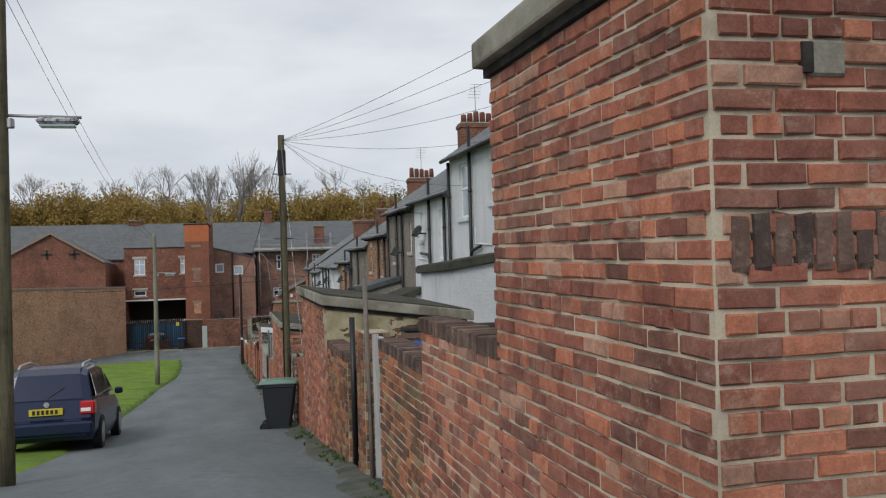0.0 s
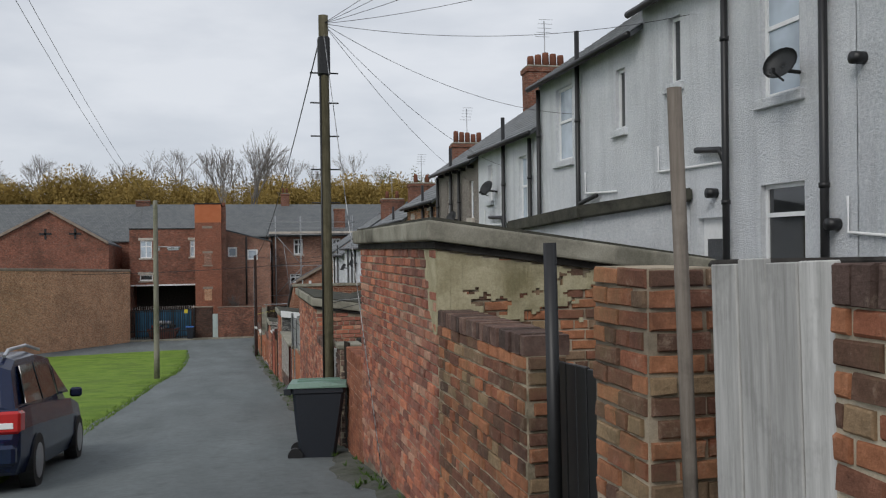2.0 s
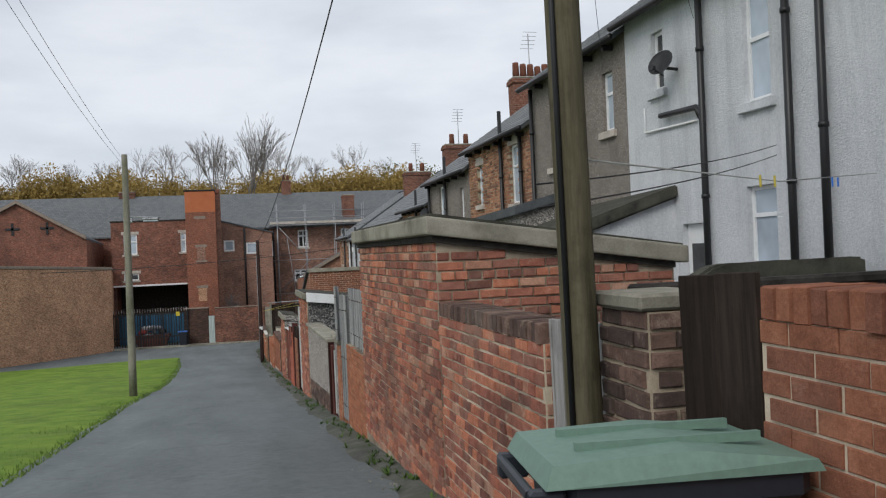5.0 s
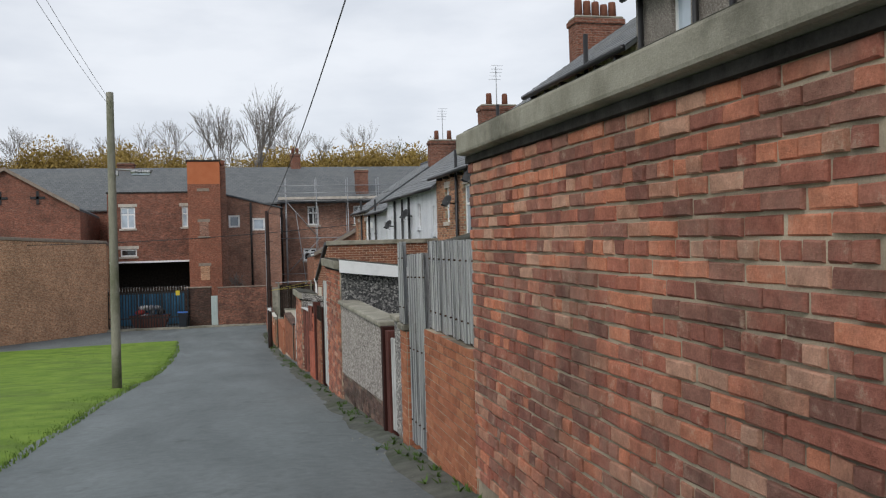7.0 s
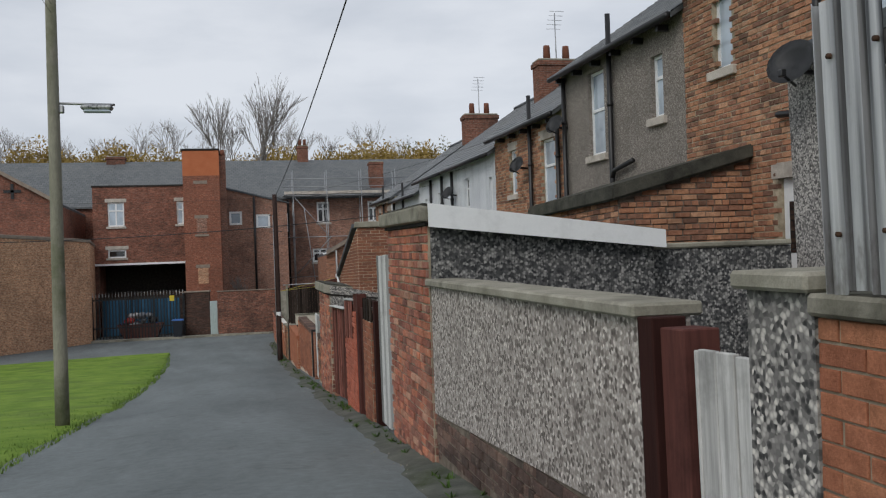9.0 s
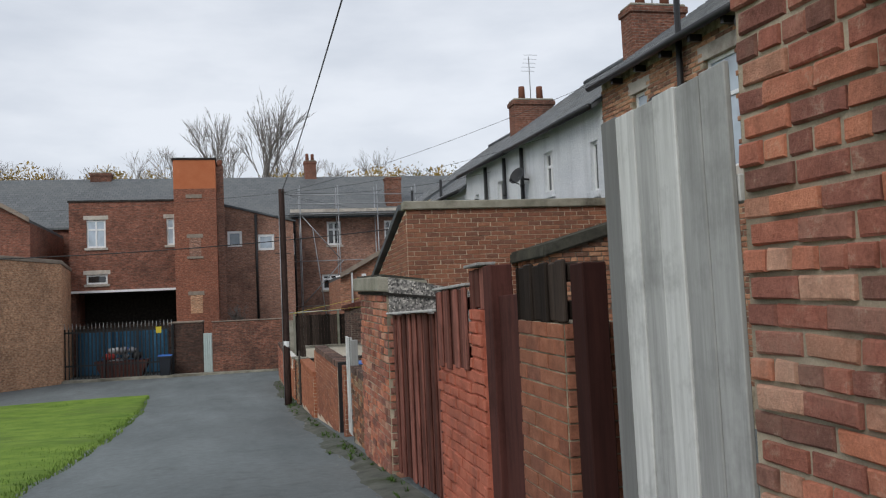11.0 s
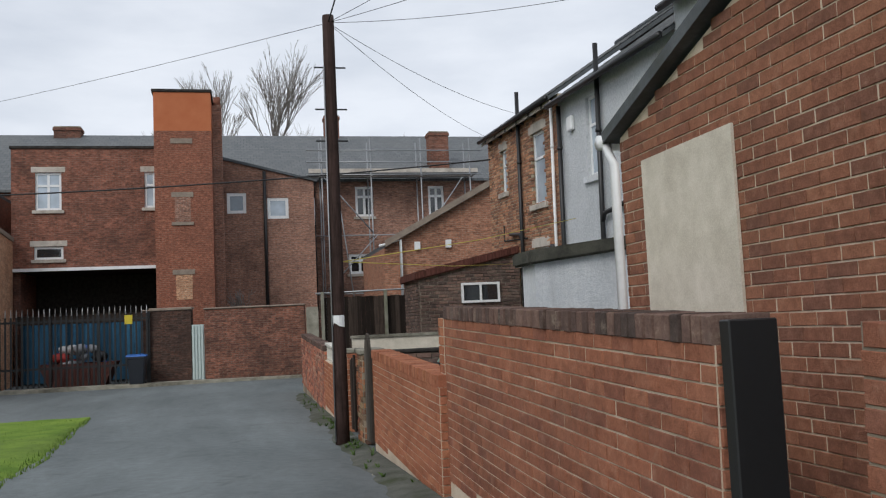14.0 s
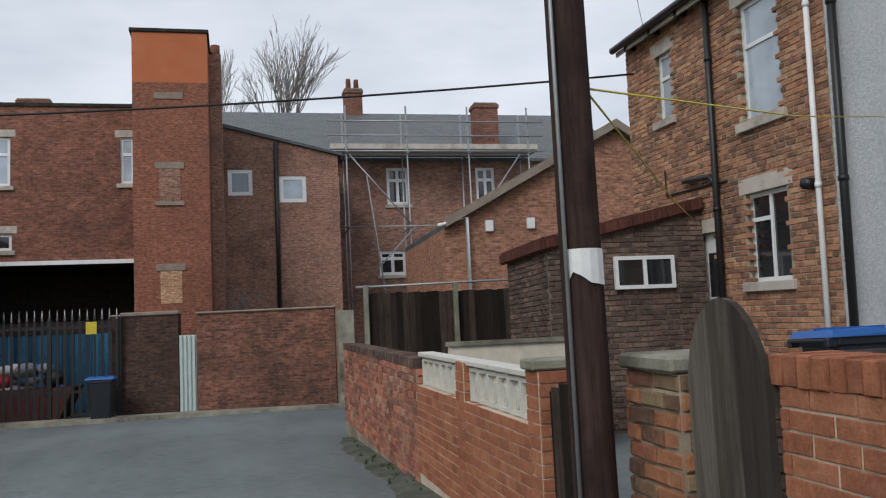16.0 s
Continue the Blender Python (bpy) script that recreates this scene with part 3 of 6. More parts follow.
def planks(name, label, y0, y1, z0, z1, material, x=None, wide=0.13, seed=2, top=None, category="gate", rails=True, rail_mat=None, stagger=0.0):
    """Upright boards along the lane, each an object of its own, with rails behind."""
    x = X + 0.03 if x is None else x
    r = random.Random(seed)
    t = thing(name, label, category)
    y, k = y0, 0
    while y < y1 - 0.02:
        w = min(wide, y1 - y)
        zt = (top(y + w / 2) if top else z1) + r.uniform(-0.012, 0.008)
        zb = z0 if z0 is not None else gz(y) + 0.04
        back = stagger if k % 2 else 0.0
        joint = (-0.03 if back else 0.006) if stagger else 0.004
        k += 1
        boxed("board", (x + back + r.uniform(-0.004, 0.004), x + back + 0.024, y + joint, y + w - joint, zb + r.uniform(-0.015, 0.015), zt), material, t, "", 0.008 if stagger else 0.004)
        y += w
    if rails:
        lo = z0 if z0 is not None else gz(y1) + 0.04
        for s in (0.2, 0.8):
            z = lo + (z1 - lo) * s
            boxed("rail", (x + stagger + 0.026, x + stagger + 0.07, y0, y1, z - 0.045, z + 0.045), rail_mat or material, t, "", 0.004)
    return t


def corrugated(name, label, y0, y1, z0, z1, x=None, pitch=0.095, deep=0.05, material=None, climb_by=0.0):
    """A sheet of ribbed steel: broad flats, narrow steep troughs, thickness and fixing bolts."""
    x = X + 0.02 if x is None else x
    t = thing(name, label, "sheet")
    profile = ((0.0, 0.0), (0.3, 0.12), (0.62, 0.0), (0.66, 1.0), (0.9, 1.0), (0.95, 0.0))
    v, f, flats = [], [], []
    for i in range(int((y1 - y0) / pitch) + 1):
        flats.append(y0 + (i + 0.25) * pitch)
        for s, w in profile:
            y = y0 + (i + s) * pitch
            if y > y1:
                continue
            sway = 0.006 * math.sin(y * 5.1)
            top = z1 + climb_by * (y - y0) + 0.006 * math.sin(i * 2.3)
            for z in (z0 + climb_by * (y - y0) + 0.01 * math.sin(i * 1.7), top):
                v += [(x + deep * w + sway, y, z), (x + deep * w + sway + 0.003, y, z)]
    for i in range(len(v) // 4 - 1):
        a, b = 4 * i, 4 * i + 4
        f += [(a, a + 2, b + 2, b), (a + 1, b + 1, b + 3, a + 3), (a + 2, a + 3, b + 3, b + 2)]
    link_mesh("sheet", v, f, material or GALV, t)
    rows = (0.12, 0.5, 0.88) if z1 - z0 > 1.2 else (0.2, 0.8)
    for s in rows:
        z = z0 + (z1 - z0) * s
        boxed("rail", (x + deep + 0.012, x + deep + 0.06, y0, y1, z - 0.04, z + 0.04), GREY_WOOD, t)
        for i, y in enumerate(flats):
            if i % 2 == 0 and y < y1 - 0.02:
                bar("bolt", [(x - 0.014, y, z + climb_by * (y - y0)), (x + 0.002, y, z + climb_by * (y - y0))], 0.0085, RUST, t, "", 6)
    return t


def post(name, label, y, z1, wide, material, x=None, z0=None, deep=0.1, category="post"):
    x = X if x is None else x
    bm = bmesh.new()
    lo = gz(y) - 0.1 if z0 is None else z0
    box(bm, x, x + deep, y - wide / 2, y + wide / 2, lo, z1, 0.006)
    ob = part(name, bm, material)
    return tagged(ob, label, category)


# ---- the yard walls and outhouses, going down the lane ----
shed("red brick outhouse with a thick concrete slab roof", 2.44, 4.75, 3.06, 2.96, 3.0, "old", MORTAR_LIME, 300, 11, proud=0.0125, rough=1.0)
first = bpy.data.objects["brick_outhouse"]
lay(first, (X + 0.05, 2.44, 0), *SOUTH, 2.9, 1.98, 2.18, "dark", 36, "stretcher", soldier=True, floor=False, seed=77, course=0.2, proud=0.014)
boxed("mortar_patch", (1.96, 2.1, 2.422, 2.445, 2.62, 2.74), CONCRETE, first, "grey mortar patch", 0.01)
# Raised black block paints the shade of a small void in the brickwork.
boxed("vent_hole", (1.93, 1.97, 2.416, 2.445, 2.63, 2.73), SOOT_SHADE, first)
bar("fence_post", [(X + 0.02, 9.52, gz(9.6) - 0.1), (X - 0.01, 9.52, 2.07)], 0.026, GATE_WOOD)
tagged(bpy.data.objects["fence_post"], "slim grey timber post beside a gate pier", "post")
yard_wall("red brick yard wall with a brick-on-edge coping", 4.76, 6.8, 1.54, "old", MORTAR_LIME, seed=21, proud=0.011, rough=0.7)
yard_wall("lower red brick yard wall with a brick-on-edge coping", 6.81, 8.74, 1.28, "stained", MORTAR_LIME, seed=22, proud=0.012, rough=0.8)
planks("timber_gate", "silvered vertical board gate between brick piers", 8.77, 9.4, None, 1.47, GREY_WOOD, wide=0.155, seed=4)
yard_wall("brick gate pier with dark patched bricks", 9.78, 10.27, 1.46, "stained", MORTAR, "none", 0.3, 120, 23)
planks("timber_gate", "black painted board gate in a brick wall", 10.3, 11.15, None, 1.0, BLACK, X + 0.12, seed=6)
bar("iron_post", [(X + 0.04, 10.92, gz(11) - 0.1), (X + 0.04, 10.92, 1.6)], 0.035, BLACK)
tagged(bpy.data.objects["iron_post"], "black iron gate post beside a brick wall", "post")
yard_wall("dark old brick yard wall with a flat brick top", 11.2, 13.2, 1.02, "stained", MORTAR_DIRTY, seed=24)
cream_shed = shed("red brick outhouse with flaking cream render on its side", 13.22, 17.3, 1.66, 1.36, 2.15, "old", MORTAR, 300, 12, south_kind="stained")
bm = bmesh.new()
prism(bm, [(13.225, 1.02), (13.33, 0.98), (13.4, 1.12), (13.5, 1.2), (13.54, 1.38), (13.62, 1.45), (13.6, 1.56), (13.66, 1.655), (13.225, 1.655)], "x", X - 0.016, X - 0.002)
part("render_patch", bm, CREAM, cream_shed, "patch of flaking cream render")


def ragged_render(parent, x0, x1, y, top, low, seed):
    """A thin coat of old render on a south face, fallen away in ragged patches to show the brick."""
    bm = bmesh.new()
    dx, dz = 0.032, 0.018
    for i in range(int((x1 - x0) / dx)):
        for j in range(int((top(0) - low) / dz) + 1):
            u, z = i * dx, low + j * dz
            if z + dz > top(u + dx / 2) - 0.01:
                continue
            n = noise.noise(Vector((u * 3.4 + seed, z * 7.5, 0.3))) + 0.45 * noise.noise(Vector((u * 11, z * 19, seed)))
            edge = 0.46 - 0.7 * max(0.0, (low + 0.2 - z) / 0.2) - 0.14 * u
            if n < edge:
                box(bm, x0 + u, x0 + u + dx, y - 0.024 - 0.002 * ((i * 7 + j * 3) % 3), y - 0.001, z, z + dz)
    bmesh.ops.remove_doubles(bm, verts=bm.verts, dist=0.0004)
    part("render", bm, CREAM, parent, "flaking cream render")


ragged_render(cream_shed, X - 0.012, X + 2.1, 13.22, lambda u: 1.66 - 0.3 * u / 2.15, 1.06, 4)
yard_wall("orange red brick yard wall with a brick-on-edge coping", 17.32, 18.86, 0.38, "newer", MORTAR_PALE, seed=25, coping_kind="newer", bond="stretcher")
planks("timber_gate", "dark weathered board gate in a brick wall", 18.92, 19.44, None, 0.59, DARK_WOOD, wide=0.26, seed=7)
yard_wall("narrow dark brick gate pier", 19.64, 20.1, 0.44, "dark", MORTAR, "slab", 0.3, 70, 26)
planks("timber_gate", "grey board gate beside a telegraph pole", 20.2, 20.88, None, 0.38, GREY_WOOD, seed=8)
yard_wall("red brick yard wall with a flat weathered top", 20.9, 23.32, 0.24, "old", MORTAR_LIME, seed=27, proud=0.012, rough=0.8)
shed("red brick outhouse with a concrete slab roof", 23.34, 27.62, 0.92, 0.62, 2.1, "old", MORTAR, 300, 13)
yard_wall("orange brick yard wall under corrugated sheeting", 27.7, 29.45, -0.31, "orange", MORTAR, "none", seed=28, bond="stretcher", length=0.222, course=0.074)
corrugated("corrugated_fence", "grey corrugated steel sheeting on a brick wall", 27.8, 29.45, -0.29, 0.52, X + 0.05, climb_by=0.03)
corrugated("corrugated_gate", "tall grey corrugated steel gate", 29.48, 30.32, gz(30) + 0.05, 0.46)
corrugated("corrugated_fence", "grey corrugated sheet above a brick pier", 30.32, 30.62, -0.25, 0.6, X - 0.02)
yard_wall("orange brick gate pier with a concrete cap", 30.36, 30.68, -0.33, "orange", MORTAR, "slab", 0.3, 40, 29, "stretcher", length=0.222, course=0.074)


def rendered_wall(label, y0, y1, top, material, plinth, thick=0.24, plinth_high=0.32):
    t = thing("rendered_yard_wall", label, "wall", group="yard walls along the lane", kind="structure")
    low = min(gz(y0), gz(y1)) - 0.5
    bm = bmesh.new()
    prism(bm, [(y0, gz(y0) + plinth_high), (y1, gz(y1) + plinth_high), (y1, top), (y0, top)], "x", X, X + thick)
    part("render", bm, material, t)
    bm = bmesh.new()
    prism(bm, [(y0, low), (y1, low), (y1, gz(y1) + plinth_high), (y0, gz(y0) + plinth_high)], "x", X + 0.02, X + thick - 0.02)
    part("plinth_core", bm, MORTAR_DARK, t)
    if plinth:
        lay(t, (X + 0.02, y0, 0), *LANE, y1 - y0, low, max(gz(y0), gz(y1)) + plinth_high, "dark", 60, top=lambda u: gz(y0 + u) + plinth_high, seed=31)
    bm = bmesh.new()
    box(bm, X - 0.05, X + thick + 0.05, y0 - 0.03, y1 + 0.03, top + 0.002, top + 0.065, 0.012)
    part("coping_slab", bm, CONCRETE, t, "grey concrete coping")
    return climb(t, y0, top, 1.8)


rendered_wall("short coarse pebbledashed gate pier", 30.7, 31.06, -0.25, PEBBLE, False, 0.3, 0.05)
planks("timber_gate", "pale grey board gate between posts", 31.08, 31.5, None, -0.48, GREY_WOOD, seed=9)
post("gate_post", "brown painted timber gate post", 31.62, -0.4, 0.2, RED_POST, deep=0.16)
post("gate_post", "brown painted timber gate post against a wall end", 31.8, -0.36, 0.14, RED_POST, X - 0.03, deep=0.16)
rendered_wall("pinkish pebbledashed yard wall with a concrete coping", 31.9, 36.12, -0.37, PEBBLE_PINK, True)
shed("brick outhouse with a pebbledashed side and white fascia", 36.16, 38.28, 0.31, 0.04, 2.2, "old", MORTAR, 200, 14, south=PEBBLE_DARK, slab_mat=CONCRETE, slab=0.17, over=0.1, gap=0.03)
bm = bmesh.new()
prism(bm, [(X - 0.02, 0.29), (X + 2.26, 0.03), (X + 2.26, 0.2), (X - 0.02, 0.5)], "y", 36.0, 36.03)
tagged(part("fascia_board", bm, UPVC), "long white fascia board on an outhouse", "fascia")
planks("timber_gate", "tall pale silvered board gate", 38.42, 39.42, None, 0.13, PALE_WOOD, wide=0.17, seed=17)
post("gate_post", "rough red brown timber post beside a brick pier", 39.78, -0.44, 0.16, RED_POST, X + 0.02, deep=0.12)
for z in (-0.56, -0.78):
    tagged(boxed("cross_rail", (X + 0.16, X + 0.22, 39.0, 39.7, z - 0.06, z + 0.04), MOSSY_RAIL, None, "", 0.006), "mossy green timber rail in a gateway", "rail")
yard_wall("red brick gate pier topped with dark boards", 39.92, 40.62, -0.72, "newer", MORTAR_DIRTY, "none", 0.3, 90, 32, "stretcher", coping_kind="newer")
planks("board_fence", "dark vertical boards on a brick pier", 39.9, 40.64, -0.72, -0.41, DARK_WOOD, X + 0.0, 0.12, 10, category="fence", stagger=0.012)
planks("timber_gate", "flush brown painted timber gate", 40.66, 41.1, None, -0.55, RED_POST, wide=0.44, seed=11)
post("gate_post", "red brown timber gate post", 41.2, -0.36, 0.18, RED_POST, X - 0.01, deep=0.14)
yard_wall("red painted brick yard wall", 41.34, 42.66, -1.04, "painted", PAINTED, "none", 0.22, 100, 33, "stretcher")
yard_wall("red painted brick pier on a painted wall", 41.36, 41.66, -0.63, "painted", PAINTED, "none", 0.2, 24, 45, "stretcher")
planks("board_fence", "short red brown boards on a painted pier", 41.34, 41.7, -0.63, -0.36, BROWN_WOOD, X + 0.01, 0.12, 19, category="fence")
planks("board_fence", "red brown boards on a painted brick wall", 41.7, 42.72, -1.04, -0.47, BROWN_WOOD, X - 0.03, 0.125, 12, category="fence", stagger=0.024)
planks("board_fence", "red brown stained vertical board fence", 42.76, 45.0, None, -0.63, BROWN_WOOD, wide=0.13, seed=13, category="fence", stagger=0.024)
for a, b, z in ((42.74, 45.0, -0.625), (41.68, 42.73, -0.465), (41.32, 41.69, -0.35)):
    cap = boxed("fence_capping", (X - 0.03, X + 0.09, a, b, z, z + 0.02), GREY_WOOD, None, "", 0.004)
    tagged(cap, "pale weathered capping rail on a board fence", "fence capping")
shed("old red brick outhouse with a broken concrete slab", 45.1, 47.1, -0.42, -0.68, 2.2, "old", MORTAR, 220, 15, south=PEBBLE, slab=0.19, over=0.09, gap=0.03, slab_deep=0.45, flush=True)
X = 1.75
yard_wall("low ragged old brick yard wall", 47.12, 49.58, -1.56, "stained", MORTAR, seed=34)
post("gate_post", "pale grey weathered timber gate post", 49.58, -0.98, 0.18, PALE_WOOD, deep=0.1)
planks("timber_gate", "pale grey vertical board gate", 49.8, 50.5, None, -0.94, PALE_WOOD, wide=0.117, seed=16)
for z in (-1.3, -1.72):
    tagged(boxed("gate_rail", (X + 0.055, X + 0.1, 49.6, 49.86, z - 0.05, z + 0.05), PALE_WOOD, None, "", 0.005), "short grey timber rail beside a gate", "rail")
bm = bmesh.new()
prism(bm, [(49.66, -1.95), (49.76, -1.95), (49.86, -1.6), (49.8, -1.56)], "x", X + 0.03, X + 0.06)
tagged(part("gate_brace", bm, PALE_WOOD), "slanting grey timber brace beside a gate", "brace")
yard_wall("slim red brick gate pier", 50.62, 50.86, -1.42, "newer", MORTAR, "none", 0.25, 30, 41, "stretcher")
post("gate_post", "black painted gate post at a wall end", 51.6, -1.4, 0.07, BLACK, X + 0.005, deep=0.2)
yard_wall("tall red brick yard wall with a blackened coping", 51.66, 56.12, -1.49, "newer", MORTAR_PALE, seed=35, bond="stretcher", singles=300, course=0.0765)
X = 1.68
yard_wall("low orange brick yard wall with a brick-on-edge coping", 56.14, 60.02, -1.91, "orange", MORTAR_PALE, seed=36, bond="stretcher", singles=240, course=0.0755)
X = 1.74
yard_wall("slim orange brick pier at a wall end", 56.13, 56.3, -1.32, "orange", MORTAR_PALE, "none", 0.24, 60, 44, "stretcher")
X = 1.62


def round_gate(y0, y1, top):
    """Three wide boards cut to one round head."""
    t = thing("timber_gate", "grey round-topped board gate with worn grain", "gate")
    mid, half = (y0 + y1) / 2, (y1 - y0) / 2
    for i in range(3):
        a, b = y0 + (y1 - y0) * i / 3 + 0.003, y0 + (y1 - y0) * (i + 1) / 3 - 0.003
        head = []
        for k in range(7):
            y = b + (a - b) * k / 6
            head.append((y, top - 0.42 + 0.42 * math.sqrt(max(0, 1 - ((y - mid) / (half + 0.01)) ** 2))))
        bm = bmesh.new()
        prism(bm, [(a, gz(a) + 0.05), (b, gz(b) + 0.05)] + head, "x", X + 0.02 + 0.003 * i, X + 0.05)
        part("board", bm, GATE_WOOD, t)
    for z in (top - 0.35, top - 0.85):
        boxed("rail", (X + 0.052, X + 0.09, y0, y1, z - 0.05, z + 0.05), GATE_WOOD, t)


round_gate(60.04, 60.6, -1.45)
yard_wall("dark brick gate pier with a stone cap", 60.62, 61.12, -1.74, "stained", MORTAR, "slab", 0.3, 70, 37)
planks("timber_gate", "narrow broken grey boards beside a pole", 61.75, 62.3, None, -1.78, DARK_WOOD, seed=15, top=lambda y: -1.76 - 0.22 * (y - 61.75))
yard_wall("orange brick yard wall under pierced blocks", 62.6, 66.2, -2.09, "orange", MORTAR_PALE, "none", seed=38, bond="stretcher", singles=240)
yard_wall("slim orange brick pier at the end of screen blocks", 62.4, 62.62, -1.76, "orange", MORTAR_PALE, "slab", 0.22, 30, 72, "stretcher")
yard_wall("old mottled brick yard wall at the lane end", 66.22, 72.6, -1.8, "old", MORTAR, seed=39, singles=200)

# ---- the terrace ----
FX = 6.7   # the rear faces of the houses
RIDGE_X = 10.6


def cells(y0, y1, z0, z1, holes):
    """The rectangle less the holes, as smaller rectangles."""
    ys = sorted({y0, y1, *[h for q in holes for h in q[:2] if y0 < h < y1]})
    zs = sorted({z0, z1, *[h for q in holes for h in q[2:4] if z0 < h < z1]})
    for a, b in zip(ys, ys[1:]):
        for c, d in zip(zs, zs[1:]):
            if not any(q[0] <= a and b <= q[1] and q[2] <= c and d <= q[3] for q in holes):
                yield a, b, c, d


def pierced(name, y0, y1, z0, z1, holes, x0, x1, material, parent, axis="x"):
    bm = bmesh.new()
    for a, b, c, d in cells(y0, y1, z0, z1, holes):
        if axis == "x":
            box(bm, x0, x1, a, b, c, d)
        else:
            box(bm, a, b, x0, x1, c, d)
    bmesh.ops.remove_doubles(bm, verts=bm.verts, dist=0.0005)
    return part(name, bm, material, parent)


def window(parent, y0, y1, z0, z1, style="transom", pane=None, frame=None, x=FX, axis="x", depth=0.1, sill=None, lintel=None, w=0.055):
    """A framed window set back in its opening; sill and lintel are materials."""
    frame, pane = frame or UPVC, pane or PANE_NET

    def put(name, a, b, c, d, e, g, material, under, bevel=0.004, label=""):
        dims = (a, b, c, d, e, g) if axis == "x" else (c, d, a, b, e, g)
        return boxed(name, dims, material, under, label, bevel)

    xf0, xf1 = x + depth - 0.03, x + depth + 0.03
    bm = bmesh.new()
    bars = [(y0, y0 + w, z0, z1), (y1 - w, y1, z0, z1), (y0 + w, y1 - w, z0, z0 + w), (y0 + w, y1 - w, z1 - w, z1)]
    h = z1 - z0
    if style in ("transom", "tall"):
        k = z1 - h * (0.36 if style == "transom" else 0.46)
        bars.append((y0 + w, y1 - w, k - w / 2, k + w / 2))
    if style in ("mullion", "cross", "casement"):
        m = (y0 + y1) / 2
        bars.append((m - w / 2, m + w / 2, z0 + w, z1 - w))
    if style == "casement":
        m = (y0 + y1) / 2
        bars.append((m + w / 2, y1 - w, z1 - h * 0.32, z1 - h * 0.32 + w))
    if style == "cross":
        bars += [(y0 + w, (y0 + y1) / 2 - w / 2, z0 + h * 0.62, z0 + h * 0.62 + w), ((y0 + y1) / 2 + w / 2, y1 - w, z0 + h * 0.62, z0 + h * 0.62 + w)]
    for a, b, c, d in bars:
        if axis == "x":
            box(bm, xf0, xf1, a, b, c, d)
        else:
            box(bm, a, b, xf0, xf1, c, d)
    win = part("window", bm, frame, parent)
    put("pane", x + depth - 0.006, x + depth + 0.006, y0 + w * 0.5, y1 - w * 0.5, z0 + w * 0.5, z1 - w * 0.5, pane, win, 0)
    # Black sheet paints the unlit room's shade behind the pane.
    put("room_shadow", x + depth + 0.035, x + depth + 0.05, y0, y1, z0, z1, SOOT_SHADE, win, 0)
    if sill:
        put("sill", x - 0.07, x + depth - 0.031, y0 - 0.1, y1 + 0.1, z0 - 0.13, z0 - 0.002, sill, win, 0.008, "pale stone sill")
    if lintel:
        put("lintel", x - 0.012, x + depth - 0.031, y0 - 0.14, y1 + 0.14, z1 + 0.002, z1 + 0.22, lintel, win, 0.006, "pale stone lintel")
    return win


def downpipe(parent, y, z1, z0=None, x=FX - 0.09, material=None, r=0.05, above=0.0):
    lo = gz(y) if z0 is None else z0
    p = bar("downpipe", [(x, y, lo), (x, y, z1 + above)], r, material or BLACK, parent, "black cast iron pipe" if material is None else "white plastic pipe")
    for s in (0.15, 0.5, 0.85):
        z = lo + (z1 - lo) * s
        bar("collar", [(x, y, z - 0.03), (x, y, z + 0.03)], r * 1.25, material or BLACK, p)
    return p


def roof_plane(parent, y0, y1, eave, material, ridge_rise=2.75):
    bm = bmesh.new()
    x0, z0 = FX - 0.22, eave
    outline = [(x0, z0), (RIDGE_X, z0 + ridge_rise), (RIDGE_X + 4.2, z0), (RIDGE_X + 4.2, z0 - 0.1), (RIDGE_X, z0 + ridge_rise - 0.12), (x0, z0 - 0.08)]
    prism(bm, outline, "y", y0 - 0.02, y1 + 0.02)
    roof = part("roof", bm, material, parent, "grey slate roof")
    # slate courses as thin overlapping steps
    v, f = [], []
    rows = 22
    for i in range(rows):
        a, b = i / rows, (i + 1) / rows
        xa, xb = x0 + (RIDGE_X - x0) * a, x0 + (RIDGE_X - x0) * b
        za, zb = z0 + ridge_rise * a, z0 + ridge_rise * b
        y, k = y0 - 0.02 - (0.14 if i % 2 else 0), 0.28
        while y < y1:
            c, d = max(y + 0.004, y0 - 0.02), min(y + k - 0.004, y1 + 0.02)
            y += k
            if d - c < 0.03:
                continue
            q = len(v)
            v += [(xa, c, za + 0.028), (xa, d, za + 0.028), (xb, d, zb + 0.012), (xb, c, zb + 0.012), (xa, c, za + 0.004), (xa, d, za + 0.004)]
            f += [(q, q + 1, q + 2, q + 3), (q, q + 4, q + 5, q + 1)]
    tagged(link_mesh("slating", v, f, SLATE_ROW, parent), kind="stuff")
    bar("ridge", [(RIDGE_X, y0, eave + ridge_rise + 0.02), (RIDGE_X, y1, eave + ridge_rise + 0.02)], 0.09, SLATE, parent)
    return roof


def slate_row_mat():
    n = Nodes("slates", 0.55, 0, 0.4)
    rnd = n.nt.nodes.new("ShaderNodeNewGeometry").outputs["Random Per Island"]
    col = n.ramp(rnd, [(0.0, (0.10, 0.107, 0.113)), (0.5, (0.14, 0.148, 0.155)), (1.0, (0.19, 0.195, 0.195))])
    col = n.mix(n.grey(n.noise(0.9, 6, 0.7), 0, 0.6, 0.5, 0.7), col, (0.11, 0.105, 0.08))
    n.color(col)
    return n.mat


SLATE_ROW = slate_row_mat()


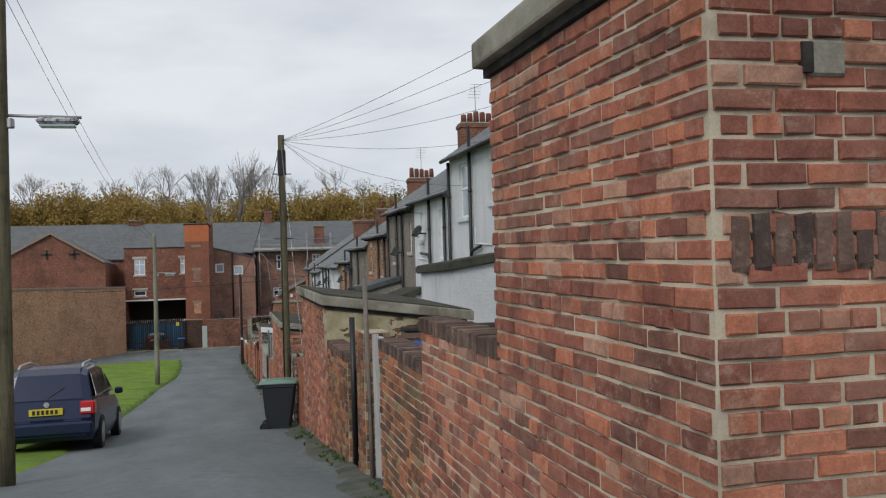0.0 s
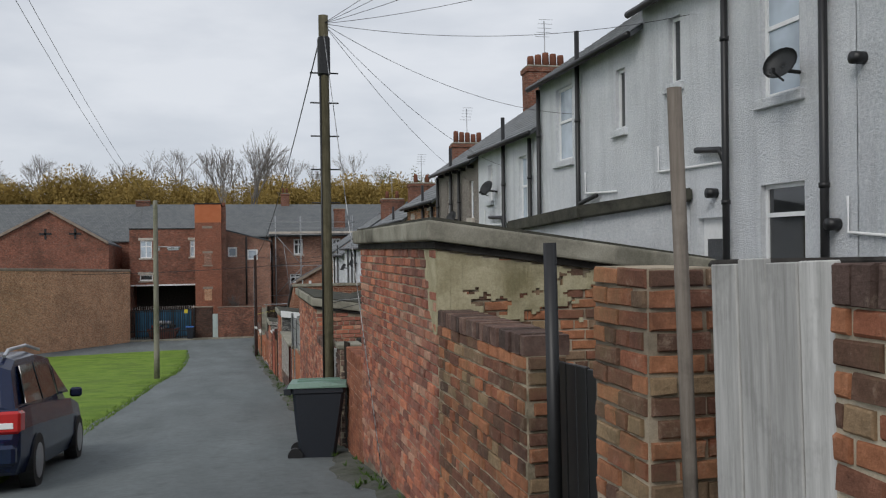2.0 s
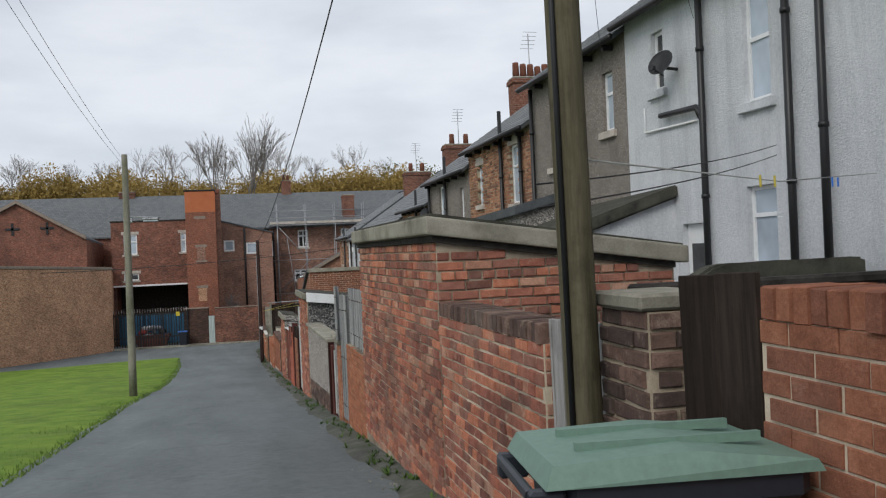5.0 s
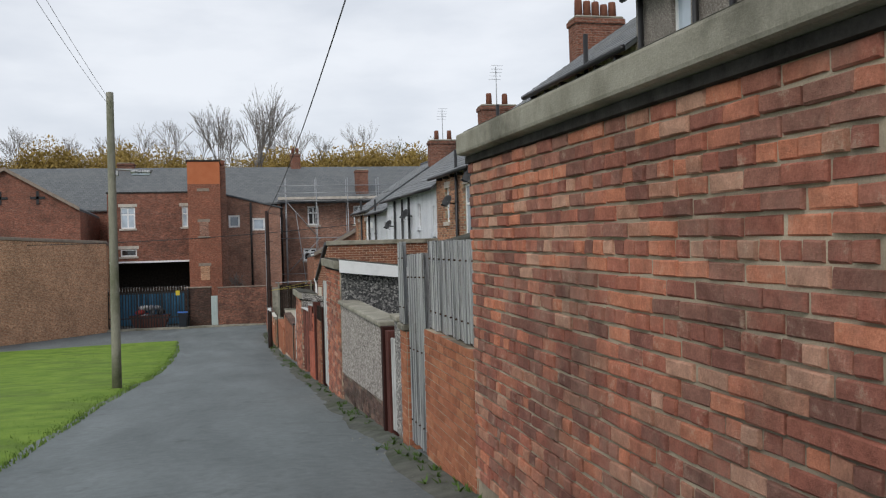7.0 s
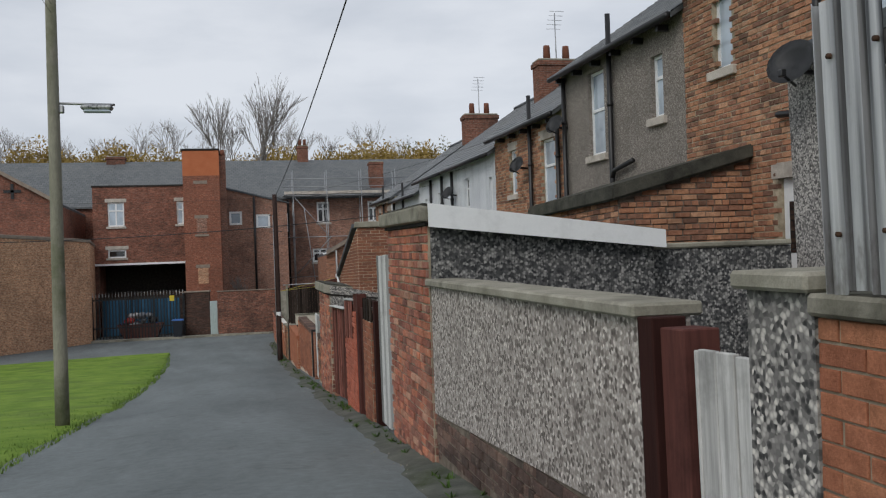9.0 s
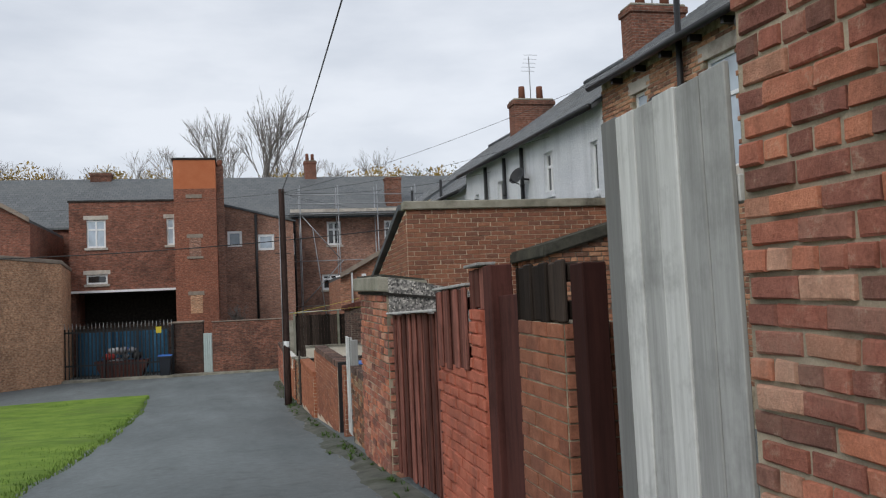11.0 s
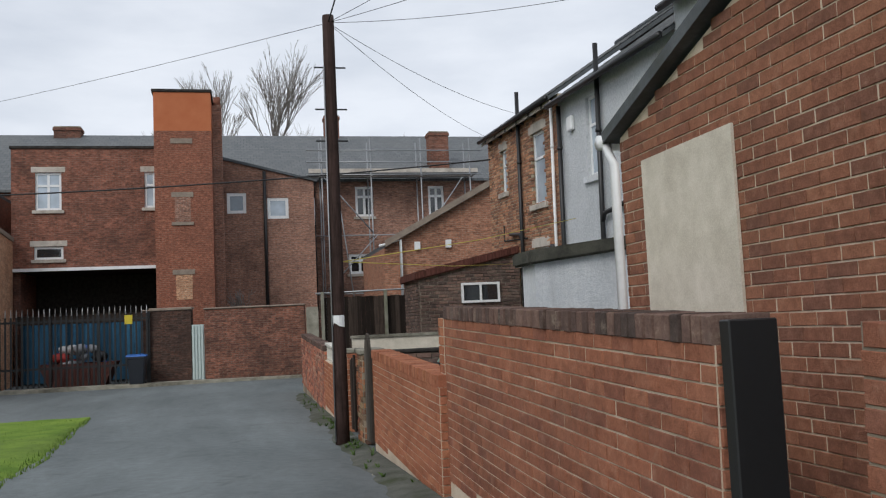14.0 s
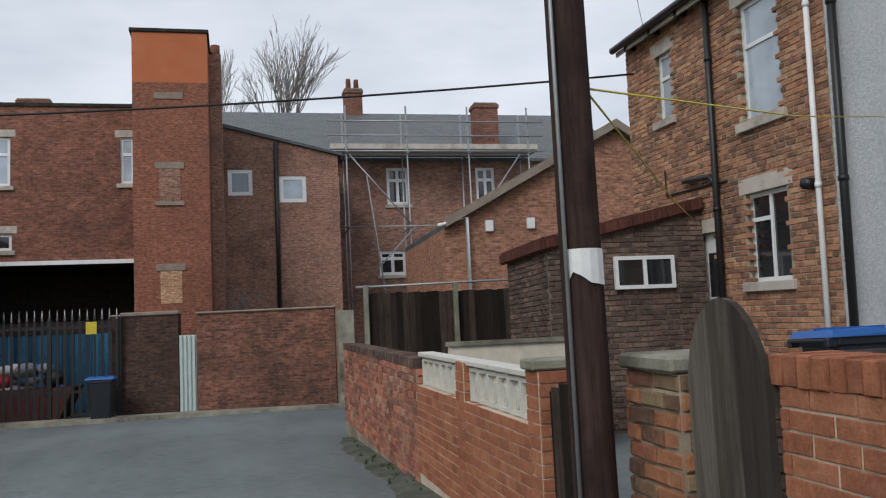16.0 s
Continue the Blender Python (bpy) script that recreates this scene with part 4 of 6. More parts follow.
def chimney(y, base, top, pots=5, x=RIDGE_X, label="tall brick chimney stack with terracotta pots", long=1.5, wide=0.62, along="x"):
    t = thing("chimney_stack", label, "chimney", group="chimneys")
    lx, ly = (long, wide) if along == "x" else (wide, long)
    boxed("shaft", (x - lx / 2, x + lx / 2, y - ly / 2, y + ly / 2, base, top - 0.25), BRICK_STACK, t)
    boxed("corbel", (x - lx / 2 - 0.05, x + lx / 2 + 0.05, y - ly / 2 - 0.05, y + ly / 2 + 0.05, top - 0.25, top - 0.08), BRICK_STACK, t, "", 0.02)
    boxed("flaunching", (x - lx / 2 - 0.01, x + lx / 2 + 0.01, y - ly / 2 - 0.01, y + ly / 2 + 0.01, top - 0.08, top), CONCRETE, t, "", 0.03)
    r = random.Random(int(y * 10))
    for i in range(pots):
        s = (i + 0.5) / pots - 0.5
        px, py = (x + s * lx * 0.9, y) if along == "x" else (x, y + s * ly * 0.9)
        h = r.uniform(0.32, 0.55)
        bar("pot", [(px, py, top - 0.02), (px, py, top + h * 0.85), (px, py, top + h)], 0.125, POT, t, "", 10, 0.1)
    return t


BRICK_STACK = brick_far_mat("sooty stack brick", (0.17, 0.075, 0.052), (0.23, 0.1, 0.068), (0.22, 0.18, 0.15), soot=0.6)


def house(y0, y1, eave, wall, label, windows, doors=(), pipes=(), white_pipe=None, low_roof=True, kind=None, fascia=None, cables=()):
    """One house of the terrace, seen from its yard: wall, openings, slate roof, gutter and pipes."""
    t = thing("terrace_house", label, "house", group="terraced houses")
    low = gz(y0) - 0.6
    holes = [(w[0], w[1], w[2], w[3]) for w in windows] + [(d[0], d[1], low, d[2]) for d in doors]
    pierced("wall", y0 + 0.003, y1 - 0.003, low, eave + 0.16, holes, FX, FX + 0.25, wall if kind is None else MORTAR_DIRTY, t)
    boxed("back_wall", (RIDGE_X + 3.9, RIDGE_X + 4.1, y0, y1, low, eave - 0.1), WHITE_RENDER, t)
    boxed("inner_floor", (FX + 0.26, RIDGE_X + 3.89, y0 + 0.01, y1 - 0.01, low, low + 0.3), SOOT_SHADE, t)
    if kind:
        pad = [(h[0], h[1], h[2], h[3] + 0.2) for h in holes]
        lay(t, (FX, y0, 0), *LANE, y1 - y0, gz(y0) + 0.6, eave, kind, 0, "garden", holes=[(a - y0, b - y0, c, d) for a, b, c, d in pad], floor=False, seed=int(y0 * 7), length=0.225, course=0.077, rough=0.5, proud=0.011)
    roof_plane(t, y0, y1, eave + 0.1, SLATE)
    bar("gutter", [(FX - 0.26, y0, eave + 0.06), (FX - 0.26, y1, eave + 0.04)], 0.06, BLACK, t, "black gutter")
    for y in np.arange(y0 + 0.5, y1, 0.9) if wall is PEBBLE_HOUSE else ():
        boxed("eaves_bracket", (FX - 0.2, FX - 0.012, y - 0.04, y + 0.04, eave - 0.07, eave + 0.03), BLACK, t)
    if fascia:
        boxed("fascia", (FX - 0.19, FX - 0.16, y0, y1, eave - 0.07, eave + 0.01), fascia, t)
    for w in windows:
        style = w[4] if len(w) > 4 else "transom"
        pane = w[5] if len(w) > 5 else PANE_NET
        stone = kind is not None
        window(t, *w[:4], style, pane, sill=STONE if stone else (WHITE_RENDER if wall is not PEBBLE_HOUSE else STONE), lintel=STONE if stone else None)
    for a, b, z in doors:
        d = boxed("door", (FX + 0.08, FX + 0.13, a, b, gz(a), z), UPVC, t, "white half-glazed door", 0.01)
        boxed("pane", (FX + 0.07, FX + 0.079, a + 0.13, b - 0.13, z - 0.95, z - 0.3), PANE_DARK, d)
        if kind:
            boxed("lintel", (FX - 0.012, FX + 0.07, a - 0.15, b + 0.12, z + 0.002, z + 0.2), STONE, d, "pale stone lintel")
    for y in pipes:
        up = 0.75 if isinstance(y, tuple) else 0.0
        downpipe(t, y[0] if isinstance(y, tuple) else y, eave, above=up)
    if white_pipe:
        downpipe(t, white_pipe, eave, material=UPVC, r=0.035)
    at = Matrix.Translation((FX, (y0 + y1) / 2, (eave + gz(y0)) / 2))
    t.matrix_world = at @ Matrix.Rotation(radians(RISE), 4, "X") @ at.inverted()
    return t


def lean_to(y0, y1, x0, top_w, top_e, wall, label, kind=None, roof=None, window_at=None):
    """A low rear extension whose roof falls towards the lane."""
    t = thing("rear_extension", label, "extension", group="rear extensions")
    low = gz(y0) - 0.6
    bm = bmesh.new()
    prism(bm, [(x0, low), (FX - 0.003, low), (FX - 0.003, top_e), (x0, top_w)], "y", y0, y1)
    part("wall", bm, wall, t)
    if kind:
        lay(t, (x0, y0, 0), *SOUTH, FX - x0, gz(y0), top_e, kind, 0, floor=False, top=lambda u: top_w + (top_e - top_w) * u / (FX - x0), seed=int(y0), length=0.225, course=0.077)
        lay(t, (x0, y0, 0), *LANE, y1 - y0, gz(y0), top_w, kind, 0, floor=False, seed=int(y0) + 1, length=0.225, course=0.077)
    s = (top_e - top_w) / (FX - x0)
    bm = bmesh.new()
    a, b = x0 - 0.12, FX - 0.004
    prism(bm, [(a, top_w - 0.12 * s), (b, top_e), (b, top_e + 0.2), (a, top_w - 0.12 * s + 0.2)], "y", y0 - 0.12, y1 + 0.1)
    bmesh.ops.bevel(bm, geom=bm.edges[:], offset=0.03, segments=2, affect="EDGES")
    part("roof", bm, roof or FELT, t, "mossy felt roof")
    return t


house(9.9, 15.05, 5.85, GREY_RENDER, "grey roughcast terraced house with black pipes", [(12.0, 12.9, 3.9, 5.5, "tall")])
house(15.05, 20.2, 5.55, WHITE_RENDER, "pale rendered terraced house with white windows",
      [(16.05, 16.85, 3.66, 5.3, "tall"), (15.98, 16.88, 1.5, 2.57, "transom", PANE_DARK), (18.93, 19.3, 4.28, 5.3, "plain", PANE_DARK)], [(17.75, 18.45, 2.2)], [15.5, (17.56,)])
house(20.2, 25.3, 5.4, WHITE_RENDER, "pale rendered terraced house with a shared rear extension",
      [(20.9, 21.28, 4.03, 5.08, "plain", PANE_DARK), (23.35, 24.25, 3.75, 5.25, "tall")], [], [(22.85,), 25.1])
house(25.3, 30.35, 4.62, WHITE_RENDER, "white rendered terraced house with a satellite dish",
      [(26.22, 26.8, 2.78, 4.3, "tall"), (26.2, 26.85, 0.62, 1.68, "transom"), (29.0, 29.38, 3.4, 4.33, "transom", PANE_DARK)], [(28.0, 28.6, 1.25)], [25.75, (27.75,)])
house(30.35, 35.35, 4.65, PEBBLE_HOUSE, "fawn pebbledashed terraced house with white windows",
      [(30.9, 31.36, 3.2, 4.26, "transom"), (33.5, 34.1, 2.82, 4.45, "tall")], [], [32.2, (33.2,), 35.0])
house(35.35, 40.7, 4.0, PEBBLE_HOUSE, "orange brick terraced house with pale stone lintels",
      [(36.3, 36.95, 2.42, 3.83, "transom"), (39.35, 39.85, 2.55, 3.62, "plain")], [(37.7, 38.4, 0.9)], [35.9, (37.4,)], kind="terrace")
house(40.7, 45.95, 3.72, PEBBLE_HOUSE, "fawn pebbledashed terraced house with white windows",
      [(41.42, 41.83, 2.35, 3.37, "transom"), (43.75, 44.5, 2.0, 3.6, "tall")], [], [(43.3,), 45.6])
house(45.95, 50.95, 3.2, PEBBLE_HOUSE, "red brick terraced house with pale stone lintels",
      [(46.45, 47.32, 1.22, 2.84, "transom"), (49.15, 49.68, 1.76, 2.86, "transom")], [(47.6, 48.2, -0.1)], [46.05, (47.85,)], kind="terrace")
house(50.95, 56.2, 3.05, WHITE_RENDER, "white rendered terraced house with deep-set windows",
      [(51.28, 51.62, 1.6, 2.55, "plain", PANE_DARK), (53.68, 54.24, 1.85, 2.72, "cross", PANE_DARK)], [], [55.5])
house(56.2, 61.0, 3.2, WHITE_RENDER, "white rendered terraced house with slate roof", [(57.2, 57.8, 1.4, 2.7, "tall", PANE_DARK), (59.6, 60.0, 1.6, 2.6, "plain")], [], [56.9, 58.6])
house(61.0, 66.2, 2.95, GREY_RENDER, "pale grey roughcast terraced house with white windows",
      [(61.4, 61.82, 1.55, 2.55, "plain"), (64.1, 64.7, 1.3, 2.85, "transom")], [], [(63.9,), 65.95])
house(66.2, 71.6, 3.32, PEBBLE_HOUSE, "orange brick end-terrace house with pale stone lintels",
      [(67.12, 68.04, 1.28, 2.92, "transom"), (69.98, 70.5, 1.84, 2.92, "transom"), (67.15, 68.1, -0.9, 0.3, "casement", PANE_DARK)], [(68.9, 69.42, -0.12)], [(68.7,)], white_pipe=66.4, kind="terrace", fascia=STONE)
for y, base, top in ((25.3, 7.2, 8.9), (35.35, 6.6, 8.6), (45.9, 5.6, 7.6), (56.2, 5.0, 6.9), (65.9, 5.0, 6.9)):
    chimney(y, base, top, 5 if y < 50 else 2)

lean_to(18.7, 21.9, 5.0, 2.25, 2.5, WHITE_RENDER, "pale rendered lean-to extension with a mossy felt roof")
lean_to(28.8, 32.1, 5.0, 1.15, 1.7, WHITE_RENDER, "white rendered lean-to extension with a felt roof")
lean_to(39.0, 42.2, 4.75, 0.75, 1.25, MORTAR_DARK, "orange brick lean-to extension with a felt roof", kind="terrace")
lean_to(49.2, 50.8, 4.9, 0.2, 0.7, MORTAR_DARK, "red brick lean-to extension with a felt roof", kind="terrace")
lean_to(60.4, 60.95, 4.05, -0.6, -0.28, WHITE_RENDER, "white rendered flat-roofed rear extension")
lean_to(69.3, 71.2, 4.2, -0.3, 0.25, MORTAR_DARK, "dark brick lean-to extension with a brown verge", kind="dark", roof=BROWN_WOOD)
lean_to(32.6, 36.3, 5.45, 1.8, 2.12, PEBBLE, "grey pebbledashed rear extension with a slate roof", roof=SLATE)
lean_to(10.3, 14.05, 6.5, 3.75, 3.85, WHITE_RENDER, "pale coarse rendered rear extension", roof=DARK_WOOD)

# ---- yard division walls ----
def division(y, x0, x1, top, label, kind, mortar, render=None, coping=True, thick=0.22):
    t = thing("yard_division_wall", label, "wall", kind="structure")
    low = gz(y) - 0.3
    boxed("core", (x0, x1, y, y + thick, low, top), render or mortar, t)
    if not render:
        lay(t, (x0, y, 0), *SOUTH, x1 - x0, gz(y), top, kind, 60, seed=int(y * 3), floor=False)
    if coping:
        boxed("coping", (x0 - 0.01, x1, y - 0.03, y + thick + 0.03, top + 0.002, top + 0.06), CONCRETE if render else SOOT_SHADE, t, "", 0.015)


division(10.0, X + 0.5, 6.65, 1.43, "dark brick wall between two yards", "dark", MORTAR_DARK)
division(20.35, X + 0.35, 4.9, 0.48, "blackened brick wall between two yards", "dark", MORTAR_DARK)
def mossy_wall(y, x0, x1, top):
    """A low yard wall with a rounded mossy top that dips at its lane end."""
    t = thing("yard_division_wall", "blackened yard wall with a rounded mossy top", "wall", kind="structure")
    bm = bmesh.new()
    curve = [(x0 + (x1 - x0) * k / 12, top - 0.26 * max(0.0, 1 - k / 3) ** 2 + 0.02 * noise.noise(Vector((k * 0.7, 2, 0)))) for k in range(13)]
    prism(bm, [(x0, gz(y) - 0.3)] + [(x1, gz(y) - 0.3)] + curve[::-1], "y", y, y + 0.25)
    bmesh.ops.bevel(bm, geom=[e for e in bm.edges if min(v.co.z for v in e.verts) > top - 0.4], offset=0.03, segments=2, affect="EDGES")
    part("wall", bm, FELT, t)


mossy_wall(24.5, 4.4, 6.55, 0.64)
division(36.32, 3.85, 5.4, 0.02, "dark pebbledashed wall between two yards", "dark", MORTAR_DARK, PEBBLE_DARK)
division(61.0, X + 0.35, 5.6, -1.76, "dark brick wall between two yards", "dark", MORTAR_DARK)
division(49.3, X + 0.52, 4.85, -1.37, "dark brick wall between two yards", "dark", MORTAR_DARK, coping=False)

# ---- the tall brick outbuilding with a sloping verge ----
def outbuilding():
    t = thing("brick_outbuilding", "tall red brick outbuilding with a mono-pitch slate roof", "outbuilding")
    y0, y1, x0, x1, zt, ze = 50.87, 54.98, 2.95, 7.3, 1.17, 0.0
    low = gz(y0) - 0.4
    bm = bmesh.new()
    prism(bm, [(y0, low), (y1, low), (y1, ze), (y0, zt)], "x", x0, FX - 0.01)
    part("core", bm, MORTAR_PALE, t)
    fall = lambda u: zt + (ze - zt) * u / (y1 - y0)
    lay(t, (x0, y0, 0), *LANE, y1 - y0, gz(y0) - 0.2, zt, "gable", 200, "stretcher", top=fall, floor=False, seed=61)
    lay(t, (x0, y0, 0), *SOUTH, FX - x0, gz(y0) - 0.2, zt, "gable", 60, "stretcher", floor=False, seed=62)
    boxed("parapet_coping", (x0 - 0.05, FX - 0.012, y0 - 0.07, y0 + 0.2, zt + 0.002, zt + 0.15), CONCRETE, t, "grey concrete coping", 0.015)
    bm = bmesh.new()
    prism(bm, [(y0 + 0.2, zt + 0.02), (y1 + 0.12, ze - 0.02), (y1 + 0.12, ze + 0.07), (y0 + 0.2, zt + 0.12)], "x", x0 - 0.1, FX - 0.012)
    part("roof", bm, SLATE, t, "dark slate roof")
    bar("gutter", [(x0 - 0.12, y1 + 0.16, ze), (FX - 0.02, y1 + 0.16, ze)], 0.06, UPVC, t, "pale plastic gutter")
    bar("downpipe", [(x0 - 0.06, y1 + 0.13, ze - 0.02), (x0 - 0.06, y1 + 0.0, ze - 0.2), (x0 - 0.06, y1 + 0.0, gz(y1))], 0.04, UPVC, t, "pale plastic downpipe")
    boxed("boarded_panel", (x0 - 0.03, x0 - 0.011, 53.36, 54.58, -1.42, -0.25), CREAM_BOARD, t, "pale boarded-up opening")


CREAM_BOARD = mottled("pale chipboard", (0.5, 0.45, 0.37), (0.66, 0.6, 0.5), 5, 90, 0.9, 0.4)
outbuilding()

# ---- the block across the end of the lane ----
FAR_BRICK = brick_far_mat("far red brick", (0.18, 0.08, 0.058), (0.28, 0.115, 0.078), (0.2, 0.15, 0.12), soot=0.6)
FAR_BRICK_PALE = brick_far_mat("far pale red brick", (0.4, 0.21, 0.125), (0.58, 0.33, 0.2), (0.5, 0.39, 0.28), soot=0.3)
FAR_SOOTY = brick_far_mat("far blackened brick", (0.055, 0.036, 0.03), (0.1, 0.055, 0.042), (0.075, 0.064, 0.055), soot=0.85)
FAR_PATCHED = brick_far_mat("far patched brick", (0.13, 0.062, 0.047), (0.25, 0.11, 0.075), (0.17, 0.135, 0.11), soot=0.8)
FAR_BROWN = brick_far_mat("far brown brick", (0.25, 0.135, 0.1), (0.36, 0.19, 0.135), (0.3, 0.24, 0.2), soot=0.55)
FAR_BRICK_G = brick_far_mat("far plain red brick", (0.29, 0.135, 0.088), (0.4, 0.19, 0.12), (0.32, 0.25, 0.19), soot=0.3)
ORANGE_RENDER = mottled("orange red facing", (0.4, 0.125, 0.055), (0.46, 0.16, 0.075), 1.5, 60, 0.85, 0.2)


def end_block():
    t = thing("brick_terrace_block", "long red brick block with slate roof across the lane end", "building")
    low = gz(86) - 0.3
    # left wing
    holes = [(-7.5, -6.55, 3.65, 5.12), (-3.5, -3.09, 3.7, 5.12), (-7.55, -6.5, 1.75, 2.25)]
    pierced("left_wing_wall", -8.35, -3.04, 1.42, 6.05, holes, 85.0, 85.3, FAR_BRICK, t, "y")
    for h, style in zip(holes, ("cross", "transom", "plain")):
        window(t, *h, style, PANE_NET if h[2] > 3 else PANE_DARK, x=85.0, axis="y", sill=STONE, lintel=STONE, w=0.09)
    boxed("parapet", (-8.4, -3.04, 84.95, 85.32, 6.052, 6.15), SOOT_SHADE, t)
    boxed("flat_roof", (-8.35, -3.04, 85.31, 91.0, 5.6, 5.75), SLATE, t)
    boxed("wing_side_wall", (-8.35, -8.1, 85.31, 91.0, low, 5.59), FAR_BRICK, t)
    boxed("canopy_fascia", (-8.35, -3.04, 84.9, 84.99, 1.3, 1.42), UPVC, t, "pale canopy edge")
    # Canopy and back wall are blackened to paint in the shade beneath the wing.
    boxed("canopy", (-8.35, -3.04, 85.0, 90.9, 1.3, 1.415), SOOT_SHADE, t)
    boxed("undercroft_back", (-8.1, -3.04, 88.0, 88.2, low, 1.29), SOOT_SHADE, t)
    # lift tower
    boxed("tower", (-3.03, -0.88, 84.0, 88.4, low, 6.55), FAR_BRICK_T, t, "", 0.0)
    boxed("tower_head", (-3.03, -0.88, 84.0, 88.4, 6.552, 8.08), ORANGE_RENDER, t, "orange red facing")
    boxed("tower_cap", (-3.1, -0.82, 83.95, 88.45, 8.082, 8.2), SOOT_SHADE, t, "", 0.02)
    boxed("flue", (-0.87, -0.5, 85.6, 86.4, low, 8.0), FAR_BROWN, t)
    bar("flue_pot", [(-0.68, 86, 7.99), (-0.68, 86, 8.4)], 0.15, POT, t)
    for z in (6.15, 4.05, 1.05):
        boxed("lintel", (-2.42, -1.6, 83.97, 83.995, z - 0.1, z + 0.1), STONE_DULL, t)
    boxed("blocked_opening", (-2.3, -1.7, 83.985, 83.996, 3.0, 3.94), FAR_BROWN, t)
    boxed("blocked_sill", (-2.42, -1.6, 83.95, 83.995, 2.86, 2.98), STONE_DULL, t)
    boxed("blocked_opening", (-2.3, -1.7, 83.985, 83.996, 0.0, 0.94), FAR_BRICK_PALE, t)
    # right wing with a sloping top
    holes = [(-0.38, 0.42, 3.7, 4.58), (1.3, 2.2, 3.45, 4.36)]
    pierced("right_wing_wall", -0.86, 3.3, low, 4.75, holes, 87.2, 87.5, FAR_BROWN, t, "y")
    bm = bmesh.new()
    prism(bm, [(-0.86, 4.752), (3.3, 4.752), (3.3, 5.05), (-0.5, 6.0), (-0.86, 6.0)], "y", 87.2, 87.5)
    part("right_wing_gable", bm, FAR_BROWN, t)
    for h in holes:
        window(t, *h, "plain", PANE_DUSK if h[0] < 0 else PANE_NET, x=87.2, axis="y", depth=0.06, w=0.13)
    bm = bmesh.new()
    prism(bm, [(-0.86, 6.002), (-0.5, 6.002), (3.45, 5.03), (3.45, 5.12), (-0.5, 6.12), (-0.86, 6.12)], "y", 87.1, 92.0)
    part("right_wing_roof", bm, SLATE, t)
    boxed("wing_side_wall", (3.05, 3.3, 87.51, 91.0, low, 5.0), FAR_BROWN, t)
    boxed("window_strip", (3.305, 3.36, 87.6, 88.6, 3.2, 4.4), UPVC, t)
    # main range
    holes = [(5.6, 6.48, 3.95, 5.42), (5.2, 6.25, 1.2, 2.15), (9.2, 10.0, 3.95, 5.42)]
    pierced("main_wall", 3.31, 16.0, low, 5.7, holes, 91.0, 91.3, FAR_BROWN, t, "y")
    for h in holes:
        window(t, *h, "cross", PANE_DARK, x=91.0, axis="y", sill=STONE, w=0.12)
    boxed("rear_wall", (-40.0, 16.0, 102.8, 103.0, low, 5.6), FAR_BRICK, t)
    for x0, x1, eave in ((-40.0, -8.36, 5.4), (-8.34, 16.0, 5.75)):
        bm = bmesh.new()
        prism(bm, [(90.8, eave), (97.0, 9.2), (103.2, eave), (103.2, eave - 0.12), (97.0, 9.05), (90.8, eave - 0.12)], "x", x0, x1)
        part("roof", bm, SLATE_FAR, t, "blue grey slate roof")
    boxed("left_range_wall", (-40.0, -8.36, 91.0, 91.3, low, 5.3), FAR_BRICK, t)
    bar("downpipe", [(1.2, 87.1, -0.5), (1.2, 87.1, 5.5)], 0.07, BLACK, t)
    bar("downpipe", [(3.6, 90.9, -0.5), (3.6, 90.9, 5.6)], 0.07, BLACK, t)
    return t


def far_slate():
    n = Nodes("far slate courses", 0.6, 0, 0.35)
    geo = n.nt.nodes.new("ShaderNodeNewGeometry")
    sep = n.nt.nodes.new("ShaderNodeSeparateXYZ")
    n.link(geo.outputs["Position"], sep.inputs[0])
    com = n.nt.nodes.new("ShaderNodeCombineXYZ")
    n.link(sep.outputs["X"], com.inputs["X"])
    n.link(sep.outputs["Y"], com.inputs["Y"])
    br = n.add("ShaderNodeTexBrick", Scale=1.0)
    br.inputs["Brick Width"].default_value = 0.3
    br.inputs["Row Height"].default_value = 0.26
    br.inputs["Mortar Size"].default_value = 0.012
    br.inputs["Color1"].default_value = (0.1, 0.108, 0.113, 1)
    br.inputs["Color2"].default_value = (0.14, 0.147, 0.15, 1)
    br.inputs["Mortar"].default_value = (0.055, 0.06, 0.06, 1)
    n.link(com.outputs[0], br.inputs["Vector"])
    col = n.mix(n.grey(n.noise(0.6, 6, 0.7), 0, 0.5, 0.45, 0.7), br.outputs["Color"], (0.15, 0.155, 0.15))
    n.color(col)
    return n.mat


SLATE_FAR = far_slate()
STONE_DULL = mottled("dull stone", (0.2, 0.16, 0.13), (0.3, 0.25, 0.2), 3, 60, 0.9, 0.3)
FAR_BRICK_T = brick_far_mat("tower red brick", (0.23, 0.09, 0.06), (0.3, 0.118, 0.075), (0.24, 0.15, 0.11), soot=0.35)
end_block()
chimney(97.0, 8.6, 10.3, 2, 5.2, "red brick ridge chimney with two pots", 0.8, 0.7)
chimney(92.4, 5.6, 8.4, 0, 10.1, "broad brick chimney stack at the eaves", 1.0, 0.7)
chimney(97.0, 8.9, 9.6, 0, -8.35, "low brick chimney stump on the ridge", 1.3, 0.8)

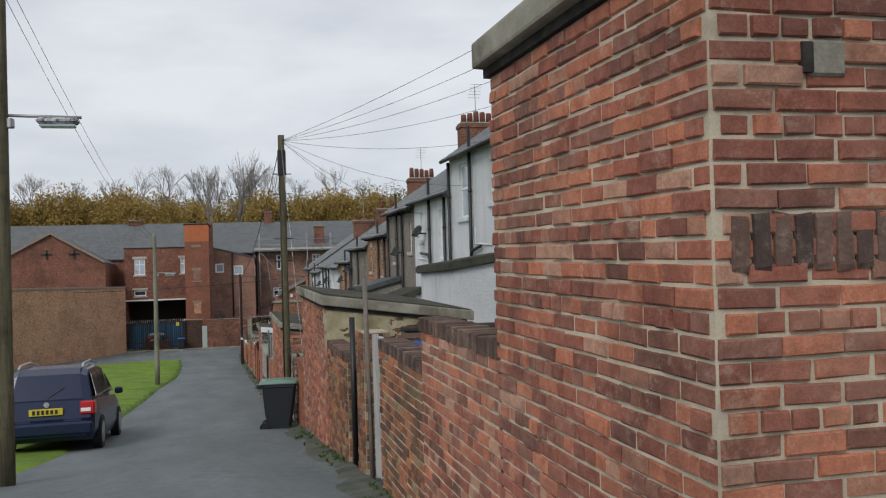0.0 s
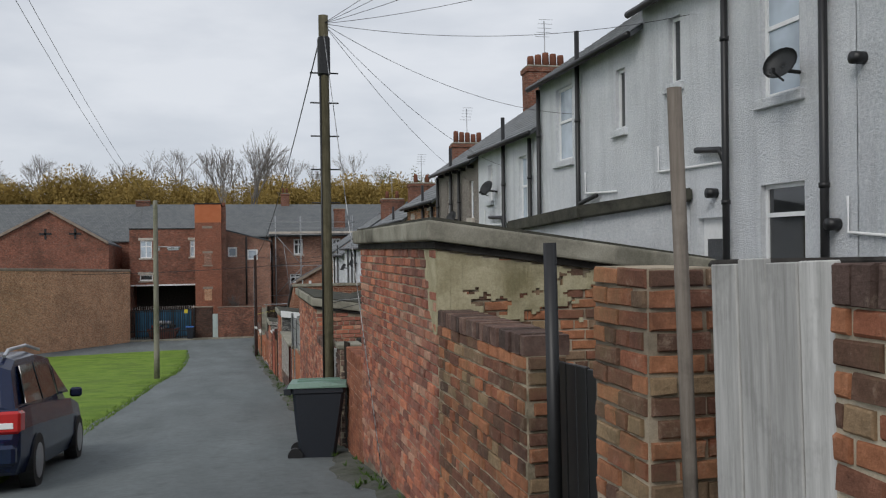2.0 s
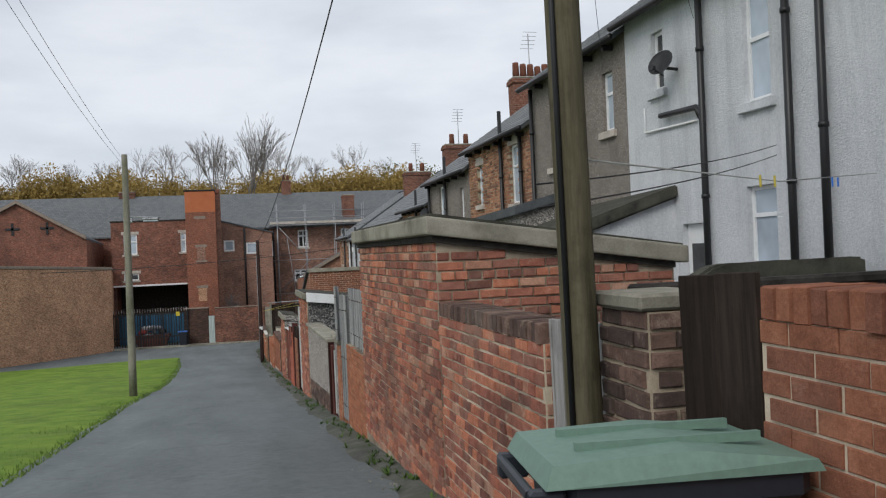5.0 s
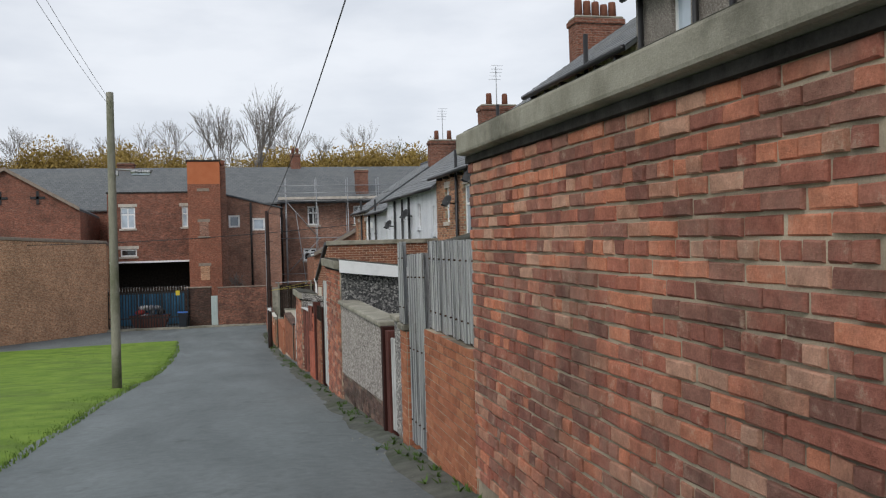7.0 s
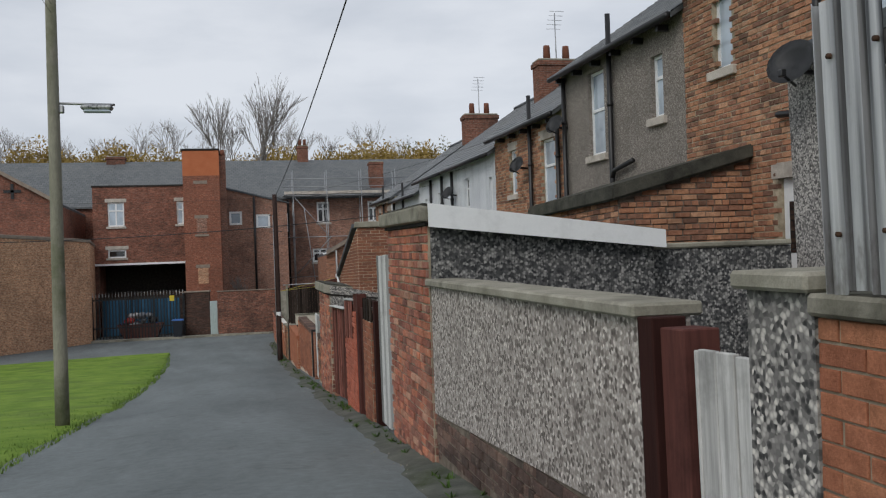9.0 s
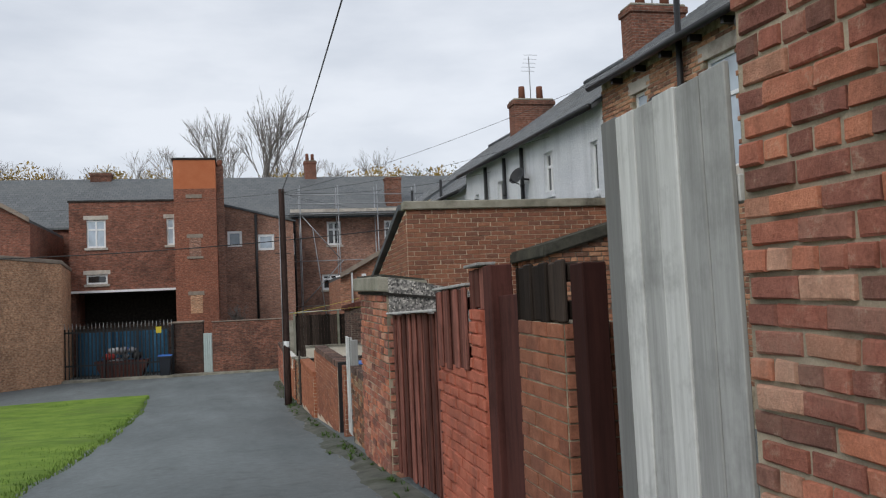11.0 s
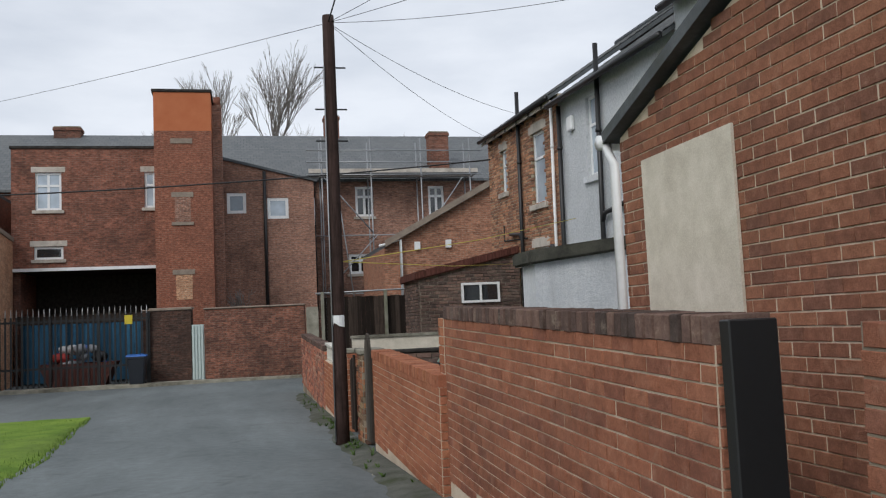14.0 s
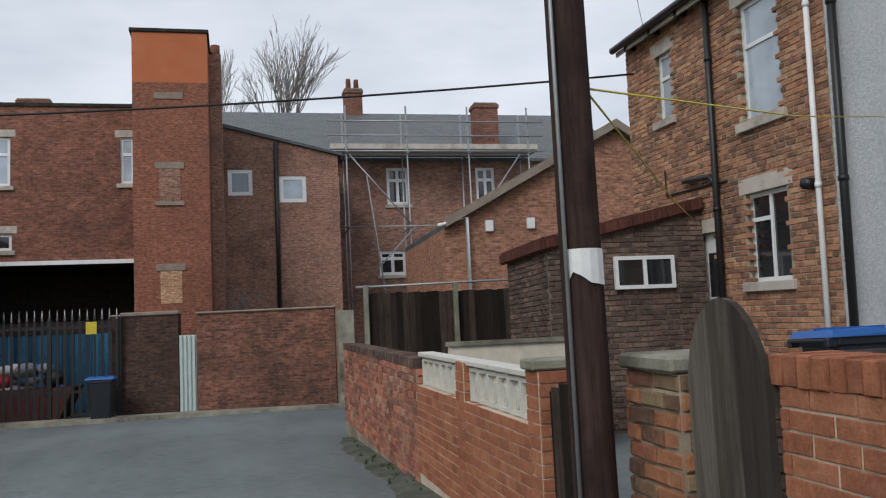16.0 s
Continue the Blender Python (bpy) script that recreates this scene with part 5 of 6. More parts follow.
# ---- boundary wall, gates and gable buildings at the lane end ----
def far_wall(name, label, a, b, z0, z1, material, thick=0.3, cap=0.08):
    """A straight wall between two plan points with a capping."""
    t = thing(name, label, "wall", kind="structure")
    a, b = Vector(a), Vector(b)
    d = (b - a)
    m = Matrix.Translation((a.x, a.y, 0)) @ Matrix.Rotation(math.atan2(d.y, d.x), 4, "Z")
    bm = bmesh.new()
    box(bm, 0, d.length, 0, thick, z0, z1, 0, m)
    part("brickwork", bm, material, t)
    bm = bmesh.new()
    box(bm, -0.03, d.length + 0.03, -0.05, thick + 0.05, z1 + 0.002, z1 + cap, 0.02, m)
    part("coping", bm, STONE_DULL, t)
    return t


far_wall("boundary_wall", "patched dark red brick boundary wall", (-1.15, 80.2), (2.2, 79.6), -3.2, -0.52, FAR_PATCHED, 0.3, 0.06)
far_wall("boundary_wall", "blackened brick boundary wall with an iron door", (-2.95, 80.5), (-1.6, 80.25), -3.2, -0.5, FAR_SOOTY, 0.3, 0.1)
far_wall("warehouse_wall", "tall pale red brick yard wall", (-17.5, 57.5), (-7.75, 79.4), -3.2, 2.45, FAR_BRICK_PALE, 0.4, 0.18)
far_wall("warehouse_wall", "return of the tall brick yard wall", (-7.75, 79.4), (-8.3, 85.0), -3.2, 2.45, FAR_BRICK_PALE, 0.4, 0.18)
steel_door = thing("steel_door", "narrow pale ribbed steel door in a dark wall", "door", kind="structure")
boxed("leaf", (-1.58, -1.17, 80.28, 80.34, gz(80), -1.02), PALE_STEEL, steel_door)
for i in range(4):
    boxed("rib", (-1.56 + i * 0.1, -1.5 + i * 0.1, 80.24, 80.279, gz(80), -1.04), PALE_STEEL, steel_door, "", 0.008)
tagged(steel_door, "narrow pale ribbed steel door in a dark wall", "door", kind="structure")


def gabled(label, x0, x1, peak_x, y0, y1, eave, peak, wall, depth_roof=True, cross=False):
    t = thing("gabled_building", label, "building")
    low = gz(y0) - 0.4
    bm = bmesh.new()
    prism(bm, [(x0, low), (x1, low), (x1, eave[1]), (peak_x, peak), (x0, eave[0])], "y", y0, y1)
    part("wall", bm, wall, t)
    for (xa, za), (xb, zb) in (((x0, eave[0]), (peak_x, peak)), ((peak_x, peak), (x1, eave[1]))):
        if abs(xa - xb) < 0.2:
            continue
        bm = bmesh.new()
        prism(bm, [(xa, za + 0.003), (xb, zb + 0.003), (xb, zb + 0.14), (xa, za + 0.14)], "y", y0 - 0.15, y1)
        part("roof", bm, SLATE, t)
        bm = bmesh.new()
        prism(bm, [(xa, za + 0.01), (xb, zb + 0.01), (xb, zb + 0.24), (xa, za + 0.24)], "y", y0 - 0.25, y0 - 0.151)
        part("verge_coping", bm, STONE_DULL, t)
    if cross:
        for cx in (peak_x - 0.3, peak_x + 1.9):
            bm = bmesh.new()
            box(bm, cx - 0.45, cx + 0.45, y0 - 0.05, y0 - 0.01, peak - 1.8, peak - 1.65)
            box(bm, cx - 0.08, cx + 0.08, y0 - 0.05, y0 - 0.01, peak - 2.15, peak - 1.3)
            part("wall_tie", bm, BLACK, t, "black iron cross tie")
    return t


gabled("red brick gabled warehouse with stone verges", -18.2, -9.6, -14.0, 82.0, 90.5, (5.0, 4.7), 7.3, FAR_BRICK, cross=True)
end_gable = gabled("brown brick outbuilding with a steep slate verge", 4.9, 10.6, 9.6, 78.6, 84.0, (1.3, 3.2), 3.85, FAR_BRICK_G)
bar("downpipe", [(5.45, 78.45, -0.6), (5.45, 78.45, 1.55), (4.7, 78.4, 1.35)], 0.05, UPVC, end_gable, "white plastic downpipe")
for x, z in ((5.95, 1.2), (7.05, 1.25)):
    boxed("alarm_box", (x, x + 0.2, 78.5, 78.595, z, z + 0.28), UPVC, end_gable, "white alarm box", 0.01)

# ---- poles, lamps and wires ----
def wooden_pole(label, x, y, top, r0, r1, material, band=True, pegs=(), lean=0.0):
    t = thing("telegraph_pole", label, "pole", group="poles")
    z0 = gz(y) - 0.3
    pts = [(x + lean * k / 8, y, z0 + (top - z0) * k / 8) for k in range(9)]
    bar("shaft", pts, r0, material, t, "", 14, r1)
    for z in pegs:
        bar("step_peg", [(x - r1 - 0.14, y, z), (x + r1 + 0.14, y, z)], 0.012, BLACK, t, "", 6)
    return t


pole_one = wooden_pole("mossy green brown telegraph pole beside a yard wall", 1.47, 20.05, 5.42, 0.085, 0.072, POLE_WOOD, pegs=(2.6, 3.1, 3.6, 4.1, 4.55))
boxed("transformer_sleeve", (1.38, 1.56, 19.96, 20.14, 4.5, 5.1), BLACK, pole_one, "black sheath near the top", 0.03)
bar("cable_riser", [(1.39, 20.0, -0.95), (1.41, 20.0, 4.6)], 0.014, BLACK, pole_one)
pole_two = wooden_pole("dark creosoted telegraph pole with a torn notice", 1.36, 60.95, 3.05, 0.1, 0.082, POLE_DARK, pegs=(1.7, 1.25, 2.3))
bar("cable_guard", [(1.26, 60.88, gz(60)), (1.27, 60.88, 2.3)], 0.01, STEEL, pole_two, "dull steel cable guard")
bm = bmesh.new()
for k in range(5):
    a = radians(205 + k * 22)
    b = radians(205 + (k + 1) * 22)
    lo = (-1.36, -1.29, -1.31, -1.34, -1.345)[k]
    lo2 = (-1.29, -1.31, -1.34, -1.345, -1.35)[k]
    vs = [bm.verts.new((1.36 + 0.104 * math.cos(q), 60.95 + 0.104 * math.sin(q), z)) for q, z in ((a, lo), (b, lo2), (b, -1.19), (a, -1.19))]
    bm.faces.new(vs)
part("notice", bm, UPVC, pole_two, "torn blank white notice")


def street_lamp(label, x, y, top, arm_z, material):
    t = thing("street_lamp", label, "street lamp", group="street lamps")
    z0 = ground_z(x, y) - 0.2
    bar("column", [(x, y, z0 + (top - z0) * k / 6) for k in range(7)], 0.115, material, t, "", 12, 0.085)
    bar("arm", [(x, y, arm_z), (x + 0.95, y, arm_z - 0.02)], 0.02, STEEL, t)
    bm = bmesh.new()
    box(bm, x + 0.42, x + 0.92, y - 0.09, y + 0.09, arm_z - 0.11, arm_z - 0.03, 0.03)
    lamp = part("lantern", bm, GALV, t, "flat grey lantern")
    boxed("diffuser", (x + 0.46, x + 0.88, y - 0.07, y + 0.07, arm_z - 0.15, arm_z - 0.112), PANE_NET, lamp, "", 0.01)
    boxed("photocell_box", (x + 0.08, x + 0.16, y - 0.05, y + 0.05, arm_z - 0.16, arm_z - 0.04), GALV, t, "", 0.01)
    return t


LAMP_WOOD = mottled("weathered lamp column", (0.17, 0.165, 0.13), (0.27, 0.26, 0.21), 3, 40, 0.8, 0.4, (1, 1, 0.2), stain=(0.1, 0.11, 0.06))
street_lamp("green mossy lamp column beside a parked car", -2.53, 11.9, 6.6, 4.26, POLE_WOOD)
street_lamp("weathered grey lamp column on the grass verge", -2.9, 43.8, 4.78, 2.93, LAMP_WOOD)

WIRE = plain("black cable", (0.015, 0.015, 0.016), 0.6)


def wire(a, b, sag=0.25, r=0.0042):
    a, b = Vector(a), Vector(b)
    pts = [a.lerp(b, k / 14) - Vector((0, 0, sag * 4 * (k / 14) * (1 - k / 14))) for k in range(15)]
    return tagged(bar("overhead_wire", pts, r, WIRE, sides=5), "thin black overhead service wire between pole and houses", "wire", "overhead wires")


P1, P2 = (1.47, 20.05, 5.3), (1.36, 60.95, 2.95)
for y, z, sag in ((3.0, 6.2, 0.3), (7.5, 6.1, 0.3), (11.5, 6.0, 0.3), (15.2, 5.7, 0.25), (18.4, 5.2, 0.25), (23.0, 4.6, 0.3), (27.8, 4.2, 0.3), (31.0, 4.2, 0.25)):
    wire(P1, (6.62, y, z), sag)
wire(P1, P2, 0.7, 0.011)
ob = bar("guy_wire", [(1.47, 20.05, 5.2), (1.54, 15.6, -0.6)], 0.006, GALV, sides=5)
tagged(ob, "pale steel guy wire anchoring a telegraph pole", "wire")
for y, z in ((49.0, 3.3), (53.5, 3.0), (58.0, 3.0), (67.5, 3.2), (70.5, 3.3)):
    wire(P2, (6.62, y, z), 0.2)
wire((-2.66, 11.9, 6.5), (-2.88, 43.8, 4.55), 0.5)
wire((-2.66, 11.9, 6.2), (-2.88, 43.8, 4.4), 0.6)
wire((6.6, 71.0, 2.9), (-16.0, 73.0, 2.35), 0.35, 0.02)
wire(P2, (-18.0, 83.0, 5.5), 0.3)
for s in (0.0, 0.12):
    wire((1.5, 20.6, 0.95 + s), (6.6, 26.0, 1.95 + s), 0.05, 0.005)
YELLOW_LINE = plain("yellow washing line", (0.6, 0.5, 0.08), 0.6)
for end in ((6.6, 65.2, 0.6), (6.6, 69.2, 0.0)):
    mid = Vector((1.43, 60.95, -0.45)).lerp(Vector(end), 0.5) - Vector((0, 0, 0.06))
    ob = bar("washing_line", [(1.43, 60.95, -0.45), mid, end], 0.006, YELLOW_LINE, sides=5)
    tagged(ob, "thin yellow washing line across a yard", "washing line", "washing lines")
PEG_BLUE = plain("blue peg plastic", (0.04, 0.2, 0.7), 0.5)
ob = bar("washing_line", [(1.42, 20.05, 1.13), (4.0, 22.2, 1.22), (6.6, 24.3, 1.5)], 0.005, plain("grey washing line", (0.4, 0.4, 0.38), 0.6), sides=5)
tagged(ob, "thin grey washing line between a pole and a house", "washing line", "washing lines")
for k, material in ((0.42, YELLOW_LINE), (0.47, YELLOW_LINE), (0.72, PEG_BLUE), (0.75, PEG_BLUE)):
    p = Vector((1.42, 20.05, 1.13)).lerp(Vector((6.6, 24.3, 1.5)), k) - Vector((0, 0, 0.09))
    ob = boxed("clothes_peg", (p.x - 0.008, p.x + 0.008, p.y - 0.006, p.y + 0.006, p.z - 0.05, p.z + 0.035), material, None, "", 0.003)
    tagged(ob, "small plastic clothes peg on a washing line", "clothes peg", "clothes pegs")


# ---- wheeled bins ----
def wheeled_bin(label, x, y, turn, body, lid, lid_tilt=0.0, z=None):
    t = thing("wheeled_bin", label, "bin", group="wheeled bins")
    m = Matrix.Translation((x, y, gz(y) if z is None else z)) @ Matrix.Rotation(radians(turn), 4, "Z")
    bm = bmesh.new()
    rings = []
    for z, w, d0, d1 in ((0.06, 0.22, -0.22, 0.25), (0.5, 0.25, -0.29, 0.3), (0.9, 0.275, -0.35, 0.33), (0.92, 0.295, -0.37, 0.35), (0.98, 0.295, -0.37, 0.35)):
        c = 0.04
        ring = [(-w + c, d0), (w - c, d0), (w, d0 + c), (w, d1 - c), (w - c, d1), (-w + c, d1), (-w, d1 - c), (-w, d0 + c)]
        rings.append([bm.verts.new(m @ Vector((a, b, z))) for a, b in ring])
    for a, b in zip(rings, rings[1:]):
        for k in range(8):
            bm.faces.new((a[k], a[(k + 1) % 8], b[(k + 1) % 8], b[k]))
    bm.faces.new(rings[0][::-1])
    bm.faces.new(rings[-1])
    part("body", bm, body, t)
    bm = bmesh.new()
    lm = m @ Matrix.Translation((0, 0.37, 0.985)) @ Matrix.Rotation(radians(-lid_tilt), 4, "X")
    prism_pts = [(-0.76, 0.0), (-0.74, 0.035), (-0.4, 0.075), (0.0, 0.06), (0.03, 0.0)]
    vs = [[bm.verts.new(lm @ Vector((s * (0.315 - 0.03 * (h > 0.05)), d, h))) for d, h in prism_pts] for s in (-1, 1)]
    for k in range(5):
        bm.faces.new((vs[0][k], vs[0][(k + 1) % 5], vs[1][(k + 1) % 5], vs[1][k]))
    bm.faces.new(vs[0])
    bm.faces.new(vs[1][::-1])
    lid_ob = part("lid", bm, lid, t)
    bm = bmesh.new()
    for s in (-0.12, 0.12):
        box(bm, s - 0.012, s + 0.012, -0.66, -0.1, 0.06, 0.088, 0, lm)
    part("rib", bm, lid, lid_ob)
    bm = bmesh.new()
    tube(bm, [m @ Vector((-0.25, 0.43, 0.96)), m @ Vector((0.25, 0.43, 0.96))], 0.018)
    part("handle", bm, body, t)
    for s in (-1, 1):
        bm = bmesh.new()
        tube(bm, [m @ Vector((s * 0.21, 0.3, 0.1)), m @ Vector((s * 0.27, 0.3, 0.1))], 0.1, 14)
        part("wheel", bm, BLACK, t)
        boxed_m = bmesh.new()
        box(boxed_m, s * 0.27 - 0.03, s * 0.27 + 0.03, 0.34, 0.44, 0.9, 0.98, 0.01, m)
        part("hinge", boxed_m, body, t)
    return t


BIN_BODY = plain("dark plastic", (0.016, 0.02, 0.028), 0.5)
BIN_GREEN = plain("faded green plastic", (0.16, 0.26, 0.21), 0.55)
BIN_BLUE = plain("blue plastic", (0.03, 0.13, 0.42), 0.45)
wheeled_bin("dark wheeled bin with a faded green lid by a wall", 1.21, 18.88, 82, BIN_BODY, BIN_GREEN, z=gz(18.8) - 0.08)
wheeled_bin("wheeled bin with a blue lid in a yard", 2.35, 9.45, 95, BIN_BODY, BIN_BLUE, z=0.28)
wheeled_bin("wheeled bin with a blue lid in a yard", 2.95, 8.9, 80, BIN_BODY, BIN_BLUE, z=0.28)
wheeled_bin("wheeled bin with a green lid behind a low wall", 2.85, 59.6, 4, BIN_BODY, BIN_GREEN, z=-2.84)
wheeled_bin("wheeled bin with a blue lid behind a low wall", 3.45, 59.5, -6, BIN_BODY, BIN_BLUE, z=-2.83)
wheeled_bin("wheeled bin with a blue lid behind a wall", 5.3, 64.4, 90, BIN_BODY, BIN_BLUE, z=-2.66)
wheeled_bin("dark wheeled bin with a blue lid beside steel gates", -3.3, 79.6, 0, BIN_BODY, BIN_BLUE)

# ---- the parked car ----
CAR_BLUE = plain("dark blue car paint", (0.006, 0.014, 0.05), 0.22, 0.2, 0.6)
CAR_GLASS = glass_mat("tinted car glass", (0.015, 0.022, 0.024), 0.05)
RED_LENS = plain("red lamp lens", (0.45, 0.02, 0.02), 0.2)
TYRE = plain("tyre rubber", (0.012, 0.012, 0.012), 0.8)
ALLOY = plain("alloy wheel", (0.4, 0.4, 0.42), 0.35, 0.8)
PLATE = plain("yellow plate", (0.6, 0.47, 0.03), 0.5)
SILVER = plain("silver trim", (0.5, 0.5, 0.52), 0.3, 0.8)


def estate_car(x, y):
    t = thing("parked_car", "dark blue people carrier parked at the lane side", "car")
    slope = (gz(y + 4.3) - gz(y + 0.4)) / 3.9
    m = Matrix.Translation((x, y, ground_z(x, y) - 0.02)) @ Matrix.Rotation(math.atan(slope), 4, "X") @ Matrix.Diagonal((0.97, 1, 0.97, 1))

    def loft(stations, name, material, parent=t):
        bm = bmesh.new()
        rows = [[bm.verts.new(m @ Vector((s * a, yy, zz))) for a, zz in pts] for yy, half in stations for s, pts in ((1, half),)]
        mirror = [[bm.verts.new(m @ Vector((-a, yy, zz))) for a, zz in half] for yy, half in stations]
        full = [r + q[::-1] for r, q in zip(rows, mirror)]
        k = len(full[0])
        for a, b in zip(full, full[1:]):
            for i in range(k):
                bm.faces.new((a[i], a[(i + 1) % k], b[(i + 1) % k], b[i]))
        bm.faces.new(full[0])
        bm.faces.new(full[-1][::-1])
        bmesh.ops.remove_doubles(bm, verts=bm.verts, dist=0.001)
        return part(name, bm, material, parent, smooth=False)

    lower = []
    for yy, w, belt, sill in ((0.0, 0.74, 0.62, 0.34), (0.06, 0.82, 0.66, 0.28), (0.14, 0.86, 1.0, 0.24), (0.6, 0.895, 1.02, 0.22), (2.0, 0.905, 0.99, 0.2), (3.3, 0.9, 0.95, 0.2), (4.2, 0.86, 0.82, 0.22), (4.62, 0.66, 0.6, 0.26)):
        lower.append((yy, [(0.02, sill), (w * 0.93, sill), (w, sill + 0.2), (w, belt * 0.75), (w * 0.955, belt), (0.02, belt)]))
    body = loft(lower, "body", CAR_BLUE)
    cab = []
    for yy, w0, w1, top in ((0.16, 0.8, 0.76, 1.03), (0.34, 0.82, 0.68, 1.5), (0.6, 0.83, 0.66, 1.62), (1.6, 0.84, 0.68, 1.68), (2.5, 0.84, 0.67, 1.62), (3.5, 0.8, 0.74, 0.98)):
        cab.append((yy, [(0.02, 0.93), (w0, 0.93), (w0 - (w0 - w1) * 0.9, top - 0.05), (w1 - 0.12, top), (0.02, top)]))
    loft(cab, "cabin", CAR_BLUE)

    def panel(name, pts, material, parent=t):
        bm = bmesh.new()
        f = bm.faces.new([bm.verts.new(m @ Vector(p)) for p in pts])
        out = bmesh.ops.extrude_face_region(bm, geom=[f])
        n = f.normal.copy() if f.normal.length else Vector((0, 0, 1))
        bm.normal_update()
        for v in [g for g in out["geom"] if isinstance(g, bmesh.types.BMVert)]:
            v.co += f.normal * 0.012
        return part(name, bm, material, parent)

    panel("rear_window", [(-0.68, 0.195, 1.06), (0.68, 0.195, 1.06), (0.6, 0.35, 1.49), (-0.6, 0.35, 1.49)], CAR_GLASS)
    for s in (-1, 1):
        side = [[(0.42, 1.05), (1.3, 1.05), (1.3, 1.52), (0.62, 1.5)], [(1.4, 1.05), (2.3, 1.05), (2.25, 1.5), (1.4, 1.53)], [(2.4, 1.05), (3.15, 1.05), (2.5, 1.46)]]
        for q in side:
            panel("side_window", [(s * (0.853 - 0.28 * (z - 0.93) ** 1.0 + 0.022), yy, z) for yy, z in (q if s < 0 else q[::-1])], CAR_GLASS)
        bm = bmesh.new()
        box(bm, *sorted((s * 0.6, s * 0.875)), 0.035, 0.3, 0.72, 0.98, 0.03, m)
        lens = part("tail_light", bm, RED_LENS, t, "red tail light cluster")
        bm = bmesh.new()
        box(bm, *sorted((s * 0.62, s * 0.8)), 0.025, 0.05, 0.78, 0.85, 0.005, m)
        part("reversing_lens", bm, UPVC, lens)
        bm = bmesh.new()
        box(bm, *sorted((s * 0.9, s * 1.07)), 2.95, 3.05, 0.98, 1.12, 0.03, m)
        part("wing_mirror", bm, CAR_BLUE, t)
        bm = bmesh.new()
        tube(bm, [m @ Vector((s * 0.58, yy, zz)) for yy, zz in ((0.5, 1.62), (0.7, 1.7), (1.6, 1.76), (2.4, 1.7))], 0.022)
        part("roof_rail", bm, SILVER, t, "silver roof rail")
        for yy in (0.85, 3.72):
            bm = bmesh.new()
            tube(bm, [m @ Vector((s * 0.74, yy, 0.32)), m @ Vector((s * 0.92, yy, 0.32))], 0.325, 24)
            wheel = part("wheel", bm, TYRE, t, "black tyre")
            bm = bmesh.new()
            tube(bm, [m @ Vector((s * 0.9, yy, 0.32)), m @ Vector((s * 0.928, yy, 0.32))], 0.21, 18)
            part("rim", bm, ALLOY, wheel, "alloy rim")
    bm = bmesh.new()
    box(bm, -0.84, 0.84, -0.06, 0.1, 0.36, 0.6, 0.04, m)
    part("rear_bumper", bm, CAR_BLUE, t)
    bm = bmesh.new()
    box(bm, -0.3, 0.3, 0.03, 0.075, 0.74, 0.87, 0.006, m)
    plate = part("number_plate", bm, PLATE, t, "yellow plate with plain dark bars")
    for i in range(6):
        bm = bmesh.new()
        box(bm, -0.24 + i * 0.08, -0.19 + i * 0.08, 0.024, 0.034, 0.765, 0.845, 0, m)
        part("plain_bar", bm, BLACK, plate)
    bm = bmesh.new()
    tube(bm, [m @ Vector((0, 0.08, 0.94)), m @ Vector((0, 0.12, 0.94))], 0.05, 16)
    part("badge", bm, SILVER, t, "plain silver badge")
    bm = bmesh.new()
    tube(bm, [m @ Vector((0.02, 0.17, 1.06)), m @ Vector((0.3, 0.24, 1.25))], 0.012)
    part("wiper", bm, BLACK, t)
    return t


estate_car(-3.1, 17.6)

# ---- fittings on the houses ----
DISH = plain("dark grey dish", (0.06, 0.062, 0.065), 0.5)


def dish(y, z, r=0.3, x=FX):
    t = thing("satellite_dish", "dark grey satellite dish on a house wall", "satellite dish", group="satellite dishes")
    bm = bmesh.new()
    aim = Matrix.Translation((x - 0.26, y - 0.05, z)) @ Matrix.Rotation(radians(-62), 4, "Y") @ Matrix.Rotation(radians(25), 4, "X")
    rings = []
    for k in range(4):
        q = r * (0.02 + k / 3)
        rings.append([bm.verts.new(aim @ Vector((q * math.cos(a * math.pi / 8), q * math.sin(a * math.pi / 8), 0.35 * q * q / r))) for a in range(16)])
    for a, b in zip(rings, rings[1:]):
        for k in range(16):
            bm.faces.new((a[k], a[(k + 1) % 16], b[(k + 1) % 16], b[k]))
    bmesh.ops.solidify(bm, geom=bm.faces[:], thickness=0.012)
    part("reflector", bm, DISH, t, smooth=True)
    bar("bracket", [(x, y, z - 0.05), (x - 0.25, y, z - 0.03)], 0.025, BLACK, t)
    bar("feed_arm", [(x - 0.26, y - 0.05, z - r * 0.8), (x - 0.5, y - 0.2, z - r * 0.5)], 0.014, BLACK, t)
    boxed("feed", (x - 0.54, x - 0.48, y - 0.24, y - 0.17, z - r * 0.6, z - r * 0.3), BLACK, t, "", 0.01)


for y, z in ((16.0, 3.85), (28.5, 3.68), (32.3, 3.2), (45.6, 2.85), (48.2, 2.35), (55.2, 2.4), (59.0, 2.2)):
    dish(y, z, 0.21)
dish(35.85, 1.72, 0.24, 5.45)


def soil_branch(y, z, way=1, material=None, long=0.9):
    """A waste pipe that joins a downpipe at an angle."""
    x = FX - 0.09
    ob = bar("waste_pipe", [(x, y, z - 0.25), (x, y + way * 0.12, z - 0.08), (x, y + way * long, z)], 0.045, material or BLACK)
    return tagged(ob, "black waste pipe elbow on a house wall", "pipe", "waste pipes")


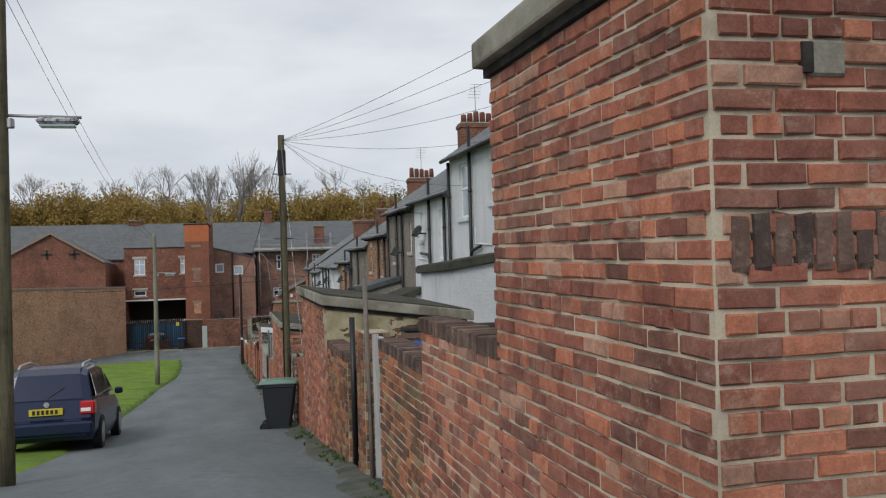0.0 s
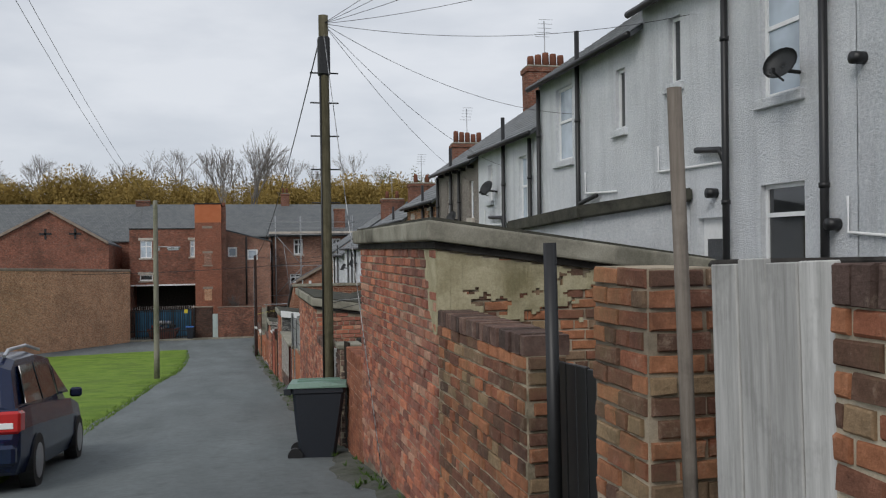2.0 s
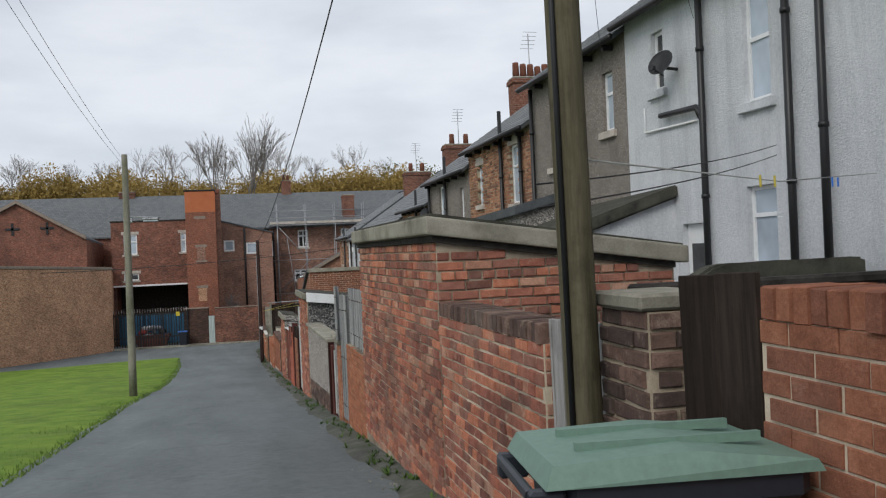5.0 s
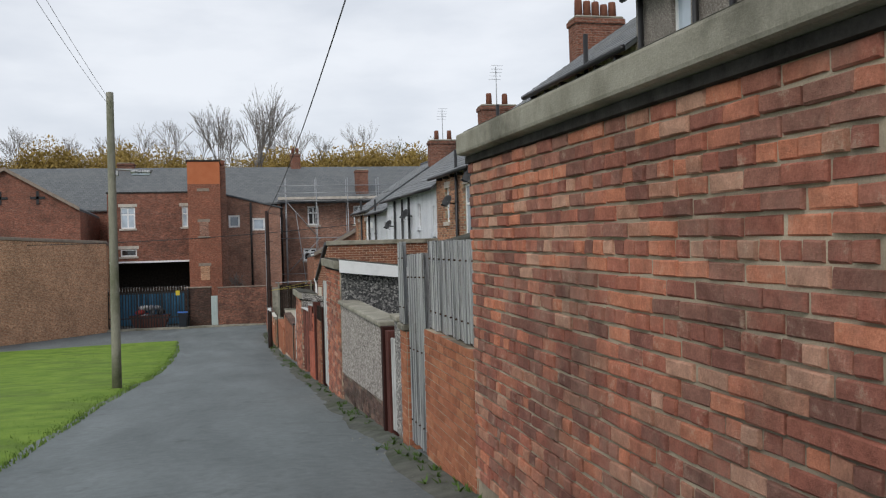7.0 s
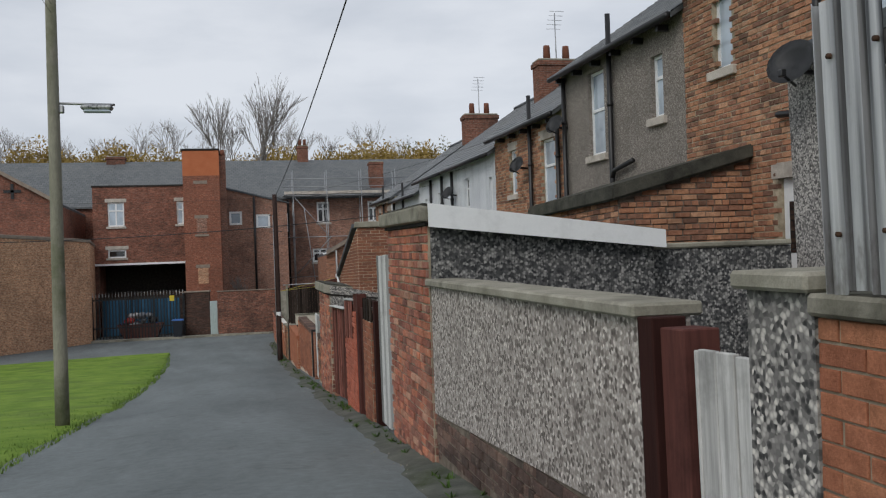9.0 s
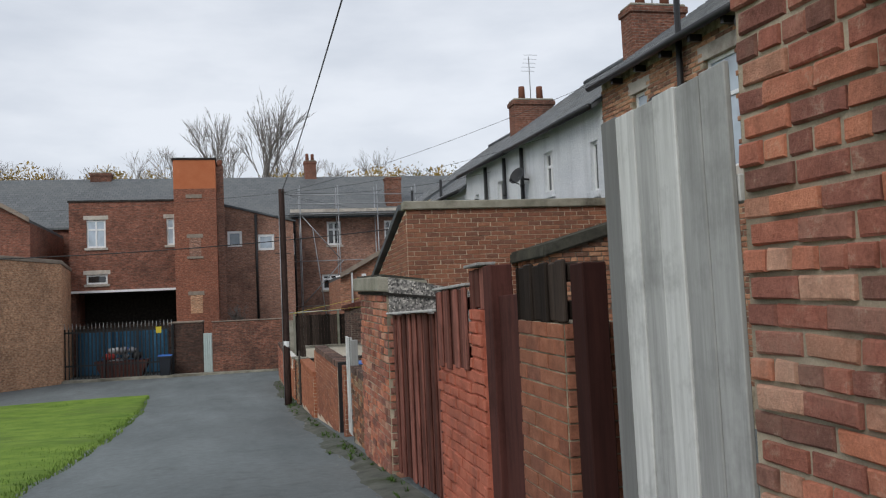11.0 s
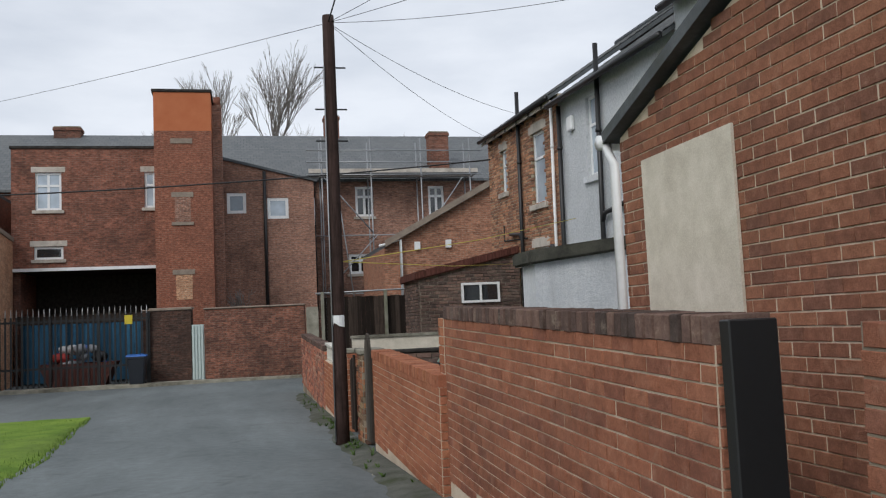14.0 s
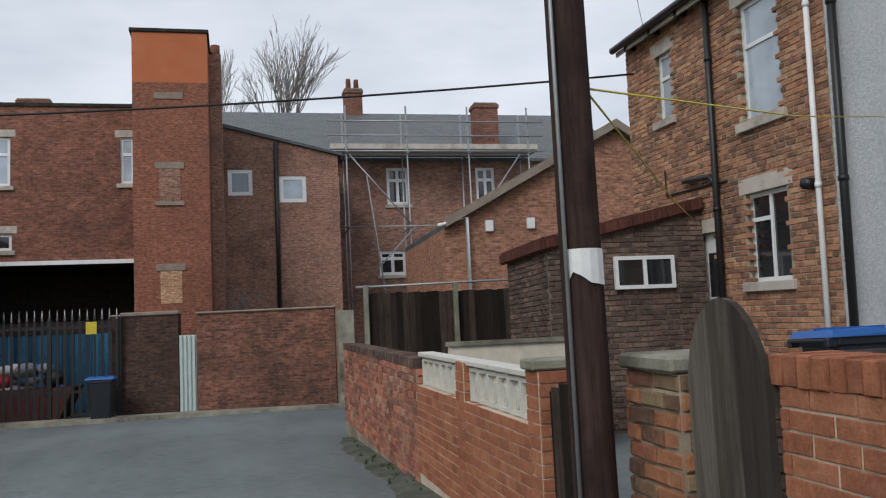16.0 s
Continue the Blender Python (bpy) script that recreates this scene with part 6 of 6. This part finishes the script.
for y, z, way, long in ((17.56, 3.2, 1, 0.75), (22.85, 2.9, -1, 0.9), (27.75, 3.0, 1, 1.2), (33.2, 2.2, -1, 0.8), (43.3, 1.7, -1, 0.9), (37.4, 1.7, 1, 0.8), (63.9, 0.6, -1, 1.2), (68.7, 0.75, 1, 0.9), (47.95, 1.0, -1, 0.8)):
    soil_branch(y, z, way, None, long)
for y0, y1, z in ((17.7, 19.6, 2.95), (28.0, 29.6, 2.75), (61.2, 63.4, 0.45), (14.3, 15.2, 1.75), (68.5, 70.3, 0.55), (21.2, 22.6, 2.9)):
    ob = bar("overflow_pipe", [(FX - 0.03, y0, z), (FX - 0.03, y1, z + 0.1), (FX - 0.03, y1, z + 0.5)], 0.018, UPVC if y0 < 68 else BLACK)
    tagged(ob, "thin overflow pipe on a house wall", "pipe", "overflow pipes")
for y, z in ((14.9, 3.7), (15.4, 1.95), (17.95, 2.55), (66.6, 0.15)):
    ob = bar("wall_vent", [(FX - 0.15, y, z), (FX, y, z)], 0.07, BLACK, sides=12)
    tagged(ob, "round black wall vent on a house", "vent")
ob = boxed("security_light", (FX - 0.16, FX, 13.25, 13.5, 4.55, 4.95), UPVC, None, "", 0.02)
tagged(ob, "white security light on a house wall", "light")
ob = boxed("alarm_box", (FX - 0.09, FX, 65.2, 65.45, 2.4, 2.7), UPVC, None, "", 0.02)
tagged(ob, "white alarm box on a house wall", "alarm")


def aerial(x, y, z, h=1.6):
    t = thing("tv_aerial", "thin metal television aerial on a chimney", "aerial", group="aerials")
    bar("mast", [(x, y, z - 0.5), (x, y, z + h)], 0.018, STEEL, t, "", 6)
    for k in range(5):
        q = z + h - 0.12 * k
        bar("element", [(x - 0.25, y + 0.1 * k - 0.2, q), (x + 0.25, y + 0.1 * k - 0.2, q)], 0.008, STEEL, t, "", 5)


for y, z in ((35.4, 8.6), (45.95, 7.6), (56.2, 6.9), (65.9, 6.9)):
    aerial(RIDGE_X, y, z)

# extension window and lattice blocks
ext_win = thing("extension_window", "wide white window in a dark brick extension", "window")
window(ext_win, 5.2, 6.15, -0.9, -0.42, "mullion", PANE_DARK, x=69.22, axis="y", depth=0.02)
LATTICE = plain("white concrete lattice", (0.6, 0.58, 0.52), 0.85)


def lattice_block(y, z):
    t = thing("lattice_block", "white pierced concrete screen block on a brick wall", "screen block", group="screen blocks")
    s = 0.265
    bm = bmesh.new()
    for a, b, c, d in ((0, s, 0, 0.03), (0, s, s - 0.03, s), (0, 0.03, 0.03, s - 0.03), (s - 0.03, s, 0.03, s - 0.03)):
        box(bm, X + 0.05, X + 0.14, y + a, y + b, z + c, z + d)
    part("rim", bm, LATTICE, t)
    bm = bmesh.new()
    for k in range(4):
        a = math.pi / 2 * k
        cy, cz = y + s / 2 + s / 2 * math.cos(a), z + s / 2 + s / 2 * math.sin(a)
        pts = [(X + 0.095, cy + 0.11 * math.cos(q), cz + 0.11 * math.sin(q)) for q in [a + math.pi / 2 + math.pi * j / 8 for j in range(9)]]
        tube(bm, pts, 0.016, 6)
    part("web", bm, LATTICE, t)


for i in range(13):
    if i not in (6,):
        lattice_block(62.66 + i * 0.268, -2.08 + 0.0098 * i)
boxed_cap = boxed("lattice_coping", (X + 0.02, X + 0.18, 62.62, 66.2, -1.81, -1.765), LATTICE, None, "", 0.008)
climb(boxed_cap, 62.62, -1.8)
tagged(boxed_cap, "thin white concrete coping on screen blocks", "coping")
wall_pier = yard_wall("slim orange brick pier between screen blocks", 64.25, 64.5, -1.72, "orange", MORTAR_PALE, "none", 0.2, 20, 71, "stretcher")
t = thing("rendered_garden_wall", "cream rendered low wall behind the yard wall", "wall", kind="structure")
boxed("render", (2.4, 4.4, 67.9, 68.1, gz(68), -1.6), CREAM_BOARD, t)
boxed("coping", (2.38, 4.42, 67.86, 68.14, -1.598, -1.54), CONCRETE, t)

# ---- the lane end: fence, gates, scaffold, rubbish ----
fence = thing("timber_fence", "dark vertical board fence with pale posts", "fence")
for i in range(30):
    boxed("board", (2.5 + i * 0.133, 2.5 + i * 0.133 + 0.128, 76.0, 76.03, gz(76), -0.42 + 0.01 * (i % 3)), DARK_WOOD, fence)
for x in (2.45, 4.4, 6.5):
    boxed("fence_post", (x, x + 0.1, 75.88, 75.99, gz(76), -0.24), LAMP_WOOD, fence, "pale post", 0.01)
bar("top_rail", [(2.3, 75.95, -0.28), (6.6, 75.95, -0.2)], 0.025, STEEL, fence)
post("concrete_post", "pale concrete gate post at the lane end", 79.4, -0.6, 0.3, CONCRETE, 2.25, deep=0.4)


def palisade(x0, x1, y):
    t = thing("palisade_gate", "dark steel palisade gates with pale spiked tops", "gate")
    x = x0
    while x < x1:
        boxed("pale", (x, x + 0.06, y, y + 0.012, gz(y) + 0.1, -0.55), BLACK, t)
        bar("spike", [(x + 0.03, y, -0.55), (x + 0.03, y, -0.28)], 0.03, GALV, t, "", 5, 0.004)
        x += 0.17
    for z in (-2.3, -0.75):
        boxed("rail", (x0, x1, y + 0.013, y + 0.06, z, z + 0.07), BLACK, t)
    for x in (x0, x0 + 1.9, x0 + 3.4, x1):
        boxed("gate_post", (x - 0.05, x + 0.05, y + 0.062, y + 0.16, gz(y), -0.5), BLACK, t)
    boxed("warning_sign", (-3.75, -3.5, y - 0.03, y - 0.01, -0.9, -0.6), PLATE, t, "small yellow sign with plain bars")


palisade(-8.0, -3.0, 80.3)
BLUE_DOOR = wood_mat("faded blue timber", (0.03, 0.11, 0.2), (0.07, 0.2, 0.32))
blue = thing("garage_door", "faded blue vertical board garage doors under a canopy", "door")
for i in range(30):
    boxed("board", (-7.9 + i * 0.16, -7.745 + i * 0.16, 84.4, 84.44, gz(84) + 0.05, -0.75 + 0.02 * (i % 2)), BLUE_DOOR, blue)
boxed("header", (-8.05, -3.06, 84.38, 84.5, -0.74, -0.4), DARK_WOOD, blue)
side = far_wall("boundary_wall", "dark brick side wall of the gated yard", (-2.95, 80.6), (-2.95, 84.0), -3.2, -0.5, FAR_SOOTY, 0.25, 0.06)

rng = random.Random(9)
CLUTTER = [plain("white bag", (0.6, 0.6, 0.6), 0.6), plain("blue bag", (0.05, 0.12, 0.4), 0.6), plain("red scrap", (0.45, 0.04, 0.03), 0.6), BLACK, plain("grey scrap", (0.25, 0.26, 0.28), 0.6)]
for i in range(34):
    bm = bmesh.new()
    bmesh.ops.create_icosphere(bm, subdivisions=2, radius=rng.uniform(0.12, 0.26))
    for v in bm.verts:
        v.co *= 1 + 0.35 * noise.noise(v.co * 6 + Vector((i, 0, 0)))
    lvl = i // 12
    bmesh.ops.transform(bm, matrix=Matrix.Translation((-5.5 + rng.uniform(-0.9, 0.9) * (1 - 0.2 * lvl), 82.3 + rng.uniform(-0.5, 0.5), gz(82) + 0.75 + 0.26 * lvl)) @ Matrix.Diagonal((1, 1, 0.75, 1)), verts=bm.verts)
    ob = part("rubbish_bag", bm, CLUTTER[i % 5], smooth=True)
    tagged(ob, "crumpled bag of rubbish heaped in a skip", "rubbish", "rubbish in the skip")
skip = thing("skip", "rusty steel skip heaped with rubbish", "skip")
bm = bmesh.new()
prism(bm, [(-6.4, gz(82)), (-4.6, gz(82)), (-4.25, gz(82) + 0.8), (-6.75, gz(82) + 0.8)], "y", 81.6, 83.1)
part("body", bm, BROWN_WOOD, skip, "rusty brown steel body")


def scaffold():
    t = thing("scaffold", "grey steel tube scaffolding against a brick wall", "scaffold")
    for x in (3.9, 6.2, 8.6, 11.0):
        for y in (89.6, 90.7):
            bar("standard", [(x, y, gz(86)), (x, y, 7.5)], 0.035, STEEL, t, "", 6)
    for z in (0.2, 2.9, 5.75, 6.35, 6.9):
        bar("ledger", [(3.2, 89.55, z), (11.6, 89.55, z)], 0.03, STEEL, t, "", 6)
    for z in (2.9, 5.7):
        for x in (3.9, 6.2, 8.6, 11.0):
            bar("transom", [(x, 89.3, z - 0.05), (x, 91.0, z - 0.05)], 0.03, STEEL, t, "", 6)
    for y in (89.7, 90.0, 90.3, 90.6):
        boxed("scaffold_board", (3.3, 11.4, y, y + 0.24, 5.8, 5.85), GREY_WOOD, t)
    boxed("toe_board", (3.3, 11.4, 89.62, 89.66, 5.86, 6.05), STONE, t, "pale toe board")
    for a, b in (((4.0, 89.5, 5.6), (6.2, 89.5, 3.0)), ((6.3, 89.5, 0.3), (3.9, 89.5, -1.5)), ((8.7, 89.5, 3.0), (10.6, 89.5, 5.6)), ((4.6, 89.4, 4.8), (5.3, 89.4, -1.0)), ((6.4, 89.5, 2.9), (4.0, 89.5, 0.4))):
        bar("brace", [a, b], 0.03, STEEL, t, "", 6)


scaffold()


# ---- trees, shrubs and hillside ----
BARK = mottled("grey bark", (0.12, 0.11, 0.098), (0.2, 0.185, 0.165), 4, 30, 0.95, 0.3)
TWIG = mottled("twigs", (0.17, 0.155, 0.14), (0.27, 0.25, 0.23), 2, 20, 0.95, 0)


def bare_tree(x, y, z, high, seed, label="tall bare winter tree behind the rooftops", spread=0.3, levels=6):
    r = random.Random(seed)
    t = thing("bare_tree", label, "tree", group="bare trees")
    trunk, twigs = bmesh.new(), bmesh.new()

    def grow(p, d, length, radius, level):
        bm = trunk if level < 2 else twigs
        q = p + d * length * 0.5 + Vector((r.uniform(-1, 1), r.uniform(-1, 1), 0)) * length * 0.05
        e = p + d * length
        tube(bm, [p, q, e], radius, 6 if level < 2 else 3, radius * 0.65)
        if level >= levels:
            return
        kids = 3 if level < 4 else 2
        for k in range(kids + (r.random() < 0.35)):
            a = r.uniform(0, 6.283)
            s = r.uniform(0.5, 1.1) * spread * (1.1 if level else 0.8)
            side = Vector((math.cos(a), math.sin(a), r.uniform(-0.1, 0.35)))
            nd = (d + side * s * 1.6).normalized()
            start = p.lerp(e, r.uniform(0.55, 1.0)) if k else e
            grow(start, nd, length * r.uniform(0.58, 0.8), max(radius * 0.58, 0.013), level + 1)

    grow(Vector((x, y, z - 0.3)), Vector((r.uniform(-0.05, 0.05), 0, 1)), high * 0.3, high * 0.0105, 0)
    part("trunk", trunk, BARK, t)
    part("crown", twigs, TWIG, t, "fine bare twigs")


def afar(x, y, z, k=1.25):
    """The place k times as far from the lane's top end."""
    return x * k, y * k, 2 + (z - 2) * k


for i, (x, y, z, high) in enumerate(((2.2, 112, 5.0, 16.5), (-0.9, 113, 5.0, 14.5), (5.0, 125, 9.5, 12), (-24, 130, 11, 10), (-30, 132, 11, 9), (-19, 131, 11, 9), (-11, 134, 11.5, 10), (-7, 132, 11.5, 10.5),
                                  (8, 135, 11.5, 10.5), (17.5, 138, 12, 10), (-15, 136, 12, 9), (24, 150, 13, 9), (-38, 135, 11.5, 9), (-27, 140, 12.5, 8.5), (-4, 138, 12, 10.5), (11, 130, 11, 9), (0, 130, 11, 11))):
    if i > 1:
        (x, y, z), high = afar(x, y, z), high * 1.25
    bare_tree(x, y, z, high, 40 + i, spread=0.2 if i < 2 else 0.28, levels=6 if i < 2 else 5)


bare_tree(0.1, 86.6, -2.9, 5.2, 71, "bare climbing shrub against a brick wall", 0.34, 4)
bare_tree(6.6, 86.4, -2.9, 5.0, 72, "bare shrub in front of a scaffold", 0.34, 4)


def shrubs(name, label, spots, material, leaf, count, seed):
    """Masses of small leaves and shoots on low bushes, each bush uneven with gaps."""
    rng = np.random.default_rng(seed)
    v, f = [], []
    for x, y, z, rx, rz in spots:
        k = int(count * rx * rz / 9)
        (x, y, z), rx, rz = afar(x, y, z), rx * 1.25, rz * 1.25
        lobes = [(rng.uniform(-0.7, 0.7) * rx, rng.uniform(-0.5, 0.5) * rx, rng.uniform(0.2, 0.75) * rz, rng.uniform(0.35, 0.6)) for _ in range(7)]
        for _ in range(k):
            lx, ly, lz, lr = lobes[rng.integers(7)]
            d = rng.normal(size=3)
            d = d / np.linalg.norm(d) * rng.uniform(0.4, 1.05)
            p = np.array([x + lx + d[0] * lr * rx, y + ly + d[1] * lr * rx, max(z, z + lz + d[2] * lr * rz)])
            a = rng.normal(size=3) * leaf
            b = rng.normal(size=3) * leaf + np.array([0, 0, leaf * 0.8])
            q = len(v)
            v += [tuple(p), tuple(p + a), tuple(p + a + b), tuple(p + b)]
            f.append((q, q + 1, q + 2, q + 3))
    ob = link_mesh(name, v, f, material)
    return tagged(ob, label, "shrubs", kind="stuff")


def leaf_mat(name, a, b):
    n = Nodes(name, 0.85, 0, 0.2)
    rnd = n.nt.nodes.new("ShaderNodeNewGeometry").outputs["Random Per Island"]
    n.color(n.mix(0.5, n.ramp(rnd, [(0.0, a), (1.0, b)]), n.ramp(n.noise(0.25, 4, 0.6), [(0.35, a), (0.65, b)])))
    return n.mat


YELLOW = leaf_mat("yellow willow shoots", (0.23, 0.165, 0.05), (0.36, 0.25, 0.075))
OLIVE = leaf_mat("olive scrub", (0.1, 0.1, 0.04), (0.21, 0.2, 0.08))
BROWN_SCRUB = leaf_mat("brown bare scrub", (0.15, 0.13, 0.1), (0.27, 0.23, 0.18))
r9 = random.Random(3)
shrubs("yellow_shrubs", "yellow willow shrubs on the hillside behind the roofs", [(-40 + i * 2.3 + r9.uniform(-1, 1), 120 + r9.uniform(-4, 8), 9.0 + r9.uniform(-0.5, 1.0), r9.uniform(2.8, 4.2), r9.uniform(4.4, 5.4)) for i in range(28)], YELLOW, 0.12, 3000, 1)
shrubs("olive_shrubs", "olive green bushes on the hillside", [(12 + i * 2.4, 128 + r9.uniform(-3, 5), 10.5, r9.uniform(2, 3), r9.uniform(4, 6.0)) for i in range(9)], OLIVE, 0.13, 900, 2)
shrubs("brown_shrubs", "brown leafless scrub along the hilltop", [(-60 + i * 4.2, 140 + r9.uniform(-4, 8), 12.5, r9.uniform(3.4, 5.2), r9.uniform(3.0, 4.6)) for i in range(28)], BROWN_SCRUB, 0.11, 900, 3)


def hillside():
    xs, ys = list(range(-200, 201, 10)), [104, 110, 125, 145, 165, 181, 200, 240, 330, 500]
    zs = [-3.0, 2.0, 6.5, 10.2, 14.0, 16.2, 17.5, 18.4, 19.0, 19.0]
    verts = [(x, y, z + (1.2 * noise.noise(Vector((x * 0.03, y * 0.03, 0))) if z > 0 else 0)) for y, z in zip(ys, zs) for x in xs]
    k = len(xs)
    faces = [(j * k + i, j * k + i + 1, (j + 1) * k + i + 1, (j + 1) * k + i) for j in range(len(ys) - 1) for i in range(k - 1)]
    ob = link_mesh("hillside", verts, faces, HILL, smooth=True)
    tagged(ob, "scrubby brown green hillside behind the town", "hill", kind="structure")


HILL = mottled("scrub grass", (0.09, 0.085, 0.04), (0.17, 0.15, 0.075), 0.2, 3, 0.95, 0)
hillside()
for i, (x, y) in enumerate(((31, 225), (40, 228), (49, 231), (58, 229))):
    gabled("small pale house far off on the hill", x, x + 5.5, x + 2.7, y, y + 6, (21.0, 21.0), 23.0, WHITE_RENDER)

# ---- weeds and grit along the foot of the walls ----
def weeds():
    rng = np.random.default_rng(11)
    v, f = [], []
    for _ in range(420):
        y = rng.uniform(4, 71)
        if noise.noise(Vector((0, y * 0.45, 0))) < -0.05 and rng.random() < 0.85:
            continue
        x, z = 1.58 - abs(rng.normal()) * 0.12, gz(y) - 0.02
        if y > 72:
            continue
        for _ in range(9):
            a, h, w, o = rng.uniform(0, 6.28), rng.uniform(0.02, 0.08), rng.uniform(0.005, 0.012), rng.uniform(0.01, 0.055)
            q = len(v)
            c, s = math.cos(a), math.sin(a)
            v += [(x - s * w, y + c * w, z), (x + s * w, y - c * w, z), (x + c * o + s * w, y + s * o - c * w, z + h * 0.7), (x + c * o * 1.7, y + s * o * 1.7, z + h)]
            f.append((q, q + 1, q + 2, q + 3))
    tagged(link_mesh("weeds", v, f, WEED), "small green weeds along the foot of the walls", "weeds", kind="stuff")
    v, f = [], []
    for _ in range(2600):
        y = rng.uniform(3, 72)
        x = 1.6 - abs(rng.normal()) * 0.3
        r = rng.uniform(0.006, 0.022)
        z = gz(y) - 0.045
        q = len(v)
        v += [(x - r, y, z), (x, y - r, z), (x + r, y, z), (x, y + r, z), (x, y, z + r * 1.3)]
        f += [(q, q + 1, q + 4), (q + 1, q + 2, q + 4), (q + 2, q + 3, q + 4), (q + 3, q, q + 4)]
    tagged(link_mesh("grit", v, f, CONCRETE), "loose stones and grit in the gutter", "grit", kind="stuff")


WEED = mottled("weed leaves", (0.035, 0.075, 0.015), (0.09, 0.15, 0.035), 5, 30, 0.8, 0)
weeds()


def verge_strip():
    """Dirt and moss lying along the wall foot, a thin uneven sheet over the lane."""
    v, f = [], []
    ys = np.arange(3.0, 72.0, 0.25)
    for y in ys:
        w = 0.36 + 0.25 * noise.noise(Vector((y * 0.5, 7, 0))) + 0.14 * noise.noise(Vector((y * 2.1, 2, 0)))
        v += [(1.62, y, gz(y) + 0.005), (1.62 - w * 0.5, y, gz(y) - 0.002), (1.62 - w, y, gz(y) - 0.04)]
    for i in range(len(ys) - 1):
        for k in range(2):
            f.append((3 * i + k, 3 * i + k + 1, 3 * i + k + 4, 3 * i + k + 3))
    tagged(link_mesh("gutter_dirt", v, f, VERGE, smooth=True), "dark grit and moss along the lane edge", "dirt", kind="stuff")


verge_strip()

# pale pavement strip along the far walls
bm = bmesh.new()
prism(bm, [(-8.2, 79.3), (2.3, 79.3), (2.3, 79.75), (-1.1, 80.12), (-3.0, 80.2), (-8.2, 80.2)], "z", -3.1, gz(80) + 0.09)
bmesh.ops.bevel(bm, geom=[q for q in bm.edges if q.calc_length() > 3], offset=0.03, segments=2, affect="EDGES")
tagged(part("pavement", bm, CONCRETE), "narrow grey pavement with a low kerb", "pavement", kind="structure")

# ---- litter ----
bm = bmesh.new()
tube(bm, [(1.24, 22.7, gz(22.7) + 0.005), (1.33, 22.74, gz(22.7) + 0.012)], 0.036, 12, 0.045)
tagged(part("plastic_cup", bm, UPVC), "crumpled white plastic cup lying in the gutter", "cup")
